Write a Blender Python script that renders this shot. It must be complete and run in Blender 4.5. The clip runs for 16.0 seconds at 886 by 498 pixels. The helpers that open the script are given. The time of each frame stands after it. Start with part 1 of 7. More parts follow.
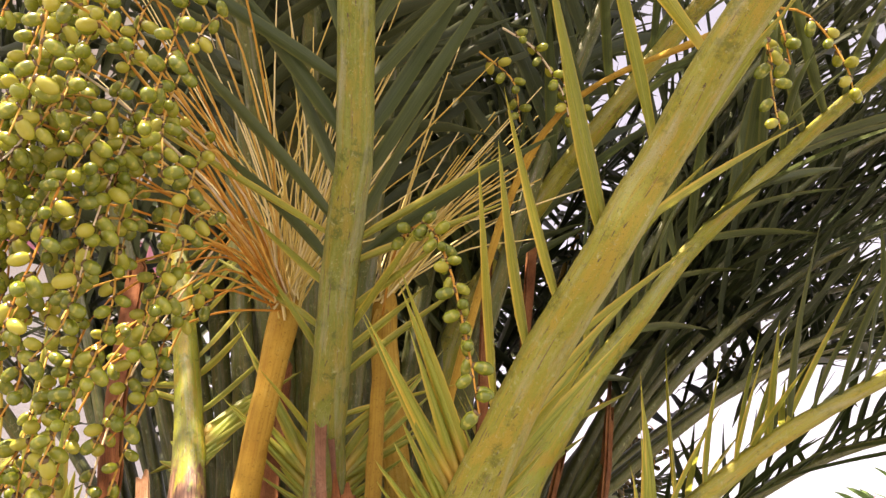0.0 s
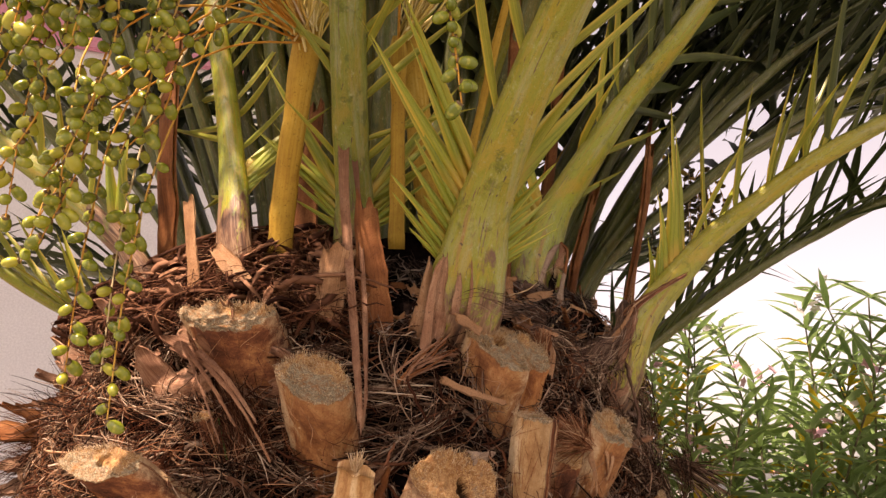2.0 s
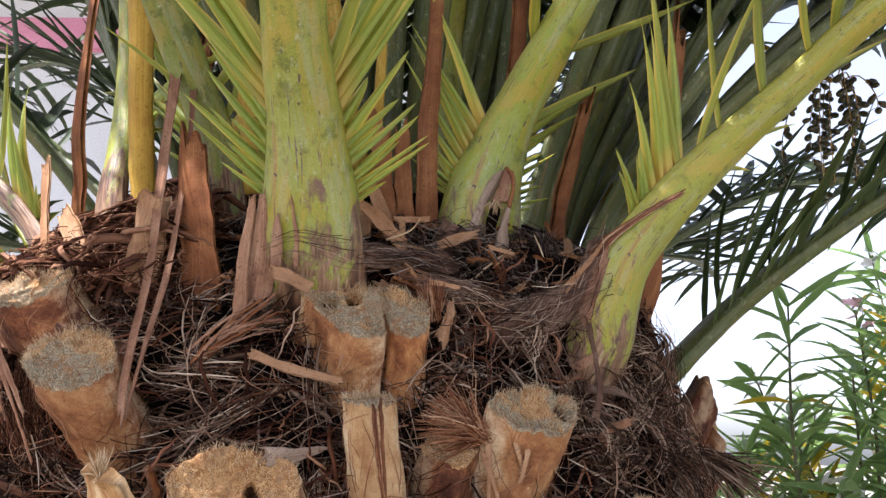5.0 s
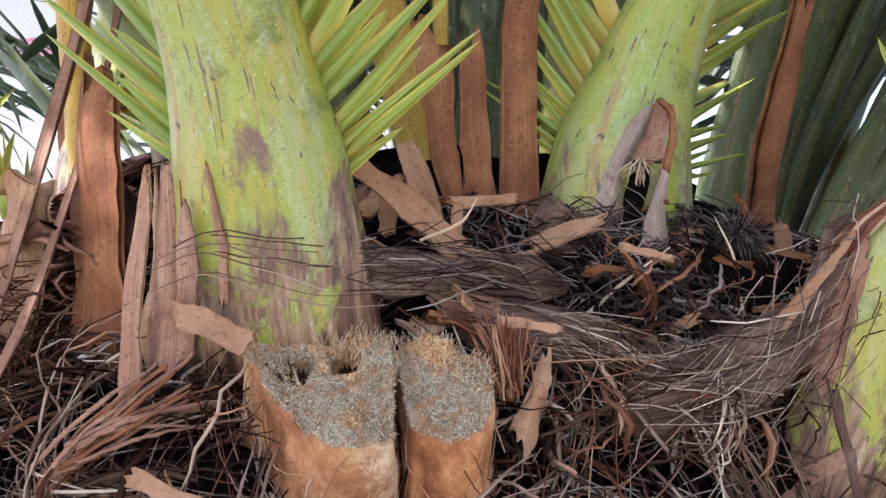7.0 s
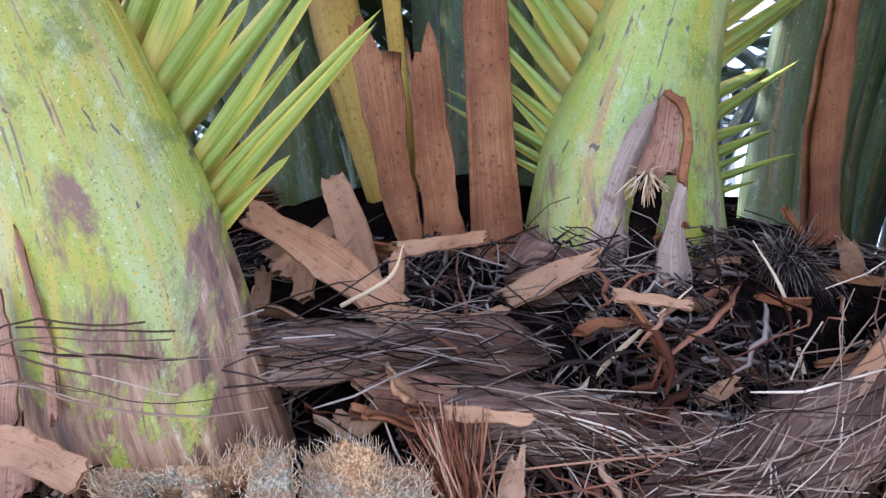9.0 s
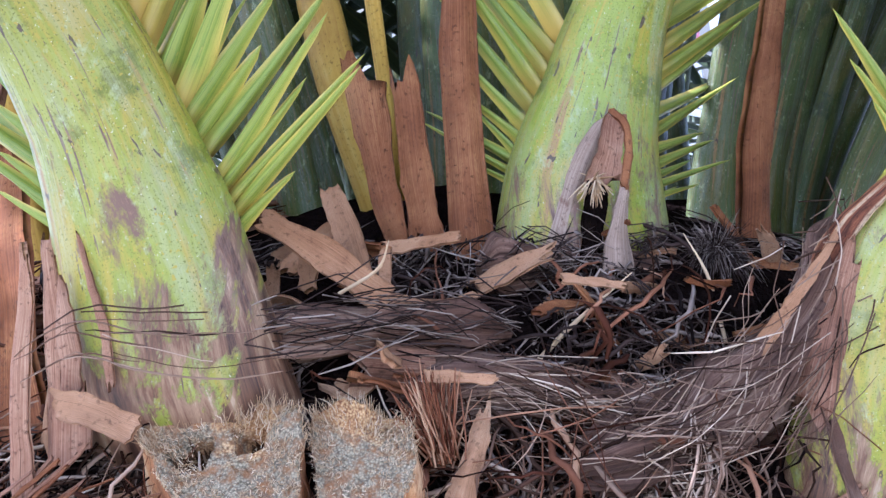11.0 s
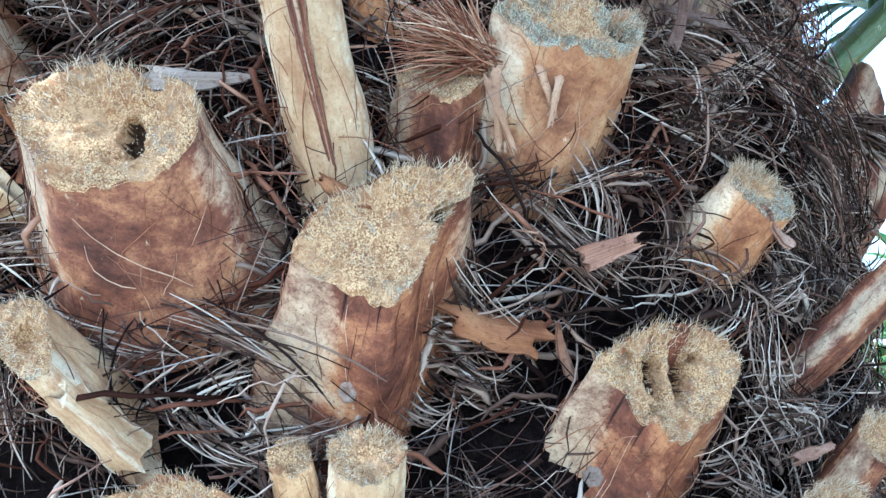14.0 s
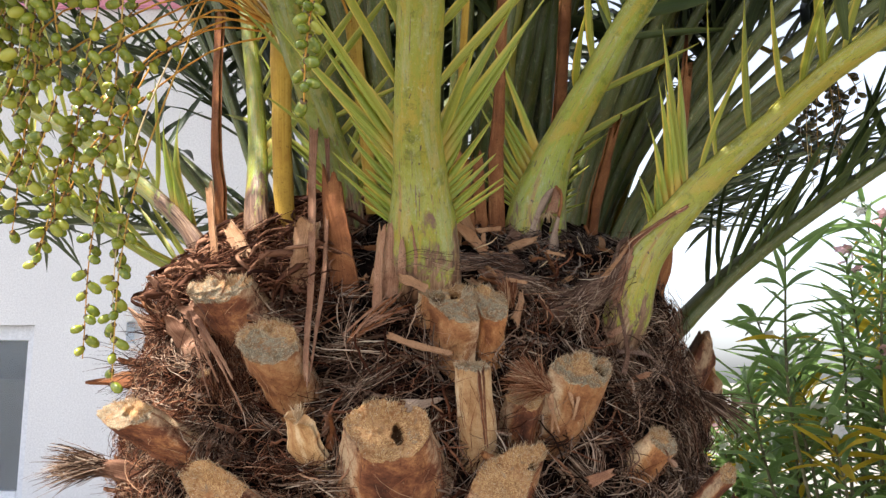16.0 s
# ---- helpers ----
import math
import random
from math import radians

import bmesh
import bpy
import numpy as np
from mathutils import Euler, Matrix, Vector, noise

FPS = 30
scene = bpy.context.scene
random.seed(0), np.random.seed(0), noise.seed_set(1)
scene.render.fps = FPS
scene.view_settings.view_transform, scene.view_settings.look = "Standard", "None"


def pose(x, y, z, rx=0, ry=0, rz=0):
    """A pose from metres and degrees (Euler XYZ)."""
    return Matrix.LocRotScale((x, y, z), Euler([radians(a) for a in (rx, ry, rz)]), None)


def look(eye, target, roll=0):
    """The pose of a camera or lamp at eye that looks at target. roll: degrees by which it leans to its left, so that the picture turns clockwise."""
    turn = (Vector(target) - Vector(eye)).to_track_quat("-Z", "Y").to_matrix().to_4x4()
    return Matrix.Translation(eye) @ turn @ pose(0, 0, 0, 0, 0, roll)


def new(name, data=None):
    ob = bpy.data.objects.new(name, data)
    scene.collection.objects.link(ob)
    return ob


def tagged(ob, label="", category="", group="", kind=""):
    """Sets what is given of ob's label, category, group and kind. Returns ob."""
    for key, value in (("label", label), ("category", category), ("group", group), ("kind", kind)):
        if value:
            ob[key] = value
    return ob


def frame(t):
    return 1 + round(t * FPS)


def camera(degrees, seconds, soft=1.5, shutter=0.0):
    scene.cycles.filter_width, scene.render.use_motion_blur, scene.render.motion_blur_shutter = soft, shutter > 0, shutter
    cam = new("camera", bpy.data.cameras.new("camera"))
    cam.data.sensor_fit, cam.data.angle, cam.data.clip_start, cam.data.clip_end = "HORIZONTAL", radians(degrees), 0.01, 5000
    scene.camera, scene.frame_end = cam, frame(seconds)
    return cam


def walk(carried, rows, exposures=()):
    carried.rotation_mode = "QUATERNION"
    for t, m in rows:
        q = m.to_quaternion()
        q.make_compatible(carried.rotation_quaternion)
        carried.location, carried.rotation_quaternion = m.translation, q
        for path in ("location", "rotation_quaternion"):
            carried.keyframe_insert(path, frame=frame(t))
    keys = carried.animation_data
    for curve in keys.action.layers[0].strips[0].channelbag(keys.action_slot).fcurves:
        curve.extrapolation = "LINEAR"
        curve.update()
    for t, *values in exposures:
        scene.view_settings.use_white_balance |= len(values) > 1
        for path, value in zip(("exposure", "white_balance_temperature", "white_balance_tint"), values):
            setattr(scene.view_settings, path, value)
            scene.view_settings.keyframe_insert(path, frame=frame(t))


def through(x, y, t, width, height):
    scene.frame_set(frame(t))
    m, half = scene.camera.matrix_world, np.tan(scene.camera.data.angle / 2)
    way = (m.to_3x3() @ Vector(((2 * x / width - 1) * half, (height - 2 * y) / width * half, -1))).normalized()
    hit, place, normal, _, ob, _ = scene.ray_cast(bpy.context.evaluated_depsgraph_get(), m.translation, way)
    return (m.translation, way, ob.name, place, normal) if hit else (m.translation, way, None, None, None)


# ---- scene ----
cam = camera(54.8, 16.0, soft=1.4)
PATH = [
    (0, (0.091, -0.058, 1.605), (-0.014, 1.696, 2.562), 1.3),
    (0.5, (0.118, -0.082, 1.57), (-0.108, 1.703, 2.441), 1.6),
    (1, (0.156, -0.071, 1.543), (-0.118, 1.774, 2.265), 2.1),
    (1.5, (0.187, -0.062, 1.512), (-0.139, 1.816, 2.116), 1.4),
    (2, (0.205, -0.044, 1.497), (-0.139, 1.857, 2.017), 1.6),
    (2.5, (0.248, 0.047, 1.465), (-0.145, 1.954, 1.925), 0.9),
    (3, (0.34, 0.159, 1.488), (-0.135, 2.055, 1.911), 1.1),
    (3.5, (0.464, 0.189, 1.463), (-0.26, 2.0, 1.906), 1.9),
    (4, (0.577, 0.227, 1.479), (-0.334, 1.96, 1.887), 1.2),
    (4.2, (0.592, 0.257, 1.494), (-0.326, 1.981, 1.925), 1.1),
    (6.5, (0.435, 0.647, 1.587), (-0.733, 2.209, 2.031), 2.1),
    (7, (0.409, 0.768, 1.638), (-0.906, 2.214, 2.061), 2.1),
    (7.5, (0.377, 0.837, 1.677), (-1.001, 2.224, 2.093), 1.5),
    (8, (0.368, 0.879, 1.698), (-1.019, 2.267, 2.087), 1.0),
    (8.5, (0.366, 0.898, 1.686), (-1.051, 2.226, 2.166), -0.4),
    (11, (0.429, 0.856, 1.648), (-0.982, 2.17, 2.181), -2.6),
    (11.5, (0.446, 0.796, 1.583), (-0.855, 2.204, 2.152), -3.6),
    (12, (0.47, 0.771, 1.515), (-0.797, 2.211, 2.081), -3.2),
    (12.5, (0.471, 0.765, 1.465), (-0.778, 2.252, 1.946), -0.2),
    (13, (0.481, 0.754, 1.429), (-0.789, 2.265, 1.753), -0.0),
    (13.5, (0.498, 0.734, 1.404), (-0.776, 2.268, 1.551), 0.2),
    (14, (0.51, 0.692, 1.391), (-0.76, 2.232, 1.51), 0.1),
    (14.5, (0.517, 0.527, 1.392), (-0.724, 2.093, 1.48), 0.2),
    (15, (0.531, 0.31, 1.429), (-0.551, 1.991, 1.468), 0.4),
    (15.5, (0.592, 0.167, 1.493), (-0.446, 1.872, 1.621), 0.3),
    (16, (0.657, 0.015, 1.559), (-0.322, 1.733, 1.854), 0.4),
]
# seconds, stops, kelvin, tint: the picture is warm at first and cools close up
EXPOSURE = [
    (0, 1.55, 7600, 30),
    (1, 1.13, 7800, 31),
    (2.5, 1.06, 8600, 33),
    (3.5, 1.18, 8300, 30),
    (4, 1.28, 7000, 20),
    (6.5, 1.97, 5500, 17),
    (8.5, 2.44, 4700, 19),
    (11, 2.42, 4750, 20),
    (12.5, 2.3, 4300, 11),
    (13, 2.4, 4180, -1),
    (14, 2.59, 4130, -4),
    (14.5, 2.52, 4200, -6),
    (15.3, 1.92, 4750, -1),
    (16, 1.46, 6200, 13),
]
walk(cam, [(t, look(e, a, r)) for t, e, a, r in PATH], EXPOSURE)

# ---------------------------------------------------------------- light
world = bpy.data.worlds.new("sky")
scene.world = world
world.use_nodes = True
wn = world.node_tree
sky = wn.nodes.new("ShaderNodeTexSky")
SUN_DIR = Vector((-0.38, -0.54, 1.15)).normalized()
sky.sky_type, sky.sun_disc = "NISHITA", False
sky.sun_elevation = math.asin(SUN_DIR.z)
sky.sun_rotation = math.atan2(SUN_DIR.x, SUN_DIR.y)
sky.air_density, sky.dust_density = 1.0, 2.5
haze = wn.nodes.new("ShaderNodeHueSaturation")
haze.inputs["Saturation"].default_value = 0.42
haze.inputs["Value"].default_value = 1.1
wn.links.new(sky.outputs[0], haze.inputs["Color"])
wn.links.new(haze.outputs[0], wn.nodes["Background"].inputs[0])
wn.nodes["Background"].inputs[1].default_value = 0.12
sun = new("sun", bpy.data.lights.new("sun", "SUN"))
sun.data.energy, sun.data.angle, sun.data.color = 5.0, radians(0.6), (1.0, 0.94, 0.84)
sun.matrix_world = look((-3, -3, 6), Vector((-3, -3, 6)) - SUN_DIR)


# ---------------------------------------------------------------- materials
def nodes_of(name, rough=0.6, spec=0.4):
    m = bpy.data.materials.new(name)
    m.use_nodes = True
    nt = m.node_tree
    b = nt.nodes["Principled BSDF"]
    b.inputs["Roughness"].default_value = rough
    b.inputs["Specular IOR Level"].default_value = spec
    return m, nt, b


def coords(nt, kind="Object", scale=(1, 1, 1)):
    tc = nt.nodes.new("ShaderNodeTexCoord")
    mp = nt.nodes.new("ShaderNodeMapping")
    mp.inputs["Scale"].default_value = scale
    nt.links.new(tc.outputs[kind], mp.inputs[0])
    return mp.outputs[0]


def noise_at(nt, vec, scale, detail=4, rough=0.6, distort=0.0):
    n = nt.nodes.new("ShaderNodeTexNoise")
    n.inputs["Scale"].default_value, n.inputs["Detail"].default_value = scale, detail
    n.inputs["Roughness"].default_value, n.inputs["Distortion"].default_value = rough, distort
    nt.links.new(vec, n.inputs["Vector"])
    return n.outputs[0]


def ramp(nt, fac, stops):
    r = nt.nodes.new("ShaderNodeValToRGB")
    e = r.color_ramp.elements
    while len(e) < len(stops):
        e.new(0.5)
    for el, (p, c) in zip(e, stops):
        el.position, el.color = p, (*c, 1)
    nt.links.new(fac, r.inputs[0])
    return r.outputs[0]


def mixed(nt, fac, a, b, how="MIX"):
    x = nt.nodes.new("ShaderNodeMix")
    x.data_type, x.blend_type = "RGBA", how
    for sock, v in ((x.inputs["Factor"], fac), (x.inputs["A"], a), (x.inputs["B"], b)):
        if isinstance(v, (int, float)):
            sock.default_value = v
        elif isinstance(v, tuple):
            sock.default_value = (*v, 1)
        else:
            nt.links.new(v, sock)
    return x.outputs["Result"]


def step(nt, val, lo, hi):
    m = nt.nodes.new("ShaderNodeMapRange")
    m.inputs["From Min"].default_value, m.inputs["From Max"].default_value = lo, hi
    nt.links.new(val, m.inputs["Value"])
    return m.outputs["Result"]


def uv_axis(nt, axis):
    tc = nt.nodes.new("ShaderNodeTexCoord")
    sep = nt.nodes.new("ShaderNodeSeparateXYZ")
    nt.links.new(tc.outputs["UV"], sep.inputs[0])
    return sep.outputs[axis]


def island(nt):
    return nt.nodes.new("ShaderNodeNewGeometry").outputs["Random Per Island"]


def object_random(nt):
    return nt.nodes.new("ShaderNodeObjectInfo").outputs["Random"]


def bumped(nt, b, height, strength, dist):
    bp = nt.nodes.new("ShaderNodeBump")
    bp.inputs["Strength"].default_value, bp.inputs["Distance"].default_value = strength, dist
    nt.links.new(height, bp.inputs["Height"])
    nt.links.new(bp.outputs[0], b.inputs["Normal"])


def fibre_material(name, stops, rough=0.75, low=0.5, single=False):
    m, nt, b = nodes_of(name, rough, 0.04)
    col = ramp(nt, object_random(nt) if single else island(nt), stops)
    n = noise_at(nt, coords(nt), 60, 3)
    col = mixed(nt, step(nt, n, 0.3, 0.8), col, (low * 1.08, low, low * 0.92), "MULTIPLY")
    nt.links.new(col, b.inputs["Base Color"])
    return m


def streaked_material(name, stops, length=18, across=150, rough=0.7, spec=0.1, stain=(0.08, 0.05, 0.04), stain_at=(0.62, 0.75), bump=0.5):
    """Fibrous surface with streaks along V of the UV map and blotchy stains."""
    m, nt, b = nodes_of(name, rough, spec)
    uv = coords(nt, "UV", (across, length, 1))
    fine = noise_at(nt, uv, 1.0, 5, 0.65)
    big = noise_at(nt, coords(nt), 15, 5, 0.65, 0.5)
    both = nt.nodes.new("ShaderNodeMath")
    both.operation = "MULTIPLY_ADD"
    nt.links.new(fine, both.inputs[0])
    both.inputs[1].default_value = 0.5
    half = nt.nodes.new("ShaderNodeMath")
    half.operation = "MULTIPLY"
    nt.links.new(big, half.inputs[0])
    half.inputs[1].default_value = 0.52
    nt.links.new(half.outputs[0], both.inputs[2])
    col = ramp(nt, both.outputs[0], [(0.51 + (p - 0.5) * 0.62, c) for p, c in stops])
    crack = noise_at(nt, coords(nt, "UV", (across * 0.35, length * 0.5, 1)), 1.0, 3, 0.5, 0.4)
    col = mixed(nt, step(nt, crack, 0.33, 0.24), col, tuple(c * 0.5 for c in stops[0][1]))
    grit = noise_at(nt, coords(nt), 330, 4, 0.7)
    col = mixed(nt, step(nt, grit, 0.56, 0.7), col, tuple(c * 0.4 for c in stops[1][1]))
    spots = noise_at(nt, coords(nt), 45, 6, 0.7)
    col = mixed(nt, step(nt, spots, *stain_at), col, stain)
    tint = ramp(nt, object_random(nt), [(0.0, (0.85, 0.82, 0.8)), (0.5, (1, 1, 1)), (1.0, (1.0, 0.93, 0.86))])
    nt.links.new(mixed(nt, 1.0, col, tint, "MULTIPLY"), b.inputs["Base Color"])
    bumped(nt, b, fine, bump * 0.6, 0.003)
    return m


def bark_material(name, deep, mid, orange, pale):
    """Outer skin of a leaf base: red-brown, scuffed to straw along its two edges, cracked lengthwise."""
    m, nt, b = nodes_of(name, 0.6, 0.14)
    fine = noise_at(nt, coords(nt, "UV", (26, 22, 1)), 1.0, 5, 0.65)
    wide = noise_at(nt, coords(nt, "UV", (4, 16, 1)), 1.0, 7, 0.75, 0.15)
    spot = noise_at(nt, coords(nt), 30, 6, 0.7, 0.3)
    col = ramp(nt, wide, [(0.38, deep), (0.5, mid), (0.6, orange), (0.7, pale)])
    col = mixed(nt, step(nt, fine, 0.6, 1.15), col, tuple(0.5 * (x + y) for x, y in zip(orange, pale)))
    col = mixed(nt, step(nt, fine, 0.36, 0.12), col, tuple(c * 0.5 for c in deep))
    wave = nt.nodes.new("ShaderNodeMath")
    wave.operation = "MULTIPLY"
    nt.links.new(uv_axis(nt, 0), wave.inputs[0])
    wave.inputs[1].default_value = 4 * math.pi
    cs = nt.nodes.new("ShaderNodeMath")
    cs.operation = "COSINE"
    nt.links.new(wave.outputs[0], cs.inputs[0])
    ad = nt.nodes.new("ShaderNodeMath")
    ad.operation = "MULTIPLY_ADD"
    nt.links.new(wide, ad.inputs[0])
    ad.inputs[1].default_value = 3.2
    nt.links.new(cs.outputs[0], ad.inputs[2])
    col = mixed(nt, step(nt, ad.outputs[0], 2.2, 2.75), col, pale)
    col = mixed(nt, step(nt, spot, 0.58, 0.74), col, tuple(c * 0.6 for c in deep))
    scuff = noise_at(nt, coords(nt, "Object", (1, 1, 0.4)), 75, 5, 0.7)
    col = mixed(nt, step(nt, scuff, 0.64, 0.7), col, tuple(min(0.8, c * 1.15) for c in pale))
    crack = noise_at(nt, coords(nt, "UV", (34, 3.5, 1)), 1.0, 4, 0.6, 0.8)
    col = mixed(nt, step(nt, crack, 0.36, 0.32), col, tuple(c * 0.3 for c in deep))
    grit = noise_at(nt, coords(nt), 480, 5, 0.75)
    col = mixed(nt, step(nt, grit, 0.52, 0.75), col, tuple(c * 0.7 for c in deep))
    tint = ramp(nt, object_random(nt), [(0.0, (0.72, 0.68, 0.66)), (0.5, (1, 1, 1)), (1.0, (1.1, 1.02, 0.92))])
    nt.links.new(mixed(nt, 1.0, col, tint, "MULTIPLY"), b.inputs["Base Color"])
    bumped(nt, b, fine, 0.4, 0.003)
    return m


def rachis_material(name, green, yellow, pale, brown_to=0.05):
    """Leaf stalk: yellowing edges, waxy pale bloom, dark nicks, brown papery foot."""
    m, nt, b = nodes_of(name, 0.42, 0.45)
    n1 = noise_at(nt, coords(nt, "UV", (8, 10, 1)), 1.0, 6, 0.7, 0.4)
    col = ramp(nt, n1, [(0.4, yellow), (0.5, green), (0.6, tuple(0.5 * (g + p) for g, p in zip(green, pale)))])
    n0 = noise_at(nt, coords(nt), 11, 5, 0.7)
    col = mixed(nt, step(nt, n0, 0.58, 0.8), col, pale)
    long = noise_at(nt, coords(nt, "UV", (40, 5, 1)), 1.0, 4, 0.6)
    col = mixed(nt, step(nt, long, 0.53, 0.66), col, yellow)
    grime = noise_at(nt, coords(nt), 28, 9, 0.75)
    col = mixed(nt, step(nt, grime, 0.54, 0.62), col, tuple(0.6 * g for g in green))
    dash = noise_at(nt, coords(nt, "UV", (90, 16, 1)), 1.0, 3, 0.5, 0.8)
    col = mixed(nt, step(nt, dash, 0.66, 0.68), col, (0.12, 0.07, 0.05))
    wax = noise_at(nt, coords(nt, "UV", (5, 4, 1)), 1.0, 6, 0.7, 0.4)
    col = mixed(nt, step(nt, wax, 0.5, 0.72), col, tuple(min(0.6, 0.5 * p + 0.17) for p in pale))
    dot = noise_at(nt, coords(nt), 620, 3, 0.6)
    col = mixed(nt, step(nt, dot, 0.67, 0.71), col, (0.5, 0.5, 0.36))
    rust = noise_at(nt, coords(nt, "UV", (14, 7, 1)), 1.0, 6, 0.75, 0.5)
    col = mixed(nt, step(nt, rust, 0.6, 0.7), col, (0.3, 0.17, 0.06))
    nick = noise_at(nt, coords(nt, "UV", (50, 60, 1)), 1.0, 3, 0.5, 0.6)
    col = mixed(nt, step(nt, nick, 0.67, 0.69), col, (0.08, 0.055, 0.035))
    speck = noise_at(nt, coords(nt), 420, 2, 0.5)
    col = mixed(nt, step(nt, speck, 0.62, 0.7), col, yellow)
    pore = noise_at(nt, coords(nt), 950, 3, 0.6)
    col = mixed(nt, step(nt, pore, 0.58, 0.68), col, tuple(0.5 * g for g in green))
    bloom = noise_at(nt, coords(nt, "Object", (1, 1, 0.5)), 120, 5, 0.75)
    col = mixed(nt, step(nt, bloom, 0.58, 0.72), col, (0.36, 0.39, 0.2))
    v = uv_axis(nt, 1)

    def below(noise_out, gain, level, soft):
        q = nt.nodes.new("ShaderNodeMath")
        q.operation = "MULTIPLY_ADD"
        nt.links.new(noise_out, q.inputs[0])
        q.inputs[1].default_value = -gain
        nt.links.new(v, q.inputs[2])
        return step(nt, q.outputs[0], level - gain * 0.5, level - gain * 0.5 - soft)

    patch = noise_at(nt, coords(nt, "Object", (1, 1, 0.28)), 44, 9, 0.72, 0.3)
    col = mixed(nt, below(patch, 0.6, brown_to + 0.02, 0.05), col, (0.15, 0.085, 0.055))
    grain = noise_at(nt, coords(nt, "UV", (34, 16, 1)), 1.0, 6, 0.7, 0.6)
    dry = ramp(nt, grain, [(0.36, (0.045, 0.02, 0.012)), (0.48, (0.16, 0.08, 0.042)), (0.6, (0.33, 0.21, 0.12)), (0.7, (0.5, 0.4, 0.27))])
    col = mixed(nt, below(patch, 0.36, brown_to - 0.01, 0.015), col, dry)
    nt.links.new(col, b.inputs["Base Color"])
    bumped(nt, b, long, 0.4, 0.003)
    return m


def leaf_material(name, inner, edge, rough=0.45, through=0.25, foot=None, spec=0.3, rim=0.0):
    """Blade with a yellow margin (U of the UV map runs across it) and dark flecks."""
    m, nt, b = nodes_of(name, rough, spec)
    uneven = nt.nodes.new("ShaderNodeMath")
    uneven.operation = "MULTIPLY_ADD"
    nt.links.new(noise_at(nt, coords(nt, "UV", (4, 14, 1)), 1.0, 5, 0.7), uneven.inputs[0])
    uneven.inputs[1].default_value = 0.16
    nt.links.new(uv_axis(nt, 0), uneven.inputs[2])
    k = 0.08
    col = ramp(nt, uneven.outputs[0], [(0.02 + k, edge), (0.1 + rim + k, inner), (0.46 + k, inner), (0.49 + k, tuple(c * 1.35 for c in inner)), (0.52 + k, tuple(c * 0.7 for c in inner)), (0.56 + k, inner), (0.84 - rim + k, inner), (0.91 + k, edge)])
    vein = noise_at(nt, coords(nt, "UV", (42, 1.5, 1)), 1.0, 3, 0.6)
    col = mixed(nt, step(nt, vein, 0.45, 0.72), col, tuple(0.55 * c + 0.45 * e for c, e in zip(inner, edge)))
    col = mixed(nt, step(nt, vein, 0.46, 0.34), col, tuple(c * 0.62 for c in inner))
    dry = noise_at(nt, coords(nt, "UV", (7, 5, 1)), 1.0, 5, 0.7)
    col = mixed(nt, step(nt, dry, 0.62, 0.7), col, tuple(0.7 * e for e in edge))
    fleck = noise_at(nt, coords(nt), 260, 3, 0.6)
    col = mixed(nt, step(nt, fleck, 0.67, 0.71), col, (0.12, 0.07, 0.03))
    if foot:
        col = mixed(nt, step(nt, uv_axis(nt, 1), 0.11 + rim, 0.03), col, foot)
    tint = ramp(nt, object_random(nt), [(0.0, (0.8, 0.85, 0.8)), (1.0, (1.15, 1.08, 0.95))])
    col = mixed(nt, 1.0, col, tint, "MULTIPLY")
    nt.links.new(col, b.inputs["Base Color"])
    tr = nt.nodes.new("ShaderNodeBsdfTranslucent")
    nt.links.new(col, tr.inputs[0])
    mx = nt.nodes.new("ShaderNodeMixShader")
    mx.inputs[0].default_value = through
    nt.links.new(b.outputs[0], mx.inputs[1])
    nt.links.new(tr.outputs[0], mx.inputs[2])
    nt.links.new(mx.outputs[0], nt.nodes["Material Output"].inputs[0])
    return m


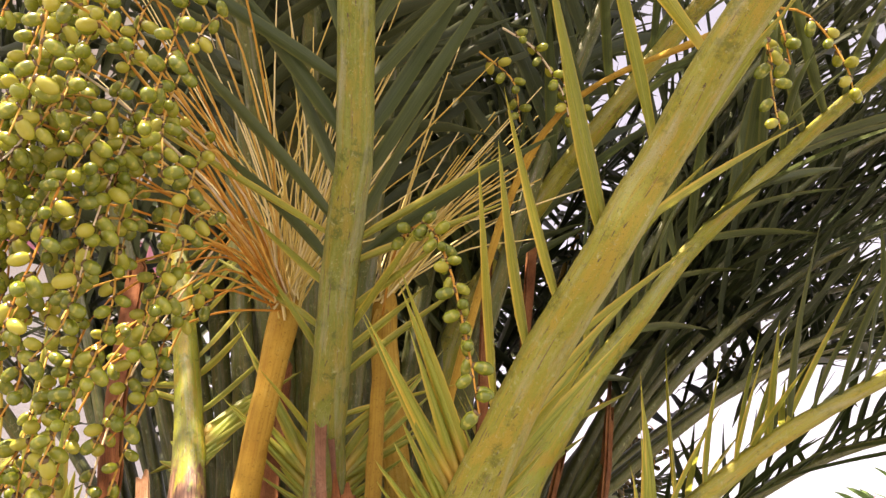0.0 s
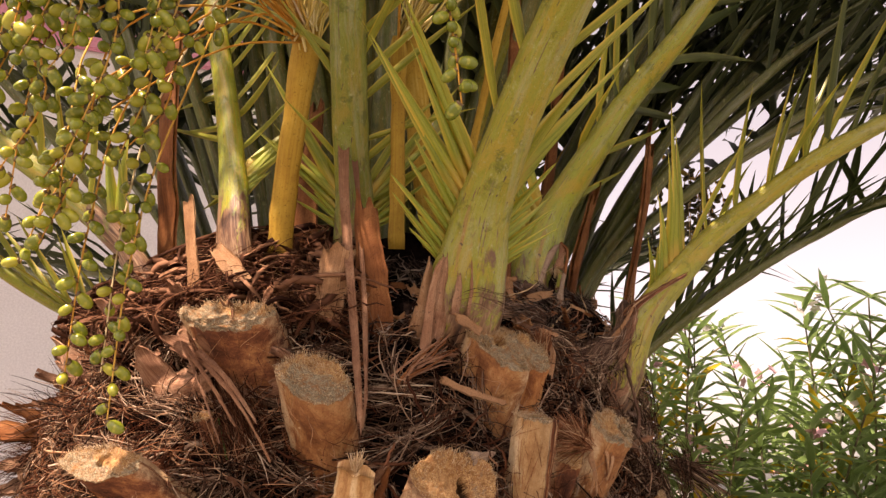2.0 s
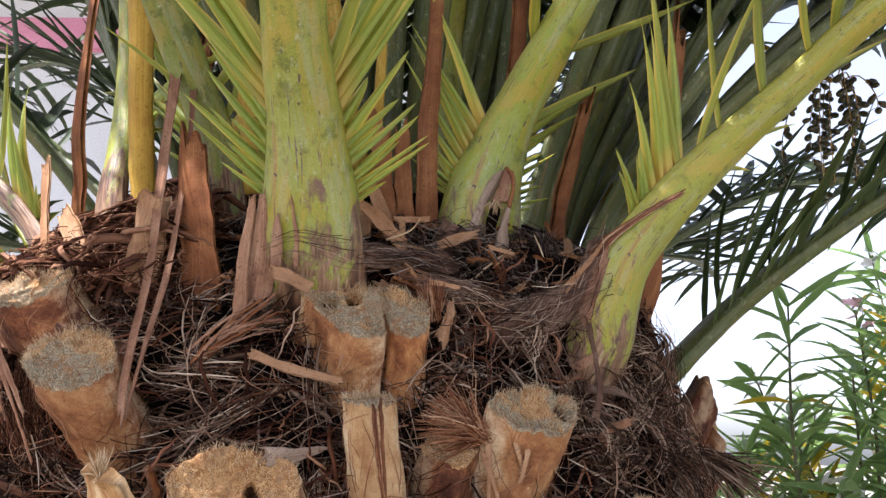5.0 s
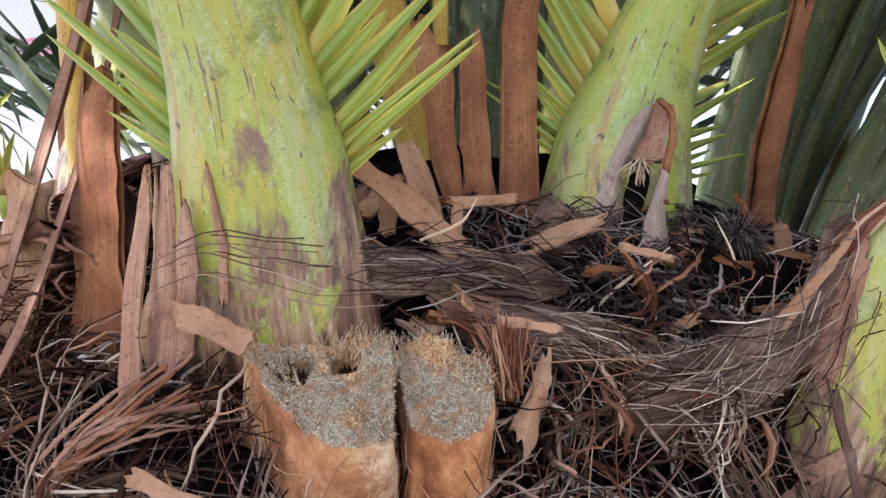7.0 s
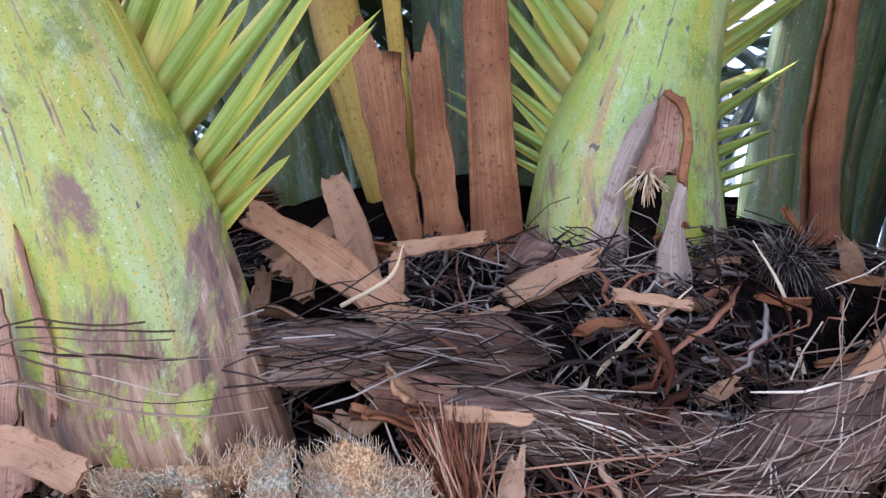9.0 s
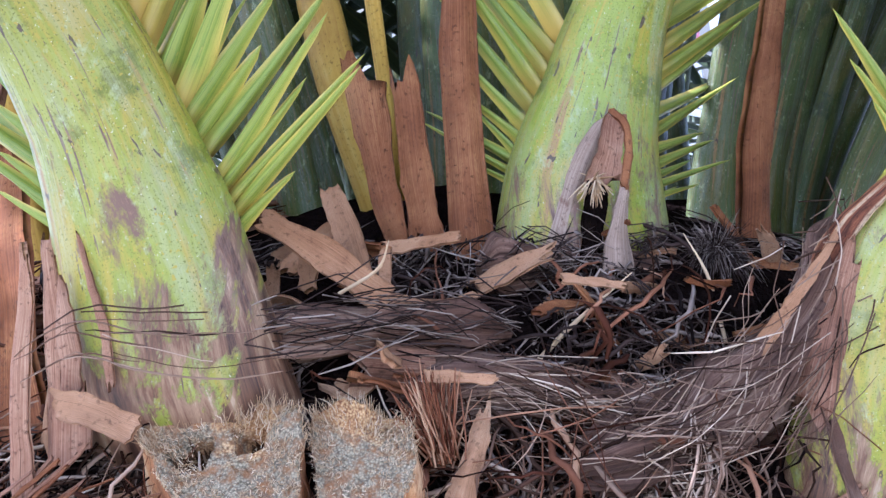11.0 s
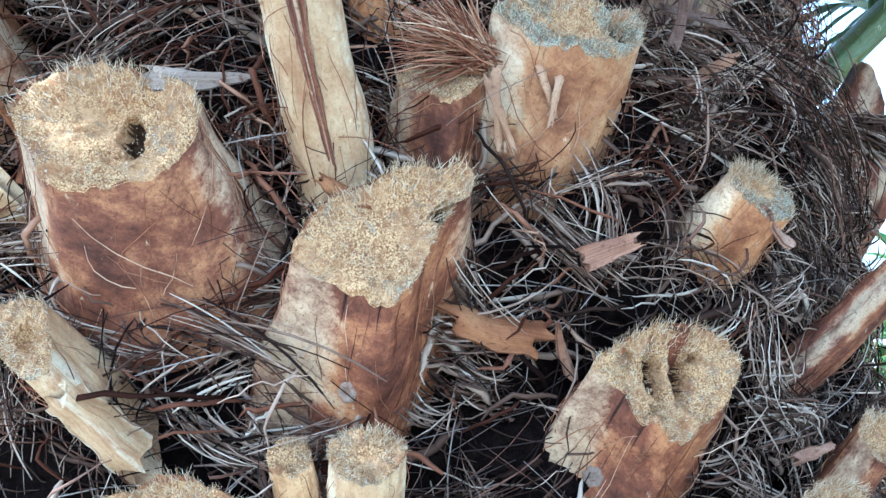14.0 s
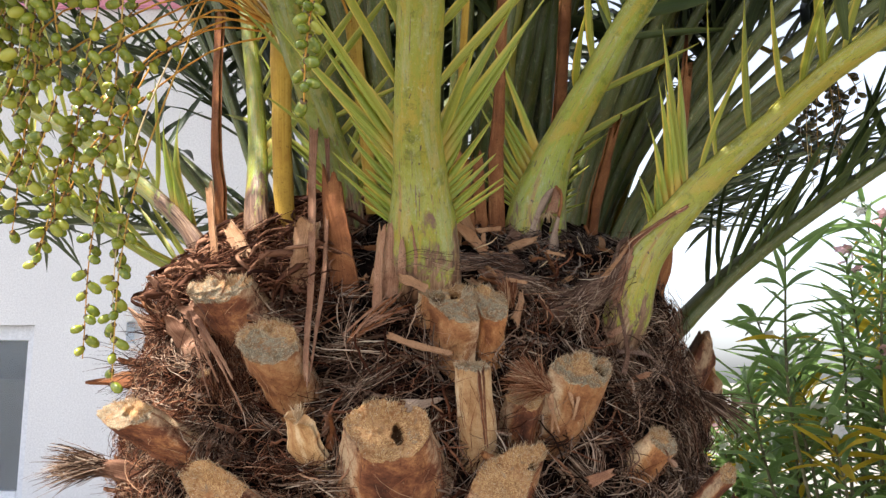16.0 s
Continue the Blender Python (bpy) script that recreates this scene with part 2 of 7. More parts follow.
def cut_material(name, greyed):
    """Sawn leaf base: straw-coloured vessel ends, greyed and smoother towards the keel, with brown blotches."""
    m, nt, b = nodes_of(name, 0.9, 0.04)
    dots = nt.nodes.new("ShaderNodeTexVoronoi")
    dots.inputs["Scale"].default_value = 820
    nt.links.new(coords(nt), dots.inputs["Vector"])
    base = ramp(nt, dots.outputs["Distance"], [(0.0, (0.7, 0.5, 0.26)), (0.4, (0.55, 0.34, 0.15)), (0.8, (0.19, 0.085, 0.04))])
    big = noise_at(nt, coords(nt), 26, 5, 0.65, 0.3)
    base = mixed(nt, step(nt, noise_at(nt, coords(nt), 38, 6, 0.7), 0.46, 0.64), base, (0.48, 0.28, 0.13))
    grey = ramp(nt, dots.outputs["Distance"], [(0.0, (0.52, 0.44, 0.29)), (0.8, (0.15, 0.12, 0.08))])
    shade = nt.nodes.new("ShaderNodeMath")
    shade.operation = "MULTIPLY_ADD"
    nt.links.new(uv_axis(nt, 1), shade.inputs[0])
    shade.inputs[1].default_value = -0.4
    lift = nt.nodes.new("ShaderNodeMath")
    lift.operation = "ADD"
    nt.links.new(big, lift.inputs[0])
    lift.inputs[1].default_value = 0.1
    nt.links.new(lift.outputs[0], shade.inputs[2])
    col = mixed(nt, step(nt, shade.outputs[0], 0.42 - greyed, 0.5 - greyed), base, grey)
    blot = noise_at(nt, coords(nt), 55, 5, 0.7)
    col = mixed(nt, step(nt, blot, 0.54, 0.66), col, (0.33, 0.16, 0.07))
    ash = noise_at(nt, coords(nt), 75, 6, 0.75, 0.5)
    col = mixed(nt, step(nt, ash, 0.56, 0.7), col, (0.2, 0.17, 0.13))
    mid = noise_at(nt, coords(nt), 170, 5, 0.7)
    col = mixed(nt, step(nt, mid, 0.48, 0.66), col, (0.25, 0.12, 0.05))
    nt.links.new(col, b.inputs["Base Color"])
    bumped(nt, b, mid, 0.8, 0.004)
    return m


def fruit_material(name, a, c, d):
    m, nt, b = nodes_of(name, 0.27, 0.6)
    base = ramp(nt, object_random(nt), [(0.0, a), (0.6, c), (1.0, d)])
    n = noise_at(nt, coords(nt), 160, 3, 0.6)
    col = mixed(nt, step(nt, n, 0.5, 0.75), base, d)
    z = uv_axis(nt, 1)
    col = mixed(nt, step(nt, z, 0.1, 0.0), col, (0.12, 0.07, 0.02))
    nt.links.new(col, b.inputs["Base Color"])
    return m


def plain_material(name, a, c, scale=8, rough=0.8, spec=0.3, bump=0.2, fine=60):
    m, nt, b = nodes_of(name, rough, spec)
    n = noise_at(nt, coords(nt), scale, 6, 0.65)
    f = noise_at(nt, coords(nt), fine, 4, 0.6)
    col = ramp(nt, n, [(0.3, a), (0.7, c)])
    col = mixed(nt, step(nt, f, 0.35, 0.7), tuple(x * 0.85 for x in a), col)
    nt.links.new(col, b.inputs["Base Color"])
    bumped(nt, b, f, bump, 0.01)
    return m


# near-black: the deep shade in gaps and hollows is put into this colour
M_CORE = plain_material("matted_core_shade", (0.006, 0.004, 0.0035), (0.016, 0.01, 0.008), 30, 0.95, 0.0, 1.0, 140)
M_FIBRE = fibre_material("trunk_fibre", [(0.0, (0.007, 0.0035, 0.0025)), (0.5, (0.032, 0.017, 0.011)), (0.82, (0.2, 0.1, 0.066)), (1.0, (0.6, 0.44, 0.31))])
M_FIBRE_RED = fibre_material("young_fibre", [(0.0, (0.01, 0.004, 0.0025)), (0.55, (0.085, 0.03, 0.016)), (0.85, (0.25, 0.11, 0.06)), (1.0, (0.5, 0.3, 0.18))])
M_FIBRE_GREY = fibre_material("old_sheath_fibre", [(0.0, (0.008, 0.005, 0.0045)), (0.6, (0.07, 0.046, 0.038)), (1.0, (0.42, 0.34, 0.28))])
M_STRIP_FLAT = fibre_material("broad_torn_strip", [(0.0, (0.03, 0.012, 0.008)), (0.5, (0.13, 0.057, 0.033)), (1.0, (0.36, 0.19, 0.115))])
M_THATCH = fibre_material("dry_thatch", [(0.0, (0.02, 0.01, 0.007)), (0.45, (0.15, 0.088, 0.058)), (0.8, (0.41, 0.285, 0.2)), (1.0, (0.66, 0.53, 0.4))])
M_STRIP = streaked_material("dry_sheath_strip", [(0.25, (0.09, 0.04, 0.025)), (0.5, (0.27, 0.14, 0.085)), (0.75, (0.52, 0.34, 0.22))], 10, 40)
M_SHEATH = streaked_material("leathery_sheath", [(0.2, (0.03, 0.016, 0.011)), (0.5, (0.14, 0.08, 0.056)), (0.8, (0.42, 0.31, 0.23))], 9, 90, 0.65, bump=1.0)
M_BARK = bark_material("leaf_base_bark", (0.06, 0.022, 0.013), (0.17, 0.062, 0.03), (0.37, 0.17, 0.07), (0.46, 0.33, 0.2))
M_PALEBARK = bark_material("pale_leaf_base", (0.36, 0.19, 0.085), (0.5, 0.31, 0.15), (0.59, 0.41, 0.22), (0.67, 0.53, 0.34))
M_TAN = bark_material("tan_leaf_base", (0.17, 0.065, 0.028), (0.36, 0.165, 0.068), (0.49, 0.28, 0.125), (0.6, 0.45, 0.28))
M_CUT = cut_material("sawn_fibre", -0.16)
M_CUT_GREY = cut_material("greyed_sawn_fibre", 0.12)
M_CUT_ORANGE = cut_material("orange_sawn_fibre", -0.3)
M_BRUSH = fibre_material("rusty_brush", [(0.0, (0.11, 0.035, 0.018)), (0.55, (0.36, 0.15, 0.075)), (1.0, (0.62, 0.4, 0.24))])
# brown of rotten wood, darkened with some of the hole's own shade
M_ROT_SHADE = plain_material("rotted_hollow_shade", (0.1, 0.052, 0.028), (0.22, 0.13, 0.07), 90, 0.95, 0.0, 1.0, 300)
M_STRAW = fibre_material("straw_fringe", [(0.0, (0.36, 0.23, 0.12)), (0.5, (0.58, 0.42, 0.25)), (1.0, (0.75, 0.63, 0.45))], 0.7, 0.8)
M_CHIP = streaked_material("split_wood_chip", [(0.2, (0.13, 0.06, 0.03)), (0.5, (0.37, 0.205, 0.108)), (0.8, (0.6, 0.44, 0.29))], 6, 80, 0.65, stain_at=(0.62, 0.72))
M_BOOT = streaked_material("dry_leaf_boot", [(0.2, (0.06, 0.022, 0.011)), (0.5, (0.21, 0.08, 0.031)), (0.8, (0.46, 0.24, 0.1))], 7, 95, 0.6, stain_at=(0.62, 0.74))
M_GREYCHIP = streaked_material("greyed_bark", [(0.2, (0.14, 0.09, 0.06)), (0.5, (0.32, 0.235, 0.175)), (0.8, (0.54, 0.44, 0.35))], 6, 30, 0.7, stain=(0.12, 0.05, 0.03), stain_at=(0.58, 0.7))
M_RACHIS = rachis_material("green_leaf_stalk", (0.2, 0.25, 0.014), (0.32, 0.255, 0.025), (0.28, 0.31, 0.055), 0.18)
M_RACHIS_Y = rachis_material("sunlit_leaf_stalk", (0.225, 0.25, 0.022), (0.33, 0.265, 0.03), (0.34, 0.36, 0.08), 0.13)
M_RACHIS_S = rachis_material("scarred_leaf_stalk", (0.24, 0.29, 0.02), (0.36, 0.28, 0.03), (0.31, 0.36, 0.08), 0.15)
M_RACHIS_T = rachis_material("brown_footed_leaf_stalk", (0.27, 0.285, 0.022), (0.37, 0.29, 0.035), (0.33, 0.35, 0.07), 0.12)
M_RACHIS_P = rachis_material("purple_footed_leaf_stalk", (0.22, 0.26, 0.03), (0.36, 0.28, 0.04), (0.3, 0.34, 0.13), 0.3)
M_RACHIS_G = rachis_material("deep_green_leaf_stalk", (0.15, 0.195, 0.018), (0.25, 0.22, 0.03), (0.25, 0.29, 0.08), 0.17)
# darker copy of the stalk green: the crown's shade is put into its colour
M_RACHIS_FAR = rachis_material("shade_toned_leaf_stalk", (0.07, 0.1, 0.018), (0.13, 0.12, 0.025), (0.12, 0.15, 0.055), 0.02)
M_SPINE = leaf_material("young_leaflet", (0.27, 0.32, 0.045), (0.62, 0.48, 0.09), 0.4, 0.28, (0.58, 0.46, 0.12), 0.4)
M_PLEAT = leaf_material("pleated_base_leaflet", (0.26, 0.35, 0.05), (0.7, 0.56, 0.12), 0.38, 0.2, (0.58, 0.41, 0.1), 0.45, 0.12)
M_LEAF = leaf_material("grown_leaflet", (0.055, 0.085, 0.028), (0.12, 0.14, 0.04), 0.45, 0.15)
# grey-green darkened so that these leaflets carry the crown's shade in their colour
M_LEAF_GREY = leaf_material("far_leaflet_shade_toned", (0.042, 0.06, 0.03), (0.08, 0.1, 0.045), 0.42, 0.1, None, 0.18)
M_PEDUNCLE = streaked_material("fruit_stalk", [(0.25, (0.3, 0.17, 0.03)), (0.55, (0.46, 0.31, 0.055)), (0.8, (0.56, 0.44, 0.12))], 5, 20, 0.5, stain_at=(0.7, 0.8))
M_STRAND = fibre_material("fruit_strand", [(0.0, (0.56, 0.25, 0.045)), (0.45, (0.68, 0.4, 0.09)), (0.8, (0.74, 0.52, 0.16)), (1.0, (0.82, 0.77, 0.66))], 0.5, 0.6, True)
M_GOLD = fibre_material("golden_strand", [(0.0, (0.62, 0.47, 0.12)), (0.6, (0.78, 0.66, 0.25)), (1.0, (0.85, 0.77, 0.45))], 0.5, 0.85, True)
M_FRUIT = fruit_material("unripe_date", (0.11, 0.155, 0.012), (0.205, 0.25, 0.02), (0.39, 0.38, 0.045))
M_FRUIT_DARK = fruit_material("dark_date", (0.05, 0.045, 0.02), (0.09, 0.08, 0.03), (0.13, 0.1, 0.04))


# ---------------------------------------------------------------- mesh tools
AXIS = Vector((-0.2, 1.48, 0))
RNG = np.random.default_rng(7)


def adopt(ob, parent):
    """Parents ob; what hangs on the palm itself is built in world metres."""
    ob.parent = parent
    if parent is not None and parent.name == "palm_tree":
        ob.matrix_parent_inverse = Matrix.Translation(-AXIS)
    return ob


def link_mesh(name, verts, faces, mat, parent=None, uv=None, label="", smooth=True):
    me = bpy.data.meshes.new(name)
    me.from_pydata([tuple(v) for v in verts], [], [tuple(f) for f in faces])
    if uv is not None:
        lay = me.uv_layers.new(name="UVMap")
        idx = np.empty(len(me.loops), dtype=np.int32)
        me.loops.foreach_get("vertex_index", idx)
        lay.data.foreach_set("uv", np.asarray(uv, dtype=np.float32)[idx].ravel())
    me.materials.append(mat)
    me.polygons.foreach_set("use_smooth", [smooth] * len(me.polygons))
    ob = adopt(new(name, me), parent)
    if label:
        tagged(ob, label)
    return ob


def part(name, bm, mat, parent, label=""):
    me = bpy.data.meshes.new(name)
    bm.to_mesh(me)
    bm.free()
    me.materials.append(mat)
    ob = adopt(new(name, me), parent)
    if label:
        tagged(ob, label)
    return ob


def empty(name, place=(0, 0, 0)):
    ob = new(name)
    ob.location = place
    ob.empty_display_size = 0.1
    return ob


def basis(x, y, z, o):
    return Matrix([[float(x[i]), float(y[i]), float(z[i]), float(o[i])] for i in range(3)] + [[0, 0, 0, 1]])


def spline(pts, n):
    """Points along a Catmull-Rom curve."""
    p = np.asarray(pts, float)
    p = np.vstack([2 * p[0] - p[1], p, 2 * p[-1] - p[-2]])
    k = len(p) - 3
    out = []
    for t in np.linspace(0, k - 1e-6, n):
        i = int(t)
        f = t - i
        a, b, c, d = p[i:i + 4]
        out.append(0.5 * (2 * b + (c - a) * f + (2 * a - 5 * b + 4 * c - d) * f * f + (3 * b - a - 3 * c + d) * f ** 3))
    return np.array(out)


def unit(v):
    v = np.asarray(v, float)
    return v / (np.linalg.norm(v, axis=-1, keepdims=True) + 1e-12)


def frames(curve, toward):
    """Tangent, side and inner direction along a curve; toward: the direction that the inner face looks to."""
    t = unit(np.gradient(curve, axis=0))
    a = toward - (toward * t).sum(1, keepdims=True) * t
    a = unit(a)
    return t, np.cross(t, a), a


def lofted(curve, side, inner, half_w, half_d, section, wobble=0.0, seed=0, cap=True):
    """Verts, faces and UVs of a section (rows of x, y) carried along a curve."""
    k, m = len(curve), len(section)
    run = np.concatenate([[0], np.cumsum(np.linalg.norm(np.diff(curve, axis=0), axis=1))])
    sx, sy = section[:, 0], section[:, 1]
    v = curve[:, None] + side[:, None] * (sx[None] * half_w[:, None])[..., None] + inner[:, None] * (sy[None] * half_d[:, None])[..., None]
    if wobble:
        for i in range(k):
            for j in range(m):
                q = Vector(v[i, j] * 30 + seed)
                v[i, j] += unit(v[i, j] - curve[i]) * wobble * noise.noise(q)
    uv = np.stack(np.broadcast_arrays(np.linspace(0, 1, m)[None] + 0 * run[:, None], run[:, None]), -1).reshape(-1, 2)
    faces = [(i * m + j, i * m + (j + 1) % m, (i + 1) * m + (j + 1) % m, (i + 1) * m + j) for i in range(k - 1) for j in range(m)]
    if cap:
        faces += [tuple(range(m))[::-1], tuple((k - 1) * m + j for j in range(m))]
    return v.reshape(-1, 3), faces, uv


def tubes(curves, radii, sides=3):
    """Many thin round strands at once: curves (n, k, 3), radii (n, k)."""
    n, k, _ = curves.shape
    t = unit(np.gradient(curves, axis=1))
    ref = np.where(np.abs(t[..., 2:3]) > 0.9, np.array([1.0, 0, 0]), np.array([0, 0, 1.0]))
    a = unit(np.cross(t, ref))
    b = np.cross(t, a)
    ang = np.linspace(0, 2 * np.pi, sides, endpoint=False)
    ring = a[:, :, None] * np.cos(ang)[None, None, :, None] + b[:, :, None] * np.sin(ang)[None, None, :, None]
    v = (curves[:, :, None] + ring * radii[:, :, None, None]).reshape(-1, 3)
    i, j, s = np.meshgrid(np.arange(n), np.arange(k - 1), np.arange(sides), indexing="ij")
    o = i * k * sides + j * sides
    s2 = (s + 1) % sides
    f = np.stack([o + s, o + s2, o + sides + s2, o + sides + s], -1).reshape(-1, 4)
    return v, f


def fast_quads(name, v, f, mat, parent=None, label="", kind="stuff", uv=None):
    me = bpy.data.meshes.new(name)
    me.vertices.add(len(v))
    me.vertices.foreach_set("co", np.asarray(v, np.float32).ravel())
    me.loops.add(f.size)
    me.loops.foreach_set("vertex_index", f.astype(np.int32).ravel())
    me.polygons.add(len(f))
    me.polygons.foreach_set("loop_start", np.arange(0, f.size, 4, dtype=np.int32))
    me.polygons.foreach_set("use_smooth", np.ones(len(f), dtype=bool))
    if uv is not None:
        lay = me.uv_layers.new(name="UVMap")
        lay.data.foreach_set("uv", np.asarray(uv, np.float32)[f.ravel()].ravel())
    me.update(calc_edges=True)
    me.materials.append(mat)
    ob = adopt(new(name, me), parent)
    tagged(ob, label, kind=kind)
    return ob


# ---------------------------------------------------------------- leaves
def leaf_shape(n, fold, droop, twist, belly, cols=(-1, -0.5, 0, 0.5, 1), root=0.42):
    """A folded blade one long and one wide along +Y: points and UVs."""
    nc = len(cols)
    v, uv = [], []
    for i in range(n + 1):
        s = i / n
        w = 0.5 * min(1.0, root + s / 0.2 * (1 - root)) * (1 - max(0, (s - belly) / (1 - belly)) ** 1.5)
        for x in cols:
            a = twist * s
            px, pz = x * w, fold * abs(x) * w * (1 - 0.4 * s)
            v.append((px * math.cos(a) - pz * math.sin(a), s - 0.15 * droop * s ** 2, px * math.sin(a) + pz * math.cos(a), droop * s * s))
            uv.append((0.5 + x / 2, s))
    f = [(i * nc + j, i * nc + j + 1, (i + 1) * nc + 1 + j, (i + 1) * nc + j) for i in range(n) for j in range(nc - 1)]
    return np.array(v), np.array(f), np.array(uv)


def leaf_mesh(name, mat, fold, droop, twist, belly=0.35, ratio=16.0, root=0.42):
    v, f, uv = leaf_shape(9, fold, droop, twist, belly, root=root)
    co = np.stack([v[:, 0], v[:, 1], v[:, 2] - v[:, 3] * ratio], -1)
    me = bpy.data.meshes.new(name)
    me.from_pydata(co.tolist(), [], f.tolist())
    lay = me.uv_layers.new(name="UVMap")
    idx = np.empty(len(me.loops), dtype=np.int32)
    me.loops.foreach_get("vertex_index", idx)
    lay.data.foreach_set("uv", uv[idx].astype(np.float32).ravel())
    me.polygons.foreach_set("use_smooth", [True] * len(me.polygons))
    me.materials.append(mat)
    return me


SPINES = [leaf_mesh("leaflet", M_SPINE, 1.2, d, t, 0.4) for d, t in ((0.0, 0.2), (0.06, -0.3), (-0.05, 0.4), (0.1, 0.0), (0.03, -0.6))]
PLEATS = [leaf_mesh("leaflet", M_PLEAT, 2.0, d, t, 0.6, 14.0, 1.25) for d, t in ((-0.1, 0.1), (-0.05, -0.2), (-0.16, 0.25), (-0.08, 0.0), (-0.12, -0.1))]
CUTS = [leaf_mesh("leaflet", M_PLEAT, 2.0, d, t, 0.96, 8.0, 1.2) for d, t in ((-0.1, 0.1), (-0.06, -0.25), (-0.14, 0.3), (-0.03, 0.0), (-0.1, -0.1))]
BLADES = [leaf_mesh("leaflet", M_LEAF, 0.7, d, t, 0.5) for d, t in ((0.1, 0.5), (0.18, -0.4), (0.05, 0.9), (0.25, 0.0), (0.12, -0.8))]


def frond(palm, pts, widths, mat, leaves, label, inner_bias=0.6, seed=0, joined=False, rows=48):
    """A leaf stalk through pts with leaflets down both edges.
    leaves: metres along the stalk and per station the length, width, leave angle and blade kind."""
    rng = np.random.default_rng(100 + seed)
    c = spline(pts, rows)
    toward = np.array([AXIS.x, AXIS.y, 0]) - c
    toward[:, 2] = 0
    toward = unit(toward) + np.array([0, 0, inner_bias])
    t, s, a = frames(c, toward)
    run = np.concatenate([[0], np.cumsum(np.linalg.norm(np.diff(c, axis=0), axis=1))])
    w = np.interp(run, *zip(*widths))
    ang = np.linspace(0, 2 * np.pi, 20, endpoint=False)
    sec = np.stack([np.sign(np.cos(ang)) * np.abs(np.cos(ang)) ** 0.8, np.where(np.sin(ang) > 0, 0.45 * np.abs(np.sin(ang)) ** 1.4, -np.abs(np.sin(ang)))], -1)
    depth = w * np.interp(run, [0, 0.1, 0.4], [0.24, 0.36, 0.42])
    v, f, uv = lofted(c, s, a, w / 2, depth, sec, 0.0012, seed)
    ob = link_mesh("frond", v, f, mat, palm, uv, label)
    place = lambda d: np.array([np.interp(d, run, x) for x in c.T])
    along = lambda d, arr: unit(np.array([np.interp(d, run, x) for x in arr.T]))
    soft = []
    for d, ln, wd, phi, lift, kind, sides in leaves:
        if d > run[-1]:
            continue
        p, tt, ss, aa, ww = place(d), along(d, t), along(d, s), along(d, a), np.interp(d, run, w)
        for j in sides:
            if kind == "spine" and rng.random() < 0.28:
                continue
            pleat = kind in ("pleat", "cut")
            calm = 0.3 if pleat else 1.0
            ph = math.radians(phi + rng.normal(0, 11) * calm)
            li = math.radians(lift + rng.normal(0, 17) * calm)
            di = math.cos(ph) * tt + math.sin(ph) * (j * ss * math.cos(li) + aa * math.sin(li))
            di = unit(di)
            z = unit(aa * 0.8 + tt * 0.1 - di * ((aa * 0.8 + tt * 0.1) @ di) + rng.normal(0, 0.15, 3))
            z = unit(z - di * (z @ di))
            x = np.cross(di, z)
            L, W = ln * (rng.uniform(0.75, 1.1) if pleat else rng.uniform(0.65, 1.25)), wd * rng.uniform(0.85, 1.15 if pleat else 1.2)
            org = p + ss * j * ww * (0.45 if pleat else 0.4) + aa * ww * 0.02 - di * (0.01 if pleat else 0.022)
            if joined:
                soft.append((org, x * W, di * L, z * W))
            else:
                leaf = new("leaflet", (SPINES if kind == "spine" else CUTS if kind == "cut" else PLEATS if pleat else BLADES)[int(rng.integers(5))])
                leaf.parent = ob
                leaf.matrix_basis = basis(x * W, di * L, z * W, org)
    if soft:
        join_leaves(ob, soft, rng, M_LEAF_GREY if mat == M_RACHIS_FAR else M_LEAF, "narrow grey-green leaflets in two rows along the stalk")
    return ob


def join_leaves(parent, soft, rng, mat, label, name="leaf_mass", kind="stuff"):
    vs, fs, us, base = [], [], [], 0
    shapes = [leaf_shape(4, 0.6, d, tw, 0.45, (-1, 0, 1)) for d, tw in ((0.12, 0.5), (0.3, -0.5), (0.05, 0.8), (0.2, -0.9))]
    for org, x, y, z in soft:
        v, f, uv = shapes[int(rng.integers(4))]
        ly = np.linalg.norm(y)
        down = np.array([0, 0, -1.0]) * ly
        vs.append(org + v[:, :1] * x + v[:, 1:2] * y + v[:, 2:3] * z + v[:, 3:4] * down)
        fs.append(f + base)
        us.append(uv)
        base += len(v)
    return fast_quads(name, np.vstack(vs), np.vstack(fs), mat, parent, label, kind, np.vstack(us))


def stations(d0, d1, gap, ln, wd, phi, lift, kind, sides=(1, -1)):
    out, d = [], d0
    while d < d1:
        k = (d - d0) / max(1e-6, d1 - d0)
        out.append((d, ln[0] + (ln[1] - ln[0]) * k, wd, phi, lift, kind, sides))
        d += gap
    return out


# ---------------------------------------------------------------- setting
def grid_sheet(name, x0, x1, y0, y1, nx, ny, z, mat, bumpy=0.0):
    vs = [(x0 + (x1 - x0) * i / nx, y0 + (y1 - y0) * j / ny, z) for j in range(ny + 1) for i in range(nx + 1)]
    fs = [(j * (nx + 1) + i, j * (nx + 1) + i + 1, (j + 1) * (nx + 1) + i + 1, (j + 1) * (nx + 1) + i) for j in range(ny) for i in range(nx)]
    return link_mesh(name, vs, fs, mat)


M_GROUND = plain_material("pale_dry_ground", (0.2, 0.185, 0.16), (0.3, 0.28, 0.245), 3, 0.95, 0.1, 0.3, 40)
M_WALL = plain_material("white_render", (0.76, 0.76, 0.77), (0.84, 0.84, 0.84), 2, 0.9, 0.2, 0.15, 90)
M_PINK = plain_material("pink_painted_band", (0.72, 0.3, 0.42), (0.8, 0.4, 0.5), 6, 0.8, 0.2, 0.1)
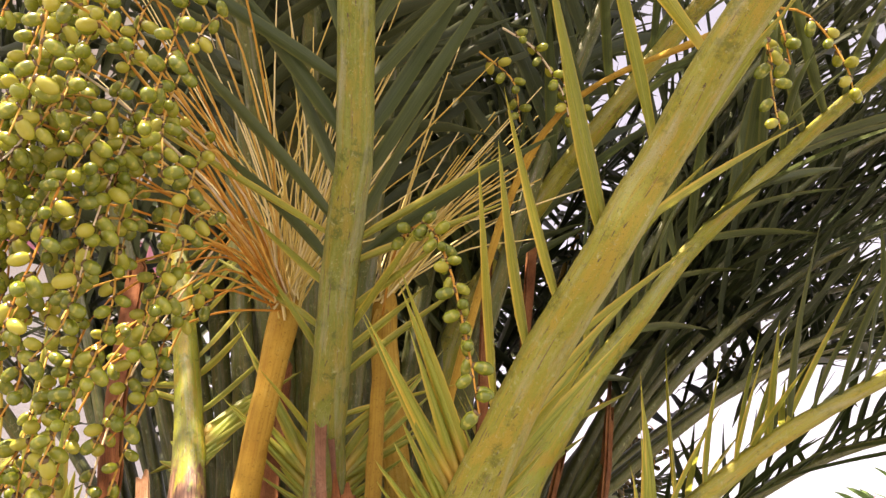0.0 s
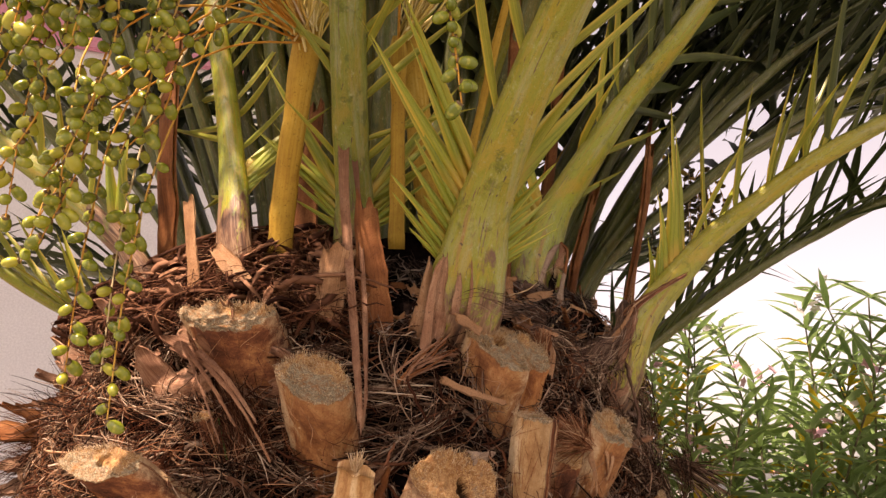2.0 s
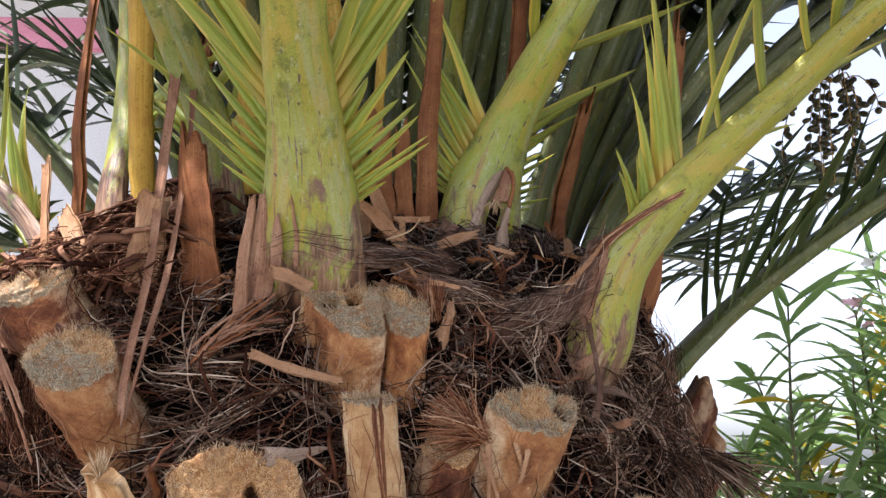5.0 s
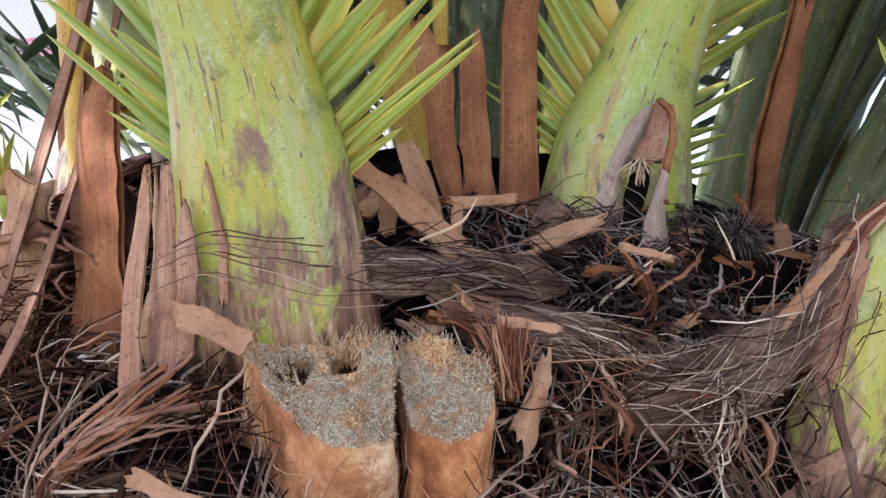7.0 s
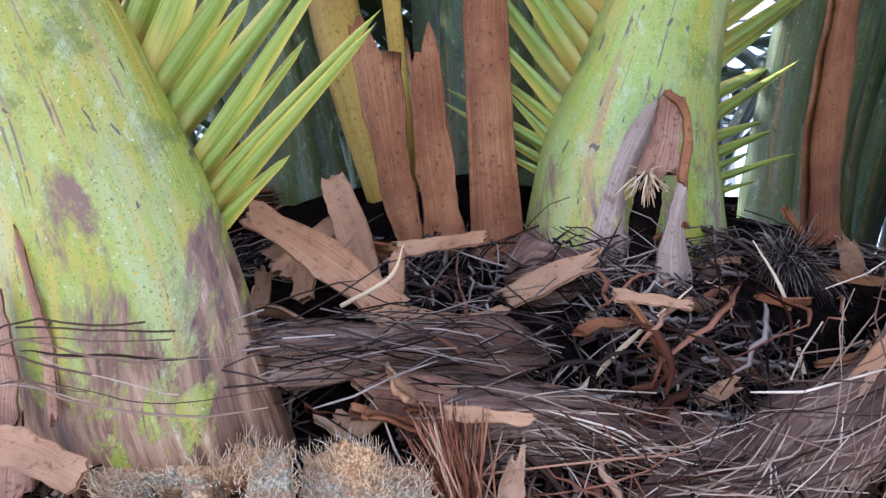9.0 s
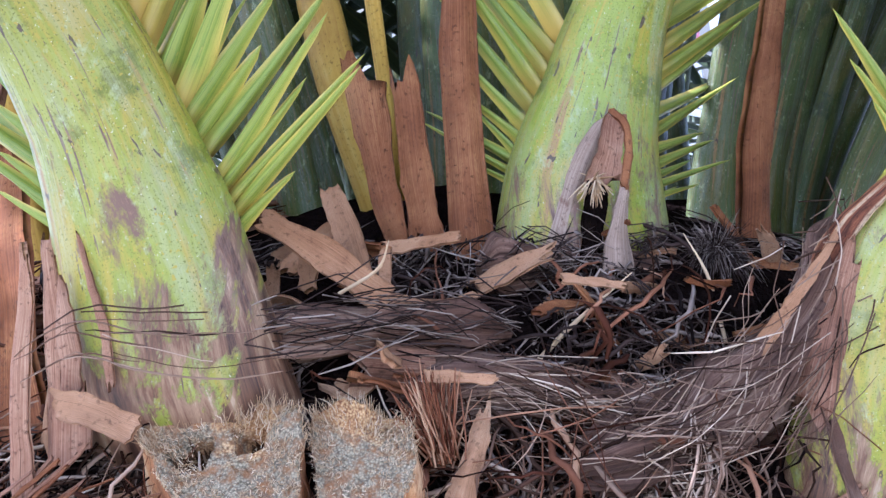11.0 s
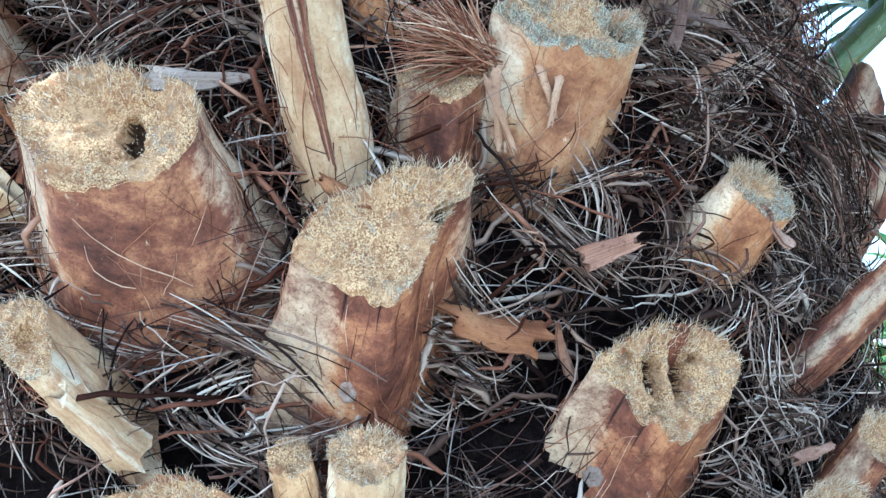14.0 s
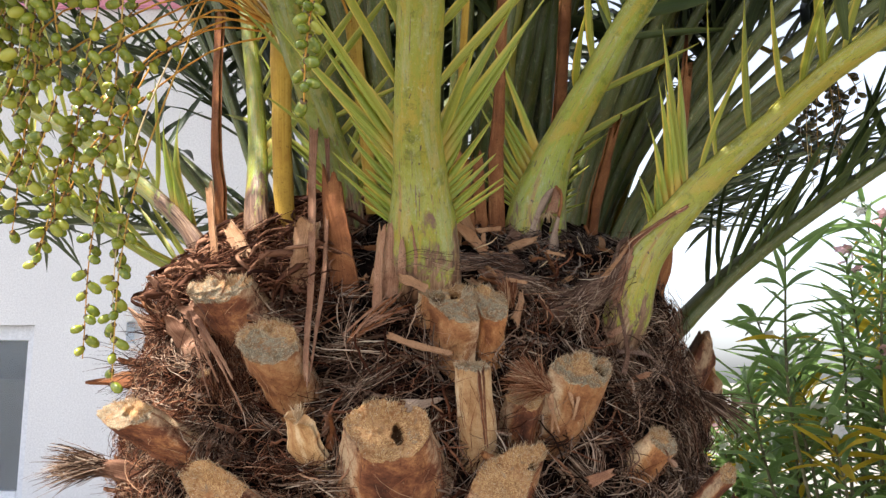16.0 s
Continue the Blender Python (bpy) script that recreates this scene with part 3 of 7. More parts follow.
M_FRAME = plain_material("white_painted_frame", (0.72, 0.74, 0.78), (0.8, 0.82, 0.85), 5, 0.5, 0.4, 0.05)
M_DARK = plain_material("dark_blue_plastic", (0.02, 0.025, 0.035), (0.035, 0.04, 0.055), 4, 0.4, 0.5, 0.05)
M_STEEL = plain_material("white_lamp_housing", (0.7, 0.7, 0.68), (0.8, 0.8, 0.78), 9, 0.45, 0.4, 0.05)
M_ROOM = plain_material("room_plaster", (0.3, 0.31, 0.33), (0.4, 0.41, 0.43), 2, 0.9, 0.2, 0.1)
glass, gnt, gb = nodes_of("window_glass", 0.03, 0.6)
gb.inputs["Base Color"].default_value = (0.6, 0.68, 0.75, 1)
gb.inputs["Transmission Weight"].default_value = 0.85

ground = grid_sheet("ground", -300, 300, -300, 300, 60, 60, 0.0, M_GROUND)
tagged(ground, "pale dry ground around the palm", "ground", kind="structure")

# The house wall stands square to this frame: x along it, y away from the palm.
WALL = pose(-2.013, 4.986, 0, 0, 0, 27.85)


def box(bm, x0, x1, y0, y1, z0, z1):
    r = bmesh.ops.create_cube(bm, size=1.0)
    bmesh.ops.transform(bm, matrix=Matrix.Translation(((x0 + x1) / 2, (y0 + y1) / 2, (z0 + z1) / 2)) @ Matrix.Diagonal((x1 - x0, y1 - y0, z1 - z0, 1)), verts=r["verts"])


def boxed(name, sizes, mat, parent=None, bevel=0.0, label=""):
    bm = bmesh.new()
    for b in sizes:
        box(bm, *b)
    if bevel:
        bmesh.ops.bevel(bm, geom=bm.edges[:], offset=bevel, segments=2, affect="EDGES")
    ob = part(name, bm, mat, parent, label)
    if parent is None:
        ob.matrix_world = WALL
    return ob


WX0, WX1, WZ0, WZ1 = -4.3, -2.87, 0.72, 1.88
wall = boxed("wall_house", [(-9, WX0, 0, 0.3, 0, 5.0), (WX1, 0.2, 0, 0.3, 0, 5.0), (WX0, WX1, 0, 0.3, 0, WZ0), (WX0, WX1, 0, 0.3, WZ1, 5.0)], M_WALL)
tagged(wall, "white rendered house wall with a window", "wall", kind="structure")
band = boxed("trim", [(-9.02, 0.22, -0.05, -0.003, 4.1, 4.34)], M_PINK, None, 0.01)
tagged(band, "pink painted band high on the white wall", "trim", kind="structure")
# out of view; the deep overhang is added to keep sun off the wall
roof = boxed("roof", [(-9.1, 0.3, -2.4, 6, 5.0, 5.15)], M_WALL)
tagged(roof, "unseen flat white roof, its deep overhang added to shade the wall", "roof", kind="structure")
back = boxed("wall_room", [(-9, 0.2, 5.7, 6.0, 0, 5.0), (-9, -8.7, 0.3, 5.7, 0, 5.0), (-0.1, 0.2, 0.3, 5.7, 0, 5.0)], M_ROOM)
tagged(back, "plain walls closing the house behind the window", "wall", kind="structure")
win = empty("window_1")
win.matrix_world = WALL
tagged(win, "white framed window with dark glass", "window", kind="structure")
boxed("window_frame", [(WX0, WX1, 0.06, 0.14, WZ1 - 0.1, WZ1), (WX0, WX0 + 0.07, 0.06, 0.14, WZ0, WZ1 - 0.1), (WX1 - 0.07, WX1, 0.06, 0.14, WZ0, WZ1 - 0.1), (WX0 + 0.07, WX1 - 0.07, 0.06, 0.14, WZ0, WZ0 + 0.07)], M_FRAME, win, 0.006)
boxed("glazing_bar", [(WX0 + 0.68, WX0 + 0.75, 0.065, 0.135, WZ0 + 0.07, WZ1 - 0.1)], M_FRAME, win, 0.006)
boxed("pane", [(WX0 + 0.07, WX0 + 0.68, 0.095, 0.105, WZ0 + 0.07, WZ1 - 0.1)], glass, win)
boxed("pane", [(WX0 + 0.75, WX1 - 0.07, 0.095, 0.105, WZ0 + 0.07, WZ1 - 0.1)], glass, win)
boxed("window_sill", [(WX0 - 0.05, WX1 + 0.07, -0.07, 0.06, WZ0 - 0.05, WZ0 - 0.002)], M_FRAME, win, 0.006, "painted stone sill")
# dark panel added behind the upper glass in place of a dark reflection
boxed("roller_blind", [(WX0 + 0.07, WX1 - 0.07, 0.16, 0.18, 1.52, WZ1 - 0.1)], M_DARK, win, 0.0, "added dark panel for the dark reflection in the upper glass")
lamp = empty("wall_lamp")
lamp.matrix_world = WALL
tagged(lamp, "small white cylinder lamp on the wall", "lamp")
for nm, r, z0, z1, mt in (("lamp_body", 0.035, 1.9, 2.03, M_STEEL), ("lamp_glass", 0.028, 1.76, 1.9, glass)):
    bm = bmesh.new()
    bmesh.ops.create_cone(bm, cap_ends=True, segments=20, radius1=r, radius2=r, depth=z1 - z0, matrix=Matrix.Translation((-2.19, -0.07, (z0 + z1) / 2)))
    bmesh.ops.bevel(bm, geom=bm.edges[:], offset=0.004, segments=1, affect="EDGES")
    part(nm, bm, mt, lamp)
boxed("bracket", [(-2.21, -2.17, -0.04, 0.0, 1.86, 1.96)], M_STEEL, lamp, 0.003)
socket = empty("wall_socket")
socket.matrix_world = WALL
tagged(socket, "white outdoor socket beside the window", "socket")
boxed("plate", [(-2.655, -2.565, -0.012, 0.0, 0.965, 1.055)], M_FRAME, socket, 0.004)
boxed("insert", [(-2.635, -2.585, -0.016, -0.011, 0.985, 1.035)], M_ROOM, socket, 0.002, "grey insert")
bin_ = empty("storage_box")
bin_.matrix_world = WALL
tagged(bin_, "dark blue plastic storage box against the house wall", "box")
boxed("body", [(-4.3, -2.55, -0.75, -0.1, 0.0, 0.5)], M_DARK, bin_, 0.04)
boxed("lid", [(-4.34, -2.51, -0.79, -0.06, 0.503, 0.62)], M_DARK, bin_, 0.05)


# ---------------------------------------------------------------- the palm: trunk and fibre
palm = empty("palm_tree", (AXIS.x, AXIS.y, 0))
tagged(palm, "short thick date palm with sawn leaf stumps and green fruit", "palm tree")
PZ = [0, 0.5, 1.0, 1.2, 1.45, 1.6, 1.68, 1.73, 1.78, 1.85, 1.9, 1.95]
PR = [0.4, 0.44, 0.49, 0.505, 0.498, 0.466, 0.45, 0.44, 0.4, 0.3, 0.18, 0.02]


def slimmer(a, z=1.4):
    """The trunk is leaner on its far right side and fuller in front."""
    d = np.degrees(np.mod(a + np.pi, 2 * np.pi) - np.pi)
    lean = 0.045 * np.clip((d - 2) / 16, 0, 1) * np.clip((100 - d) / 40, 0, 1)
    full = 0.045 * np.clip((d + 150) / 30, 0, 1) * np.clip((-42 - d) / 28, 0, 1) * np.clip((1.76 - np.asarray(z)) / 0.09, 0, 1)
    return lean - full


def body_radius(z):
    return np.interp(z, PZ, PR)


def build_trunk():
    na, nz = 200, 170
    zs = np.concatenate([np.linspace(0, 1.1, 30), np.linspace(1.115, 1.95, nz - 30)])
    vs = []
    for z in zs:
        r = float(body_radius(z))
        for i in range(na):
            a = 2 * math.pi * i / na
            q = Vector((math.cos(a) * r * 9, math.sin(a) * r * 9, z * 14))
            bump = 0.03 * noise.noise(q) + 0.014 * noise.noise(q * 3.1) + 0.006 * noise.noise(q * 9)
            rr = max(0.003, r + (bump - float(slimmer(a, z))) * min(1, r / 0.2))
            vs.append((AXIS.x + rr * math.cos(a), AXIS.y + rr * math.sin(a), z))
    fs = [(j * na + i, j * na + (i + 1) % na, (j + 1) * na + (i + 1) % na, (j + 1) * na + i) for j in range(nz - 1) for i in range(na)]
    return (link_mesh("trunk", vs, fs, M_CORE, palm, None, "fibre-matted trunk core, near-black for the shade between fibres"))


trunk = build_trunk()


def on_body(a, z, lift):
    r = body_radius(z) + lift - slimmer(a, z)
    return np.stack([AXIS.x + r * np.cos(a), AXIS.y + r * np.sin(a), z], -1)


# ---------------------------------------------------------------- sawn leaf stumps
FACES = []


def rounded(corners, m, soft=2):
    """A closed outline with its corners eased, as m points from its rightmost side on, counter-clockwise."""
    p = np.asarray(corners, float)
    for _ in range(soft):
        q = np.roll(p, -1, 0)
        p = np.stack([0.82 * p + 0.18 * q, 0.18 * p + 0.82 * q], 1).reshape(-1, 2)
    p = np.roll(p, -int(np.argmax(p[:, 0])), 0)
    p = np.vstack([p, p[:1]])
    run = np.concatenate([[0], np.cumsum(np.linalg.norm(np.diff(p, axis=0), axis=1))])
    d = np.linspace(0, run[-1], m, endpoint=False)
    return np.stack([np.interp(d, run, p[:, 0]), np.interp(d, run, p[:, 1])], -1)


def rough_outline(w, h, rng):
    """An uneven five-cornered leaf-base section, keel down; centimetres."""
    j = lambda: rng.uniform(-0.12, 0.12)
    return [((0.5 + j()) * w, (0.3 + j()) * h), ((0.2 + j()) * w, (0.5 + j()) * h), ((-0.25 + j()) * w, (0.5 + j()) * h), ((-0.5 + j()) * w, (0.2 + j()) * h), ((-0.35 + j()) * w, (-0.2 + j()) * h), ((0.05 + 2 * j()) * w, -0.55 * h), ((0.38 + j()) * w, (-0.15 + j()) * h)]


def stump(face, az, el, outline, foot, label, seed, bark=M_BARK, holes=(), flare=0.18, fuzz=1.0, m=80, k=22, cut=None, soft=2):
    """A sawn leaf base. face: middle of the cut, whose normal points to az, el (degrees); outline: its corners in centimetres,
    to the right and up as seen from outside; foot: where the base lies from the face, in centimetres to the right, up and outward;
    holes: place, radius and depth in centimetres."""
    rng = np.random.default_rng(300 + seed)
    c = np.array(face, float)
    a, e = radians(az), radians(el)
    n = np.array([math.cos(a) * math.cos(e), math.sin(a) * math.cos(e), math.sin(e)])
    side = np.array([-math.sin(a), math.cos(a), 0.0])
    up = np.cross(n, side)
    out = unit(np.array([c[0] - AXIS.x, c[1] - AXIS.y, 0]))
    down = (np.cross([0, 0, 1.0], out) * foot[0] + np.array([0, 0, 1.0]) * foot[1] + out * foot[2]) * 0.01
    length = np.linalg.norm(down)
    ax = -down / length
    o = rounded(outline, m, soft) * 0.01
    size = float(np.abs(o).max())
    FACES.append((*face, size))
    if m > 60:
        FACES.append((*(c + down * 0.35 - up * size * 0.7), size * 0.75))
    ang = np.arctan2(o[:, 1], o[:, 0])
    rings = []
    for i in range(k):
        q = i / (k - 1)
        grow = 1 + flare * (1 - q) ** 1.3
        back = np.where(o[:, 1] > 0, 1 + 0.5 * (1 - q), 1.0)
        p = c + down * (1 - q) * 1.35 + side * (o[:, 0] * grow)[:, None] + up * (o[:, 1] * (0.5 + 0.5 * grow) * back)[:, None]
        mid = c + down * (1 - q) * 1.35
        for j in range(m):
            x, y = math.cos(ang[j]), math.sin(ang[j])
            rib = noise.noise(Vector((x * 5 + seed, y * 5, q * 1.6)))
            split = abs(noise.noise(Vector((x * 3.4 + seed * 2, y * 3.4, q * 0.9 + 7))))
            groove = abs(noise.noise(Vector((x * 9 + seed, y * 9, q * 0.7 + 3))))
            dent = 0.0035 * noise.noise(Vector(p[j] * 30 + seed)) + 0.0012 * noise.noise(Vector(p[j] * 150)) + (0.002 * rib - 0.0035 * max(0, 1 - split / 0.05) - 0.001 * max(0, 1 - groove / 0.06)) * (1 - 0.6 * q ** 3)
            d = p[j] - mid
            p[j] += unit(d - ax * (d @ ax)) * dent * min(1.0, size / 0.04)
        rings.append(p)
    rim = rings[-1]
    for j in range(m):
        x, y = math.cos(ang[j]), math.sin(ang[j])
        rim[j] += ax * size * (0.1 * noise.noise(Vector((x * 1.7, y * 1.7 + seed, 5))) + 0.07 * noise.noise(Vector((x * 5, y * 5 + seed, 9))))
    rim += ax[None] * rng.uniform(-0.0012, 0.0012, m)[:, None]
    f = [(i * m + j, i * m + (j + 1) % m, (i + 1) * m + (j + 1) % m, (i + 1) * m + j) for i in range(k - 1) for j in range(m)]
    uv = [(j / m, i / (k - 1) * length * 1.35) for i in range(k) for j in range(m)]
    ob = link_mesh("leaf_stump", np.vstack(rings), f, bark, palm, uv, label)
    # the sawn face, slightly dished, with its rot holes sunk into it
    centre = rim.mean(0)
    fv, rot_shade, rows = [], [], 32
    steps = np.linspace(1, 0.02, rows)
    for q in steps:
        for j in range(m):
            p = centre + (rim[j] - centre) * (q * 1.01)
            hh = 0.0045 * noise.noise(Vector(p * 40 + seed)) + 0.0015 * noise.noise(Vector(p * 130 + seed)) + 0.0005 * noise.noise(Vector(p * 420)) - 0.1 * size * (1 - q * q)
            fx, fy = float((p - c) @ side) * 100, float((p - c) @ up) * 100
            deep = 0.0
            for hu, hv, hs, hd, *tall in holes:
                dd = math.hypot(fx - hu, (fy - hv) / (tall[0] if tall else 1.0)) / hs + 0.5 * noise.noise(Vector((fx * 1.1, fy * 1.1, seed)))
                if dd < 1:
                    deep = max(deep, hd * 0.01 * (1 - max(0, dd) ** 4))
            hh -= deep
            rot_shade.append(deep > 0.012)
            fv.append(p + n * (hh * (0 if q > 0.99 else 1)) + ax * (-0.001 if q > 0.99 else 0.0006))
    ff = [(i * m + j, i * m + (j + 1) % m, (i + 1) * m + (j + 1) % m, (i + 1) * m + j) for i in range(rows - 1) for j in range(m)]
    ff.append(tuple((rows - 1) * m + j for j in range(m)))
    cut_face = link_mesh("sawn_face", fv, ff, cut or (M_CUT_GREY if "grey" in label else M_CUT), ob, [(0.5 + float((p - c) @ side) / size / 2, 0.5 + float((p - c) @ up) / size / 2) for p in fv])
    # the deepest faces take the darker colour, so shade there is partly painted
    if any(rot_shade):
        cut_face.data.materials.append(M_ROT_SHADE)
        for poly in cut_face.data.polygons:
            poly.material_index = int(sum(rot_shade[v] for v in poly.vertices) * 2 > len(poly.vertices))
    # bristles round the rim and over the face
    nb = int(900 * fuzz)
    jj = rng.uniform(0, m, nb)
    j0 = jj.astype(int) % m
    fr = (jj % 1)[:, None]
    p0 = rim[j0] * (1 - fr) + rim[(j0 + 1) % m] * fr
    p0 = p0 + (centre - p0) * (rng.uniform(0, 1, (nb, 1)) ** 2.5 * 0.55)
    d = unit(ax * 0.6 + n * 0.5 + unit(p0 - centre) * 0.5 + rng.normal(0, 0.38, (nb, 3)))
    high = np.clip(((p0 - c) @ up) / size * 0.9 + 0.35, 0.0, 1.0)
    L = rng.uniform(0.0012, 0.0045, nb) * (0.6 + 1.7 * high) * min(1.0, size / 0.035)
    s4 = np.linspace(0, 1, 3)
    q = p0[:, None] + d[:, None] * (L[:, None] * s4[None])[..., None] + rng.normal(0, 0.0006, (nb, 3, 3))
    n2 = int(350 * fuzz)
    jx = rng.integers(0, m, n2)
    p1 = centre + (rim[jx] - centre) * np.sqrt(rng.uniform(0.1, 0.95, (n2, 1)))
    L2 = rng.uniform(0.0006, 0.0018, n2)
    d2 = unit(n * 0.6 + up * 0.3 + rng.normal(0, 0.7, (n2, 3)))
    q2 = p1[:, None] + d2[:, None] * (L2[:, None] * s4[None])[..., None]
    rad = rng.uniform(0.00014, 0.0003, nb + n2)[:, None] * np.array([[1, 0.8, 0.3]])
    bv, bf = tubes(np.concatenate([q, q2]), rad)
    fast_quads("fringe", bv, bf, M_STRAW, ob, "straw-coloured bristles on the sawn edge")
    if m > 60:
        # loose fibres that cling to the bark
        nc, kk = int(110 * min(1.0, size / 0.05)), 6
        grid = np.array(rings)
        q0 = rng.random(nc) ** 1.4 * 0.9
        span = rng.uniform(0.1, 0.45, nc)
        j1 = rng.uniform(0, m, nc)
        drift = rng.normal(0, 0.09 * m, nc)
        s6 = np.linspace(0, 1, kk)
        qq = np.clip(q0[:, None] + span[:, None] * (s6[None] - 0.5), 0, 0.97) * (k - 1)
        jw = (j1[:, None] + drift[:, None] * (s6[None] - 0.5) + rng.normal(0, 0.5, (nc, kk)).cumsum(1)) % m
        i0, ja = np.minimum(qq.astype(int), k - 2), jw.astype(int) % m
        fq, fj = (qq - i0)[..., None], (jw % 1)[..., None]
        row = lambda i: grid[i, ja] * (1 - fj) + grid[i, (ja + 1) % m] * fj
        q = row(i0) * (1 - fq) + row(i0 + 1) * fq
        away = unit(q - (c + down * 0.6))
        q = q + away * (0.0008 + np.abs(rng.normal(0, 0.0035, (nc, 1))) * np.sin(np.pi * s6)[None] ** 0.7)[..., None]
        cv, cf = tubes(q, rng.uniform(0.0002, 0.0006, nc)[:, None] * np.interp(s6, [0, 0.2, 1], [0.6, 1, 0.4])[None])
        fast_quads("clinging_fibre", cv, cf, M_BRUSH, ob, "reddish fibres clinging to the bark")
    return ob


stump((0.049, 0.944, 1.492), -50, 14, [(-5.2, -0.2), (-3.9, -2.2), (-3.2, -3.4), (-1.3, -4.1), (1.2, -3.7), (3.2, -3.2), (4.0, -2.2), (5.4, -0.8), (5.5, 1.2), (4.6, 2.8), (1.8, 3.3), (-1.4, 3.9), (-3.5, 2.9), (-5.9, 1.6)], (0.5, -9, -6),
      "broad sawn leaf stump, orange cut with a deep hole", 0, M_BARK, ((1.4, -0.6, 0.95, 2.4, 1.6), (1.2, -0.2, 2.6, 0.55), (-1.2, 1.6, 1.4, 0.4)), 0.75, cut=M_CUT_ORANGE)
stump((0.169, 1.051, 1.432), -46, 10, [(-3.9, -2.5), (-2.0, -3.7), (0.5, -4.8), (2.0, -2.9), (2.9, -0.7), (3.9, 1.2), (5.2, 2.4), (5.6, 4.2), (1.5, 3.6), (-1.4, 3.0), (-3.7, 1.2), (-5.6, -1.3)], (-2, -10, -5.5),
      "tall sawn leaf stump with a straw-coloured slanting cut", 1, M_BARK, ((3.4, 1.0, 0.7, 2.2),), 0.5)
stump((-0.18, 0.873, 1.41), -82, -4, [(-4.3, 0.0), (-2.5, -2.3), (-0.6, -4.4), (1.5, -3.9), (3.9, -2.1), (4.5, -0.2), (5.6, 0.8), (3.2, 2.2), (-0.2, 3.7), (-3.0, 3.2), (-5.6, 2.0)], (2, -8, -9),
      "sawn leaf stump with a pale broad cut", 2, M_BARK, ((0.8, -2.1, 0.6, 1.2),), 0.6)
stump((-0.129, 0.899, 1.313), -72, 5, [(-3.1, -1.9), (-1.4, -4.1), (0.5, -4.8), (3.0, -4.4), (4.0, -1.3), (4.2, 0.6), (5.5, 2.0), (4.4, 3.3), (1.9, 3.5), (-1.3, 3.9), (-4.1, 2.7), (-6.4, 0.8)], (3, -8, -10),
      "broad sawn leaf stump, sunlit pale cut", 3, M_BARK, ((-3.2, 1.2, 0.7, 0.6),), 0.6)
stump((0.079, 0.979, 1.262), -59, 10, [(-3.6, -0.9), (-1.4, -2.4), (0.8, -3.4), (2.3, -2.6), (4.4, -0.8), (5.2, 0.9), (2.2, 2.1), (-0.7, 2.9), (-3.1, 2.0), (-6.0, 0.6)], (0, -9, -6),
      "broad sawn leaf stump with flat straw cut", 4, M_BARK, (), 0.6)
stump((0.279, 1.202, 1.345), -28, 6, [(-4.4, -0.5), (-2.7, -2.8), (-0.1, -4.5), (2.1, -2.9), (4.4, -1.5), (5.6, 0.5), (4.0, 2.5), (0.1, 3.6), (-3.3, 2.5), (-6.6, 0.7)], (-1.5, -10, -6.5),
      "sawn leaf stump with three holes in its pale cut", 5, M_BARK, ((-1.3, -0.3, 0.85, 2.2, 2.6), (0.9, 0.5, 0.9, 2.4, 3.0), (-3.4, 1.0, 0.7, 0.9), (2.2, 0.9, 0.45, 1.5)), 0.5)
stump((0.304, 1.296, 1.467), -12, 25, [(-3.7, 0.2), (-2.3, -1.3), (0.9, -2.4), (3.4, -1.4), (3.4, 0.8), (0.2, 2.0), (-3.1, 1.9)], (-2, -7, -6),
      "small orange-brown sawn leaf stump with greyed cut", 6, M_TAN, (), 0.2)
stump((0.229, 1.168, 1.57), -30, 32, [(-5.0, -0.9), (-3.6, -1.6), (-2.3, -2.6), (-0.5, -3.0), (1.6, -2.7), (3.4, -1.7), (4.9, -0.5), (5.7, 1.1), (4.5, 1.7), (2.3, 2.5), (0.2, 2.8), (-2.1, 2.3), (-4.4, 1.3), (-6.2, 0.1)], (-1, -9, -4.5),
      "leaf stump with a grey-blue oval cut and peeling bark", 7, M_TAN, ((3.6, 0.2, 1.0, 1.8), (-1.6, -0.4, 0.3, 0.8)), -0.12)
stump((-0.109, 0.889, 1.603), -60, 40, [(-3.4, -1.5), (-1.8, -3.4), (0.4, -4.0), (2.7, -3.3), (4.2, -2.0), (4.3, 0.0), (2.9, 2.6), (0.9, 3.9), (-1.5, 4.0), (-2.8, 2.6), (-4.6, 1.6)], (1, -8, -7),
      "tan sawn leaf stump with a greyed oval cut", 8, M_TAN, ((0.1, 2.6, 0.6, 0.8),), 0.0)
stump((-0.243, 0.923, 1.681), -90, 45, [(-3.5, -1.8), (0.5, -3.4), (4.5, -2.2), (7.0, 0.5), (6.0, 2.4), (2.0, 3.2), (-3.0, 3.0), (-6.5, 1.5)], (2, -7, -5),
      "brown sawn leaf stump with a round hole in its greyed cut", 9, M_BARK, ((-2.6, -0.6, 0.9, 2.4),), 0.0)
stump((0.086, 1.044, 1.664), -48, 32, [(-3.4, 0.2), (-1.9, -2.0), (-0.2, -3.6), (1.6, -4.1), (3.3, -3.6), (3.2, -1.7), (3.0, 1.5), (2.2, 2.5), (0.1, 3.2), (-1.9, 3.4), (-3.9, 2.9), (-4.8, 1.5)], (-0.5, -8, -4),
      "wide sawn leaf stump with greyed cut, beetle holes and frayed top", 10, M_TAN, ((-2.0, 0.6, 1.0, 2.2), (0.6, 1.3, 0.8, 1.8)), 0.12, 1.5)
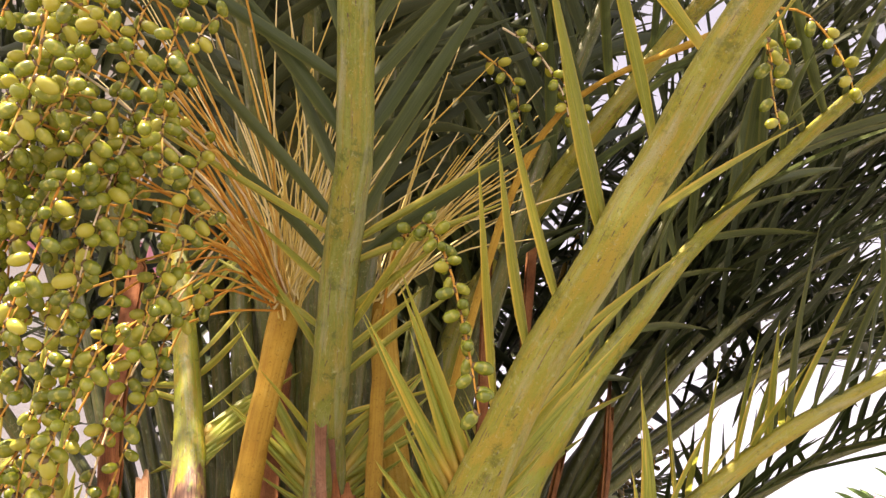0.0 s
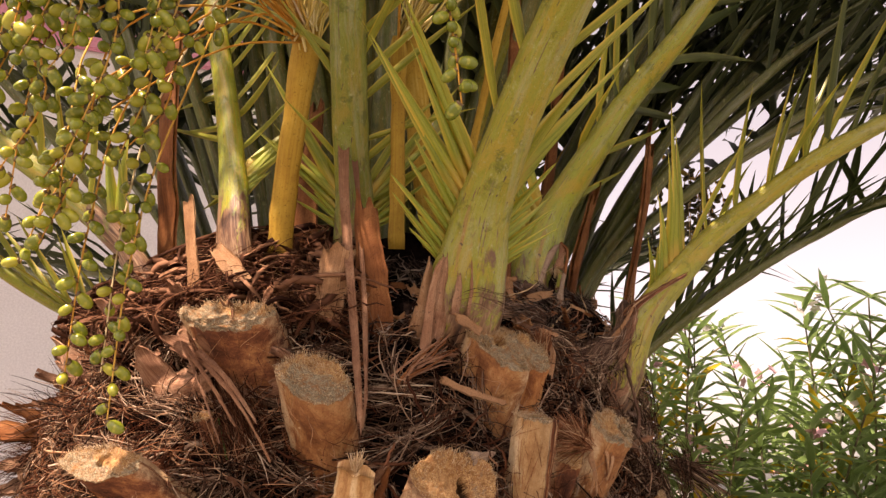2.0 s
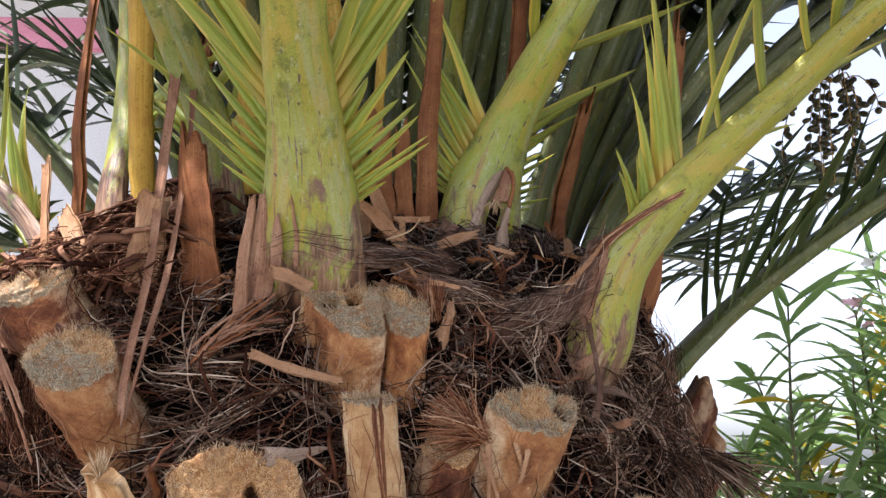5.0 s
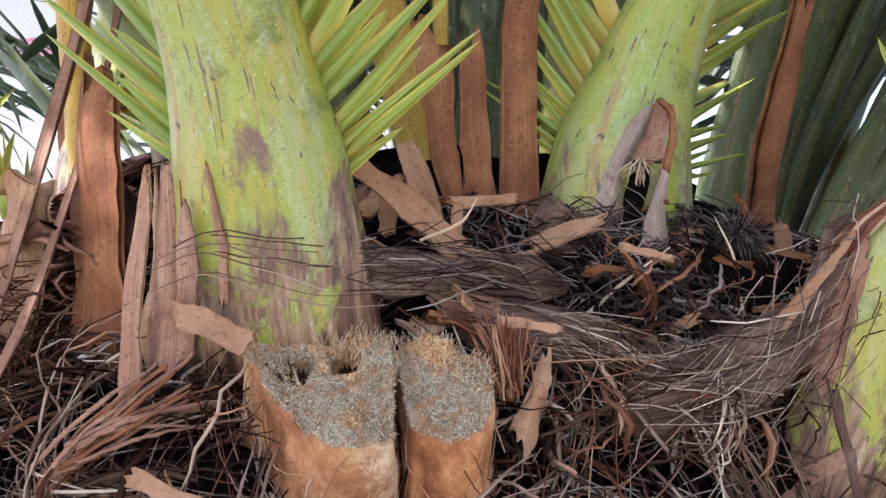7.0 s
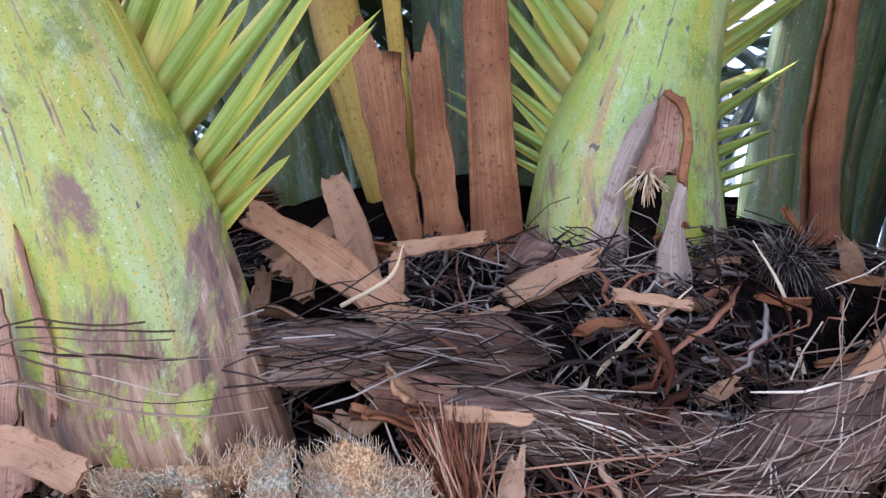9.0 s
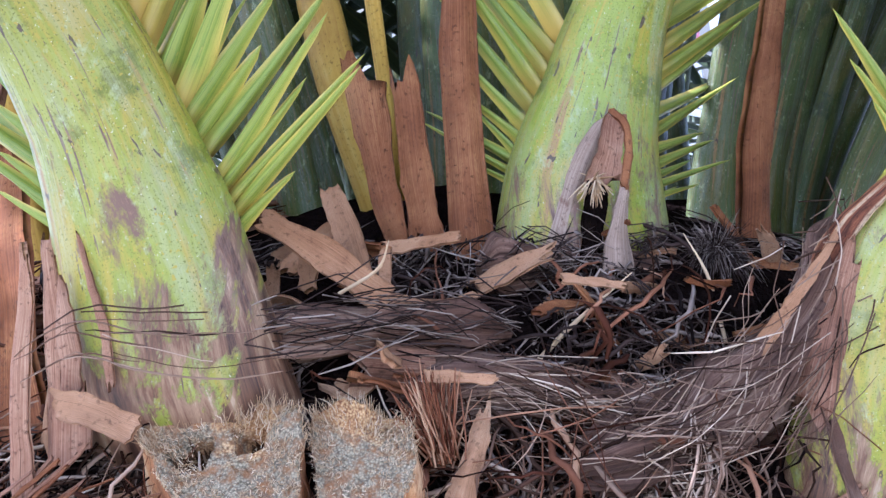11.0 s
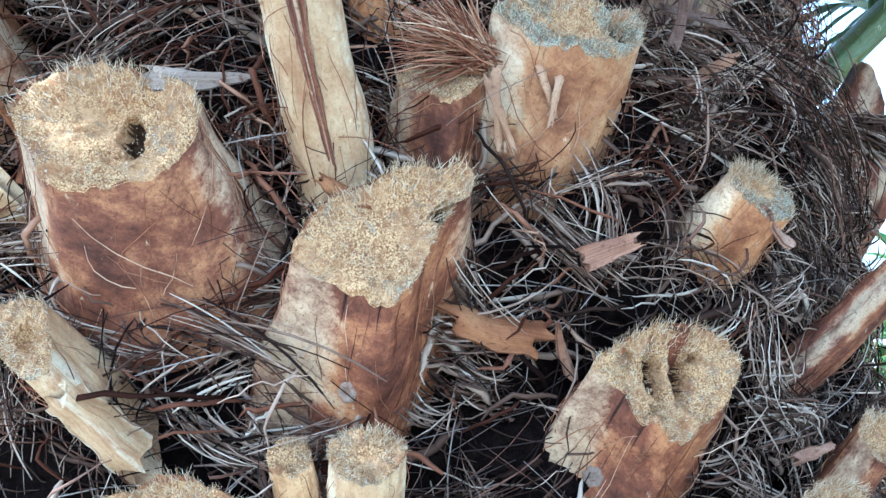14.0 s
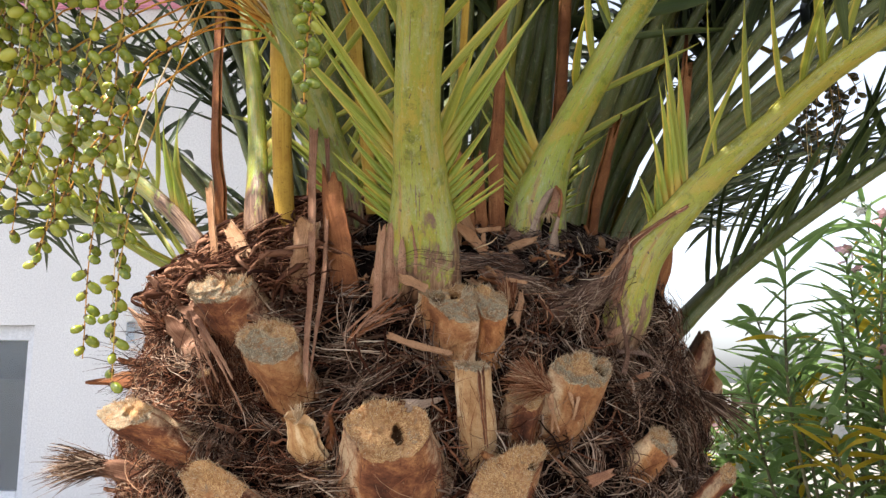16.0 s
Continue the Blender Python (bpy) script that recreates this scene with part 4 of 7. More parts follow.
stump((0.124, 1.086, 1.661), -48, 32, [(-2.0, -0.4), (-1.6, -2.6), (0.1, -3.0), (1.9, -2.5), (2.5, 0.0), (2.0, 1.9), (-0.5, 2.9), (-2.6, 2.4)], (0, -8, -4),
      "splintered greyed half of a wide leaf stump", 11, M_TAN, (), 0.1, 0.8)
stump((0.131, 1.016, 1.572), -50, 72, [(-2.5, -0.4), (-1.6, -1.6), (0.3, -1.9), (2.0, -1.5), (2.6, 0.0), (1.9, 1.6), (-0.2, 1.9), (-2.0, 1.4)], (1.5, -10, -5),
      "narrow pale yellow leaf stump with greyed cut, split down the front", 12, M_PALEBARK, (), 0.2, 0.7)
stump((0.013, 0.917, 1.37), -60, 20, [(-1.2, -1.1), (1.0, -2.7), (2.5, -1.9), (1.6, 0.5), (0.7, 2.4), (-1.4, 2.0), (-2.9, 1.0)], (2, -5, -4.5),
      "small splintered pale leaf stump", 13, M_PALEBARK, ((0.2, 0.0, 0.8, 0.8),), 0.1, 0.6)
stump((0.122, 1.022, 1.3), -50, 30, [(-0.9, -1.1), (0.5, -1.2), (1.5, -0.2), (0.9, 1.1), (-0.5, 1.2), (-1.5, 0.2)], (0.3, -5, -3),
      "narrow split pale leaf stump", 14, M_PALEBARK, (), 0.0, 0.4)
stump((0.167, 1.04, 1.303), -50, 30, [(-1.9, -0.7), (-0.6, -1.8), (1.3, -1.3), (2.4, 0.3), (1.6, 1.3), (-0.6, 1.6), (-2.3, 0.6)], (-0.3, -5, -3),
      "narrow split pale leaf stump with frayed top", 15, M_PALEBARK, (), 0.0, 1.0)
stump((-0.345, 0.862, 1.505), -80, 38, [(-1.5, -2.6), (2.0, -2.2), (4.5, -1.4), (4.7, 1.0), (1.4, 2.2), (-3.2, 1.8), (-4.6, -0.2)], (4, -5, -7),
      "brown leaf stump with a weathered grey cut", 16, M_BARK, ((0.5, 0.3, 0.9, 0.8),), 0.1)
stump((0.375, 1.396, 1.415), -20, 20, [(-2.6, -1.3), (0.6, -1.7), (2.4, 0.4), (1.2, 1.6), (-1.9, 1.1)], (-3, -7, -6),
      "small brown leaf stump leaning outward", 17, M_BARK, (), 0.1, 0.4)
stump((0.352, 1.262, 1.26), -20, 14, [(-1.7, -1.8), (3.0, -1.2), (4.4, 1.2), (0.5, 1.8), (-3.6, 0.6)], (-2, -8, -6),
      "brown sawn leaf stump with straw fringe", 18, M_BARK, (), 0.2)
rs = np.random.default_rng(5)
for i, (x, y, z, az, el, w, h, foot, bk, lb) in enumerate((
        (0.17, 1.105, 1.53, -50, 35, 6.0, 4.0, (-1, -9, -4), M_BARK, "rotten broken leaf stump furred with red fibre"),
        (0.36, 1.372, 1.29, -15, 20, 5.0, 4.0, (-1, -9, -6), M_BARK, "small brown sawn leaf stump"),
        (-0.43, 0.915, 1.3, -100, 20, 6.0, 5.0, (5, -9, -9), M_PALEBARK, "tan sawn leaf stump leaning outward"),
        (-0.47, 0.955, 1.2, -105, 20, 6.0, 5.0, (4, -9, -8), M_BARK, "weathered leaf stump low on the trunk"),
        (-0.2, 0.88, 1.21, -85, 12, 8.5, 6.5, (3, -9, -9), M_BARK, "sawn leaf stump with a sunlit cut"),
        (-0.097, 0.9, 1.215, -75, 15, 5.0, 4.5, (2, -9, -8), M_TAN, "small tan leaf stump"),
        (-0.256, 0.925, 1.56, -90, 55, 2.4, 2.0, (3, -6, -4), M_BARK, "thin frayed leaf stump"),
        (0.225, 1.09, 1.215, -42, 15, 8.0, 6.5, (-1, -12, -6), M_BARK, "sawn leaf stump with straw fringe"))):
    stump((x, y, z), az, el, rough_outline(w, h, rs), foot, lb, 30 + i, bk, (), 0.2, 0.6)
# further stumps lower down and round the back
for i in range(70):
    zt = 0.3 + 0.85 * RNG.random() if i < 44 else 1.2 + 0.45 * RNG.random()
    aa = radians(-180 + 360 * ((i * 0.381966) % 1.0)) if i < 44 else radians(RNG.uniform(20, 215))
    rt = float(body_radius(zt)) + 0.06 + 0.03 * RNG.random()
    w = RNG.uniform(7, 11)
    stump((AXIS.x + rt * math.cos(aa), AXIS.y + rt * math.sin(aa), zt), math.degrees(aa), RNG.uniform(5, 30), rough_outline(w, w * 0.75, RNG), (RNG.uniform(-2, 2), -13, -7), "brown sawn leaf stump on the trunk", 100 + i, M_BARK, (), 0.25, 0.05, m=32, k=8)


# ---------------------------------------------------------------- fibre on the trunk
def clear_of_faces(q, rng, keep=0.1):
    """Which of the strands q (n, k, 3) leave the sawn faces free."""
    bad = np.zeros(len(q), bool)
    for x, y, z, r in FACES:
        bad |= (np.linalg.norm(q - np.array([x, y, z]), axis=-1) < r * 0.72).any(1)
    return ~bad | (rng.random(len(q)) < keep)


def mat_of_fibre(n, seed, a0, a1, z0, z1, length, radius, lift, slope, k=6, wild=0.5):
    """Curves of loose fibres that lie round the trunk, criss-crossing and standing off it."""
    rng = np.random.default_rng(seed)
    a = np.radians(rng.uniform(a0, a1, n))
    z = rng.uniform(z0, z1, n)
    L = rng.uniform(*length, n)
    th = rng.normal(0, slope, n) + np.where(rng.random(n) < 0.5, 0.35, -0.35)
    sgn = np.where(rng.random(n) < 0.5, 1, -1)
    s = np.linspace(-0.5, 0.5, k)
    bend = rng.normal(0, wild, n)
    wig = rng.normal(0, 0.12 * wild, (n, k)).cumsum(1) * 0.5
    ang = th[:, None] + bend[:, None] * s[None] + wig
    ds = L[:, None] / (k - 1)
    dx = np.cumsum(np.cos(ang) * ds * sgn[:, None], 1)
    dz = np.cumsum(np.sin(ang) * ds, 1)
    zz = z[:, None] + dz - dz.mean(1, keepdims=True)
    aa = a[:, None] + (dx - dx.mean(1, keepdims=True)) / 0.48
    hump = rng.uniform(lift[0], lift[1], n)[:, None] * (1 - (2 * s[None]) ** 2 * rng.uniform(0.1, 1.2, n)[:, None]) + rng.normal(0, 0.0012, (n, k)).cumsum(1) * 0.6
    q = on_body(aa, np.clip(zz, 0.02, 1.93), hump)
    q[..., 2] = zz
    r = rng.uniform(*radius, n)[:, None] * np.interp(s, [-0.5, -0.3, 0.35, 0.5], [0.6, 1, 0.9, 0.3])[None]
    # the mat lies in clumps with dark gaps between them
    heap = np.array([noise.noise(Vector(p) * 17) + 0.6 * noise.noise(Vector(p) * 41) for p in q.mean(1)])
    free = clear_of_faces(q, rng) & ((heap > -0.12) | (rng.random(n) < 0.3))
    out = q - np.array([AXIS.x, AXIS.y, 0])
    out[..., 2] = 0
    q = q + unit(out) * (0.014 * np.clip(heap, -0.4, 0.7))[:, None, None]
    return q[free], r[free]


def fibres(name, mat, label, *sets):
    qs, fs, base = [], [], 0
    for st in sets:
        v, f = tubes(*st)
        qs.append(v)
        fs.append(f + base)
        base += len(v)
    return (fast_quads(name, np.vstack(qs), np.vstack(fs), mat, trunk, label))


def ribbons(q, width, rng):
    """Flat strips along the curves q (n, k, 3)."""
    n, k = q.shape[:2]
    t = unit(np.gradient(q, axis=1))
    out = q - np.array([AXIS.x, AXIS.y, 0])
    out[..., 2] = 0
    out = unit(unit(out) + rng.normal(0, 0.5, (n, 1, 3)))
    sd = unit(np.cross(t, out))
    up = np.cross(sd, t)
    w = width[:, None, None] * np.interp(np.linspace(0, 1, k), [0, 0.2, 0.8, 1], [0.5, 1, 0.9, 0.3])[None, :, None] * 0.5
    th = np.full_like(w, 0.0004)
    ring = np.stack([q + sd * w, q + up * th, q - sd * w, q - up * th], 2)
    i, j, s = np.meshgrid(np.arange(n), np.arange(k - 1), np.arange(4), indexing="ij")
    o = i * 4 * k + j * 4
    f = np.stack([o + s, o + (s + 1) % 4, o + 4 + (s + 1) % 4, o + 4 + s], -1).reshape(-1, 4)
    return ring.reshape(-1, 3), f


def ribbon_set(n, seed, a0, a1, z0, z1, length, width, lift, slope, wild):
    """Flat torn strips of leaf sheath lying on the trunk."""
    q, r = mat_of_fibre(n, seed, a0, a1, z0, z1, length, (1, 1), lift, slope, 8, wild)
    rng = np.random.default_rng(seed + 50)
    q = q + rng.normal(0, 0.0011, q.shape)
    return ribbons(q, rng.uniform(*width, len(q)), rng)


fibres("fibre_mat", M_FIBRE, "tangled brown fibres wrapped round the trunk",
       mat_of_fibre(1700, 1, -170, 45, 1.1, 1.69, (0.02, 0.07), (0.00025, 0.00055), (0.002, 0.034), 1.0, wild=0.6),
       mat_of_fibre(1300, 2, -150, 30, 1.1, 1.67, (0.04, 0.14), (0.0003, 0.0006), (0.003, 0.036), 0.9, 7, wild=0.55),
       mat_of_fibre(700, 3, -150, 30, 1.1, 1.67, (0.02, 0.07), (0.0004, 0.0009), (0.003, 0.036), 0.9, wild=0.4),
       mat_of_fibre(1400, 4, 45, 190, 1.0, 1.75, (0.06, 0.2), (0.0008, 0.0014), (0.005, 0.05), 0.5, 5),
       mat_of_fibre(1800, 8, -185, 70, 0.0, 1.1, (0.08, 0.25), (0.0008, 0.0016), (0.005, 0.05), 0.5, 5))
fibres("young_fibre_mat", M_FIBRE_RED, "reddish young fibres in the gaps of the trunk",
       mat_of_fibre(3600, 5, -175, -75, 1.35, 1.7, (0.02, 0.08), (0.0003, 0.0006), (0.0, 0.05), 1.0, wild=0.6),
       mat_of_fibre(900, 6, -75, 20, 1.45, 1.68, (0.03, 0.12), (0.0003, 0.0006), (0.002, 0.05), 1.0, wild=0.6))
# sunlight on this flank is put into these brighter reddish fibres
fibres("rusty_fibre_mat", M_BRUSH, "rust-coloured fibres, brightened for the sunlight on this flank",
       mat_of_fibre(1300, 55, -142, -82, 1.22, 1.6, (0.02, 0.08), (0.0003, 0.0007), (0.01, 0.05), 1.0, wild=0.6))
fibres("loose_fibre_mat", M_FIBRE_RED, "heap of loose reddish fibre in the crown",
       mat_of_fibre(2600, 51, -155, -78, 1.68, 1.86, (0.03, 0.12), (0.0003, 0.0007), (0.0, 0.085), 1.0, 7, wild=1.0))
fibres("old_fibre_mat", M_FIBRE_GREY, "greyed old fibres low in the crown",
       mat_of_fibre(2200, 7, -90, 30, 1.66, 1.8, (0.02, 0.08), (0.0003, 0.0006), (-0.005, 0.018), 0.9, wild=1.0),
       mat_of_fibre(1400, 9, -80, 30, 1.1, 1.62, (0.04, 0.16), (0.0003, 0.0006), (0.0, 0.034), 1.0, wild=0.6))
for nm, mt, lb, st in (("torn_sheath", M_THATCH, "torn flat brown strips of leaf sheath", ribbon_set(3900, 31, -165, 35, 1.1, 1.69, (0.03, 0.1), (0.0005, 0.0019), (0.003, 0.038), 1.0, 0.2)),
                       ("dark_sheath", M_FIBRE, "torn dark brown strips of leaf sheath", ribbon_set(1100, 35, -165, 35, 1.1, 1.7, (0.02, 0.09), (0.0008, 0.003), (0.0, 0.05), 1.0, 0.4)),
                       ("red_sheath", M_FIBRE_RED, "torn flat reddish strips of leaf sheath", ribbon_set(1500, 32, -170, -20, 1.3, 1.76, (0.02, 0.07), (0.0008, 0.0045), (0.0, 0.05), 1.0, 0.4)),
                       ("loose_sheath", M_STRIP_FLAT, "torn reddish-brown strips heaped in the crown", ribbon_set(900, 36, -155, -76, 1.68, 1.86, (0.03, 0.1), (0.002, 0.012), (0.0, 0.085), 1.0, 0.5)),
                       ("broad_sheath", M_THATCH, "broad torn tan strips of leaf sheath", ribbon_set(1500, 37, -165, 35, 1.1, 1.68, (0.025, 0.08), (0.002, 0.006), (0.002, 0.03), 1.0, 0.5)),
                       ("grey_sheath", M_FIBRE_GREY, "greyed flat strips of leaf sheath", ribbon_set(2200, 33, -85, 20, 1.64, 1.8, (0.012, 0.05), (0.0006, 0.003), (-0.002, 0.018), 1.2, 0.8))):
    fast_quads(nm, *st, mt, trunk, lb)


def straw_clumps(n, each, seed):
    """Small sheaves of nearly parallel straws that lie on the trunk."""
    rng = np.random.default_rng(seed)
    qs = []
    k = 6
    s = np.linspace(-0.5, 0.5, k)
    for i in range(n):
        a0, z0 = np.radians(rng.uniform(-155, 18)), rng.uniform(1.12, 1.66)
        th, L0, lift = rng.normal(-0.2, 0.9), rng.uniform(0.03, 0.1), rng.uniform(0.008, 0.036)
        bend, m = rng.normal(0, 0.3), int(each * rng.uniform(0.5, 1.5))
        ang = th + rng.normal(0, 0.16, (m, 1)) + bend * s[None]
        L = L0 * rng.uniform(0.5, 1.2, (m, 1))
        off = rng.normal(0, 0.007, (m, 1))
        sh = rng.normal(0, 0.2, (m, 1))
        dx = np.cos(ang) * L * (s[None] + sh) - np.sin(th) * off
        dz = np.sin(ang) * L * (s[None] + sh) + np.cos(th) * off
        qs.append(on_body(a0 + dx / 0.5, z0 + dz, lift + rng.uniform(-0.012, 0.012, (m, 1)) - 0.02 * (2 * s[None]) ** 2 * rng.uniform(0, 1, (m, 1))))
    q = np.concatenate(qs)
    q = q[clear_of_faces(q, rng)]
    return ribbons(q, rng.uniform(0.0005, 0.0021, len(q)), rng)


fast_quads("straw_sheaf", *straw_clumps(380, 26, 61), M_THATCH, trunk, "sheaves of dry tan straw on the trunk")


def tuft(name, root, way, n, length, spread, mat, label, seed, radius=(0.0004, 0.0009), flat=1.0, droop=0.3):
    """A brush of fibres that fans out from one place."""
    rng = np.random.default_rng(seed)
    root, way = np.array(root), unit(way)
    k = 6
    s = np.linspace(0, 1, k)
    d = unit(way + rng.normal(0, spread, (n, 3)) * np.array([1, 1, flat]))
    L = rng.uniform(0.5, 1.1, n) * length
    q = root + rng.normal(0, length * 0.08, (n, 1, 3)) + d[:, None] * (L[:, None] * s[None])[..., None]
    q += np.array([0, 0, -1.0]) * (droop * rng.uniform(0, 1, n)[:, None] * L[:, None] * s[None] ** 2)[..., None]
    q += rng.normal(0, length * 0.02, (n, k, 3)).cumsum(1) * 0.6
    r = rng.uniform(*radius, n)[:, None] * np.interp(s, [0, 0.7, 1], [1, 0.8, 0.25])[None]
    v, f = tubes(q, r)
    return (fast_quads(name, v, f, mat, trunk, label))


def sheath(pts, width, n, mat, label, seed, radius=(0.0002, 0.00045), loft=0.35):
    """A leathery, furrowed roll of leaf sheath that follows pts, with torn ribbons and fibres along it."""
    rng = np.random.default_rng(seed)
    k = 14
    c = spline(pts, k)
    out = unit(c - np.array([AXIS.x, AXIS.y, 0]) * [1, 1, 0] - np.array([0, 0, 1]) * c[:, 2:3])
    t, s, a = frames(c, out)
    if loft > 0:
        c2 = spline(pts, 40)
        o2 = unit(c2 - np.array([AXIS.x, AXIS.y, 0]) * [1, 1, 0] - np.array([0, 0, 1]) * c2[:, 2:3])
        t2, s2, a2 = frames(c2, o2)
        m = 40
        ang = np.linspace(0, 2 * np.pi, m, endpoint=False)
        q = np.linspace(0, 1, 40)
        hw = width * 0.62 * (0.75 + 0.5 * np.array([noise.noise(Vector((x * 4, seed, 0))) for x in q])) * np.interp(q, [0, 0.12, 0.85, 1], [0.35, 1, 0.9, 0.3])
        v, f, uv = lofted(c2 + a2 * (0.004 * np.sin(q * 9 + seed))[:, None], s2, a2, hw, hw * (0.5 + 0.5 * loft), np.stack([np.cos(ang), np.sin(ang)], -1), 0.0, seed)
        v = v.reshape(40, m, 3)
        for i in range(40):
            for j in range(m):
                fold = noise.noise(Vector((math.cos(ang[j]) * 3 + seed, math.sin(ang[j]) * 3, q[i] * 2.2)))
                fine = noise.noise(Vector((math.cos(ang[j]) * 9, math.sin(ang[j]) * 9 + seed, q[i] * 3)))
                v[i, j] += unit(v[i, j] - c2[i]) * hw[i] * (0.7 * fold + 0.5 * fine)
        link_mesh("sheath_roll", v.reshape(-1, 3), f, M_STRIP if mat is M_FIBRE_RED else M_SHEATH, trunk, uv, label)
    n = int(n * (0.4 if loft > 0 else 0.8))
    u = rng.normal(0, 0.34, n)
    h = rng.uniform(-0.1, 1, n) * loft * np.exp(-(u * 1.5) ** 2) + 0.15
    seg = (0.06, 0.3) if loft > 0 else (0.35, 0.85)
    cut0 = rng.uniform(0, 1 - seg[0], n)
    cut1 = np.minimum(1.0, cut0 + rng.uniform(*seg, n))
    drift = rng.normal(0, 0.16 if loft > 0 else 0.06, (n, k)).cumsum(1) * 0.6 + rng.normal(0, 2.4 if loft > 0 else 0.7, n)[:, None] * (np.linspace(0, 1, k)[None] - (cut0 + cut1)[:, None] / 2)
    puff = np.abs(rng.normal(0, 0.3, n))[:, None] * np.sin(np.linspace(0, np.pi, k))[None]
    q = c[None] + s[None] * ((u[:, None] + drift) * width)[..., None] + a[None] * ((h[:, None] + puff + rng.normal(0, 0.05, (n, k))) * width)[..., None]
    grid = cut0[:, None] + (cut1 - cut0)[:, None] * np.linspace(0, 1, k)[None]
    ix = grid * (k - 1)
    lo = np.clip(ix.astype(int), 0, k - 2)
    fr = (ix - lo)[..., None]
    rows = np.arange(n)[:, None]
    q = q[rows, lo] * (1 - fr) + q[rows, lo + 1] * fr
    nf = n // 2
    r = rng.uniform(*radius, nf)[:, None] * np.ones((1, k))
    v, f = tubes(q[:nf], r)
    v2, f2 = ribbons(q[nf:], rng.uniform(0.0004, 0.0012, n - nf), rng)
    return (fast_quads("fibre_sheath", np.vstack([v, v2]), np.vstack([f, f2 + len(v)]), mat, trunk, label))


sheath([(0.028, 1.045, 1.705), (0.054, 1.05, 1.714), (0.087, 1.094, 1.722), (0.115, 1.14, 1.726), (0.133, 1.175, 1.722)], 0.024, 520, M_FIBRE_GREY, "dark rope of matted leaf-sheath fibre", 11, loft=0.8)
sheath([(0.1, 1.12, 1.69), (0.14, 1.16, 1.692), (0.17, 1.2, 1.68), (0.2, 1.24, 1.68), (0.235, 1.285, 1.7)], 0.026, 460, M_THATCH, "brown rope of matted leaf-sheath fibre", 12)
sheath([(0.097, 1.19, 1.762), (0.12, 1.217, 1.765), (0.14, 1.25, 1.764), (0.165, 1.295, 1.757)], 0.026, 420, M_FIBRE_GREY, "greyish netted leaf-sheath fibre", 13)
sheath([(0.16, 1.18, 1.65), (0.2, 1.222, 1.665), (0.228, 1.255, 1.695), (0.248, 1.285, 1.735), (0.258, 1.31, 1.775)], 0.036, 560, M_THATCH, "brown fibre sheath at the foot of a leaf stalk", 14)
sheath([(-0.27, 0.97, 1.64), (-0.22, 0.945, 1.57), (-0.19, 0.935, 1.5)], 0.04, 260, M_FIBRE_RED, "reddish fibre hanging below a stump", 18, loft=0)
sheath([(0.25, 1.21, 1.56), (0.3, 1.28, 1.545), (0.325, 1.36, 1.5), (0.325, 1.42, 1.43)], 0.05, 60, M_FIBRE, "brown fibre thatch hanging over a stump", 20, loft=0)
sheath([(0.118, 1.075, 1.714), (0.095, 1.036, 1.708), (0.077, 1.01, 1.712), (0.058, 0.99, 1.718), (0.036, 0.97, 1.708)], 0.024, 16, M_THATCH, "loose tan fibres lying across the stalk's foot", 21, loft=0)
tuft("fibre_tuft", (-0.3, 0.95, 1.5), (0.5, -0.5, -0.25), 80, 0.1, 0.9, M_FIBRE_RED, "loose reddish fibre thatch over a stump", 19)
tuft("fibre_tuft", (-0.36, 0.98, 1.53), (0.1, -0.7, 0.2), 80, 0.09, 0.9, M_FIBRE_RED, "loose reddish fibre thatch over a stump", 29)
tuft("fibre_tuft", (-0.22, 0.93, 1.5), (0.7, -0.4, -0.2), 60, 0.08, 0.9, M_FIBRE, "loose brown fibre thatch over a stump", 17)
tuft("fibre_tuft", (0.19, 1.12, 1.545), (-0.5, -0.35, 0.4), 420, 0.062, 0.34, M_BRUSH, "rust-red brush of fibre", 22, (0.0003, 0.0008))
tuft("fibre_tuft", (0.33, 1.42, 1.53), (0.85, -0.1, -0.35), 90, 0.085, 0.25, M_THATCH, "pale frayed brush of fibre", 23, (0.0006, 0.0016))
tuft("fibre_tuft", (0.136, 1.122, 1.662), (-0.1, -0.2, 1), 240, 0.036, 0.22, M_BRUSH, "rust-red brush of fibre", 24, droop=0)
tuft("fibre_tuft", (-0.45, 1.03, 1.57), (-0.8, -0.4, 0.1), 50, 0.13, 0.4, M_FIBRE, "brown fibres sticking out from the trunk", 25)
tuft("fibre_tuft", (-0.42, 1.0, 1.63), (-0.7, -0.4, 0.5), 60, 0.08, 0.7, M_FIBRE_RED, "reddish fibres sticking out from the trunk", 26)
tuft("fibre_tuft", (-0.42, 0.97, 1.3), (-0.8, -0.6, 0.1), 200, 0.09, 0.25, M_THATCH, "pale frayed fibre end", 27, (0.0006, 0.0014))
tuft("fibre_tuft", (-0.47, 1.03, 1.2), (-0.8, -0.6, 0.1), 200, 0.09, 0.25, M_THATCH, "pale frayed fibre end", 28, (0.0006, 0.0014))


# ---------------------------------------------------------------- live fronds
def fan(d, n, ln, sides=(1, -1), step_=0.0046, wd=0.02, low=66, high=46, trimmed=0.5):
    """The crowded, pleated lowest leaflets of a stalk: tight, short and trimmed at the bottom, broader and longer upward."""
    out = []
    for i in range(n):
        q = i / (n - 1)
        short = i < trimmed * n
        out.append((d, ln * (0.24 + 0.11 * (i % 3) + 0.1 * q) if short else ln * (0.55 + 0.5 * q), wd * (0.36 + 0.64 * q), low + (high - low) * q, 10 + 24 * q, "cut" if short else "pleat", sides))
        d += step_ * (1 + 2.6 * q)
    return out


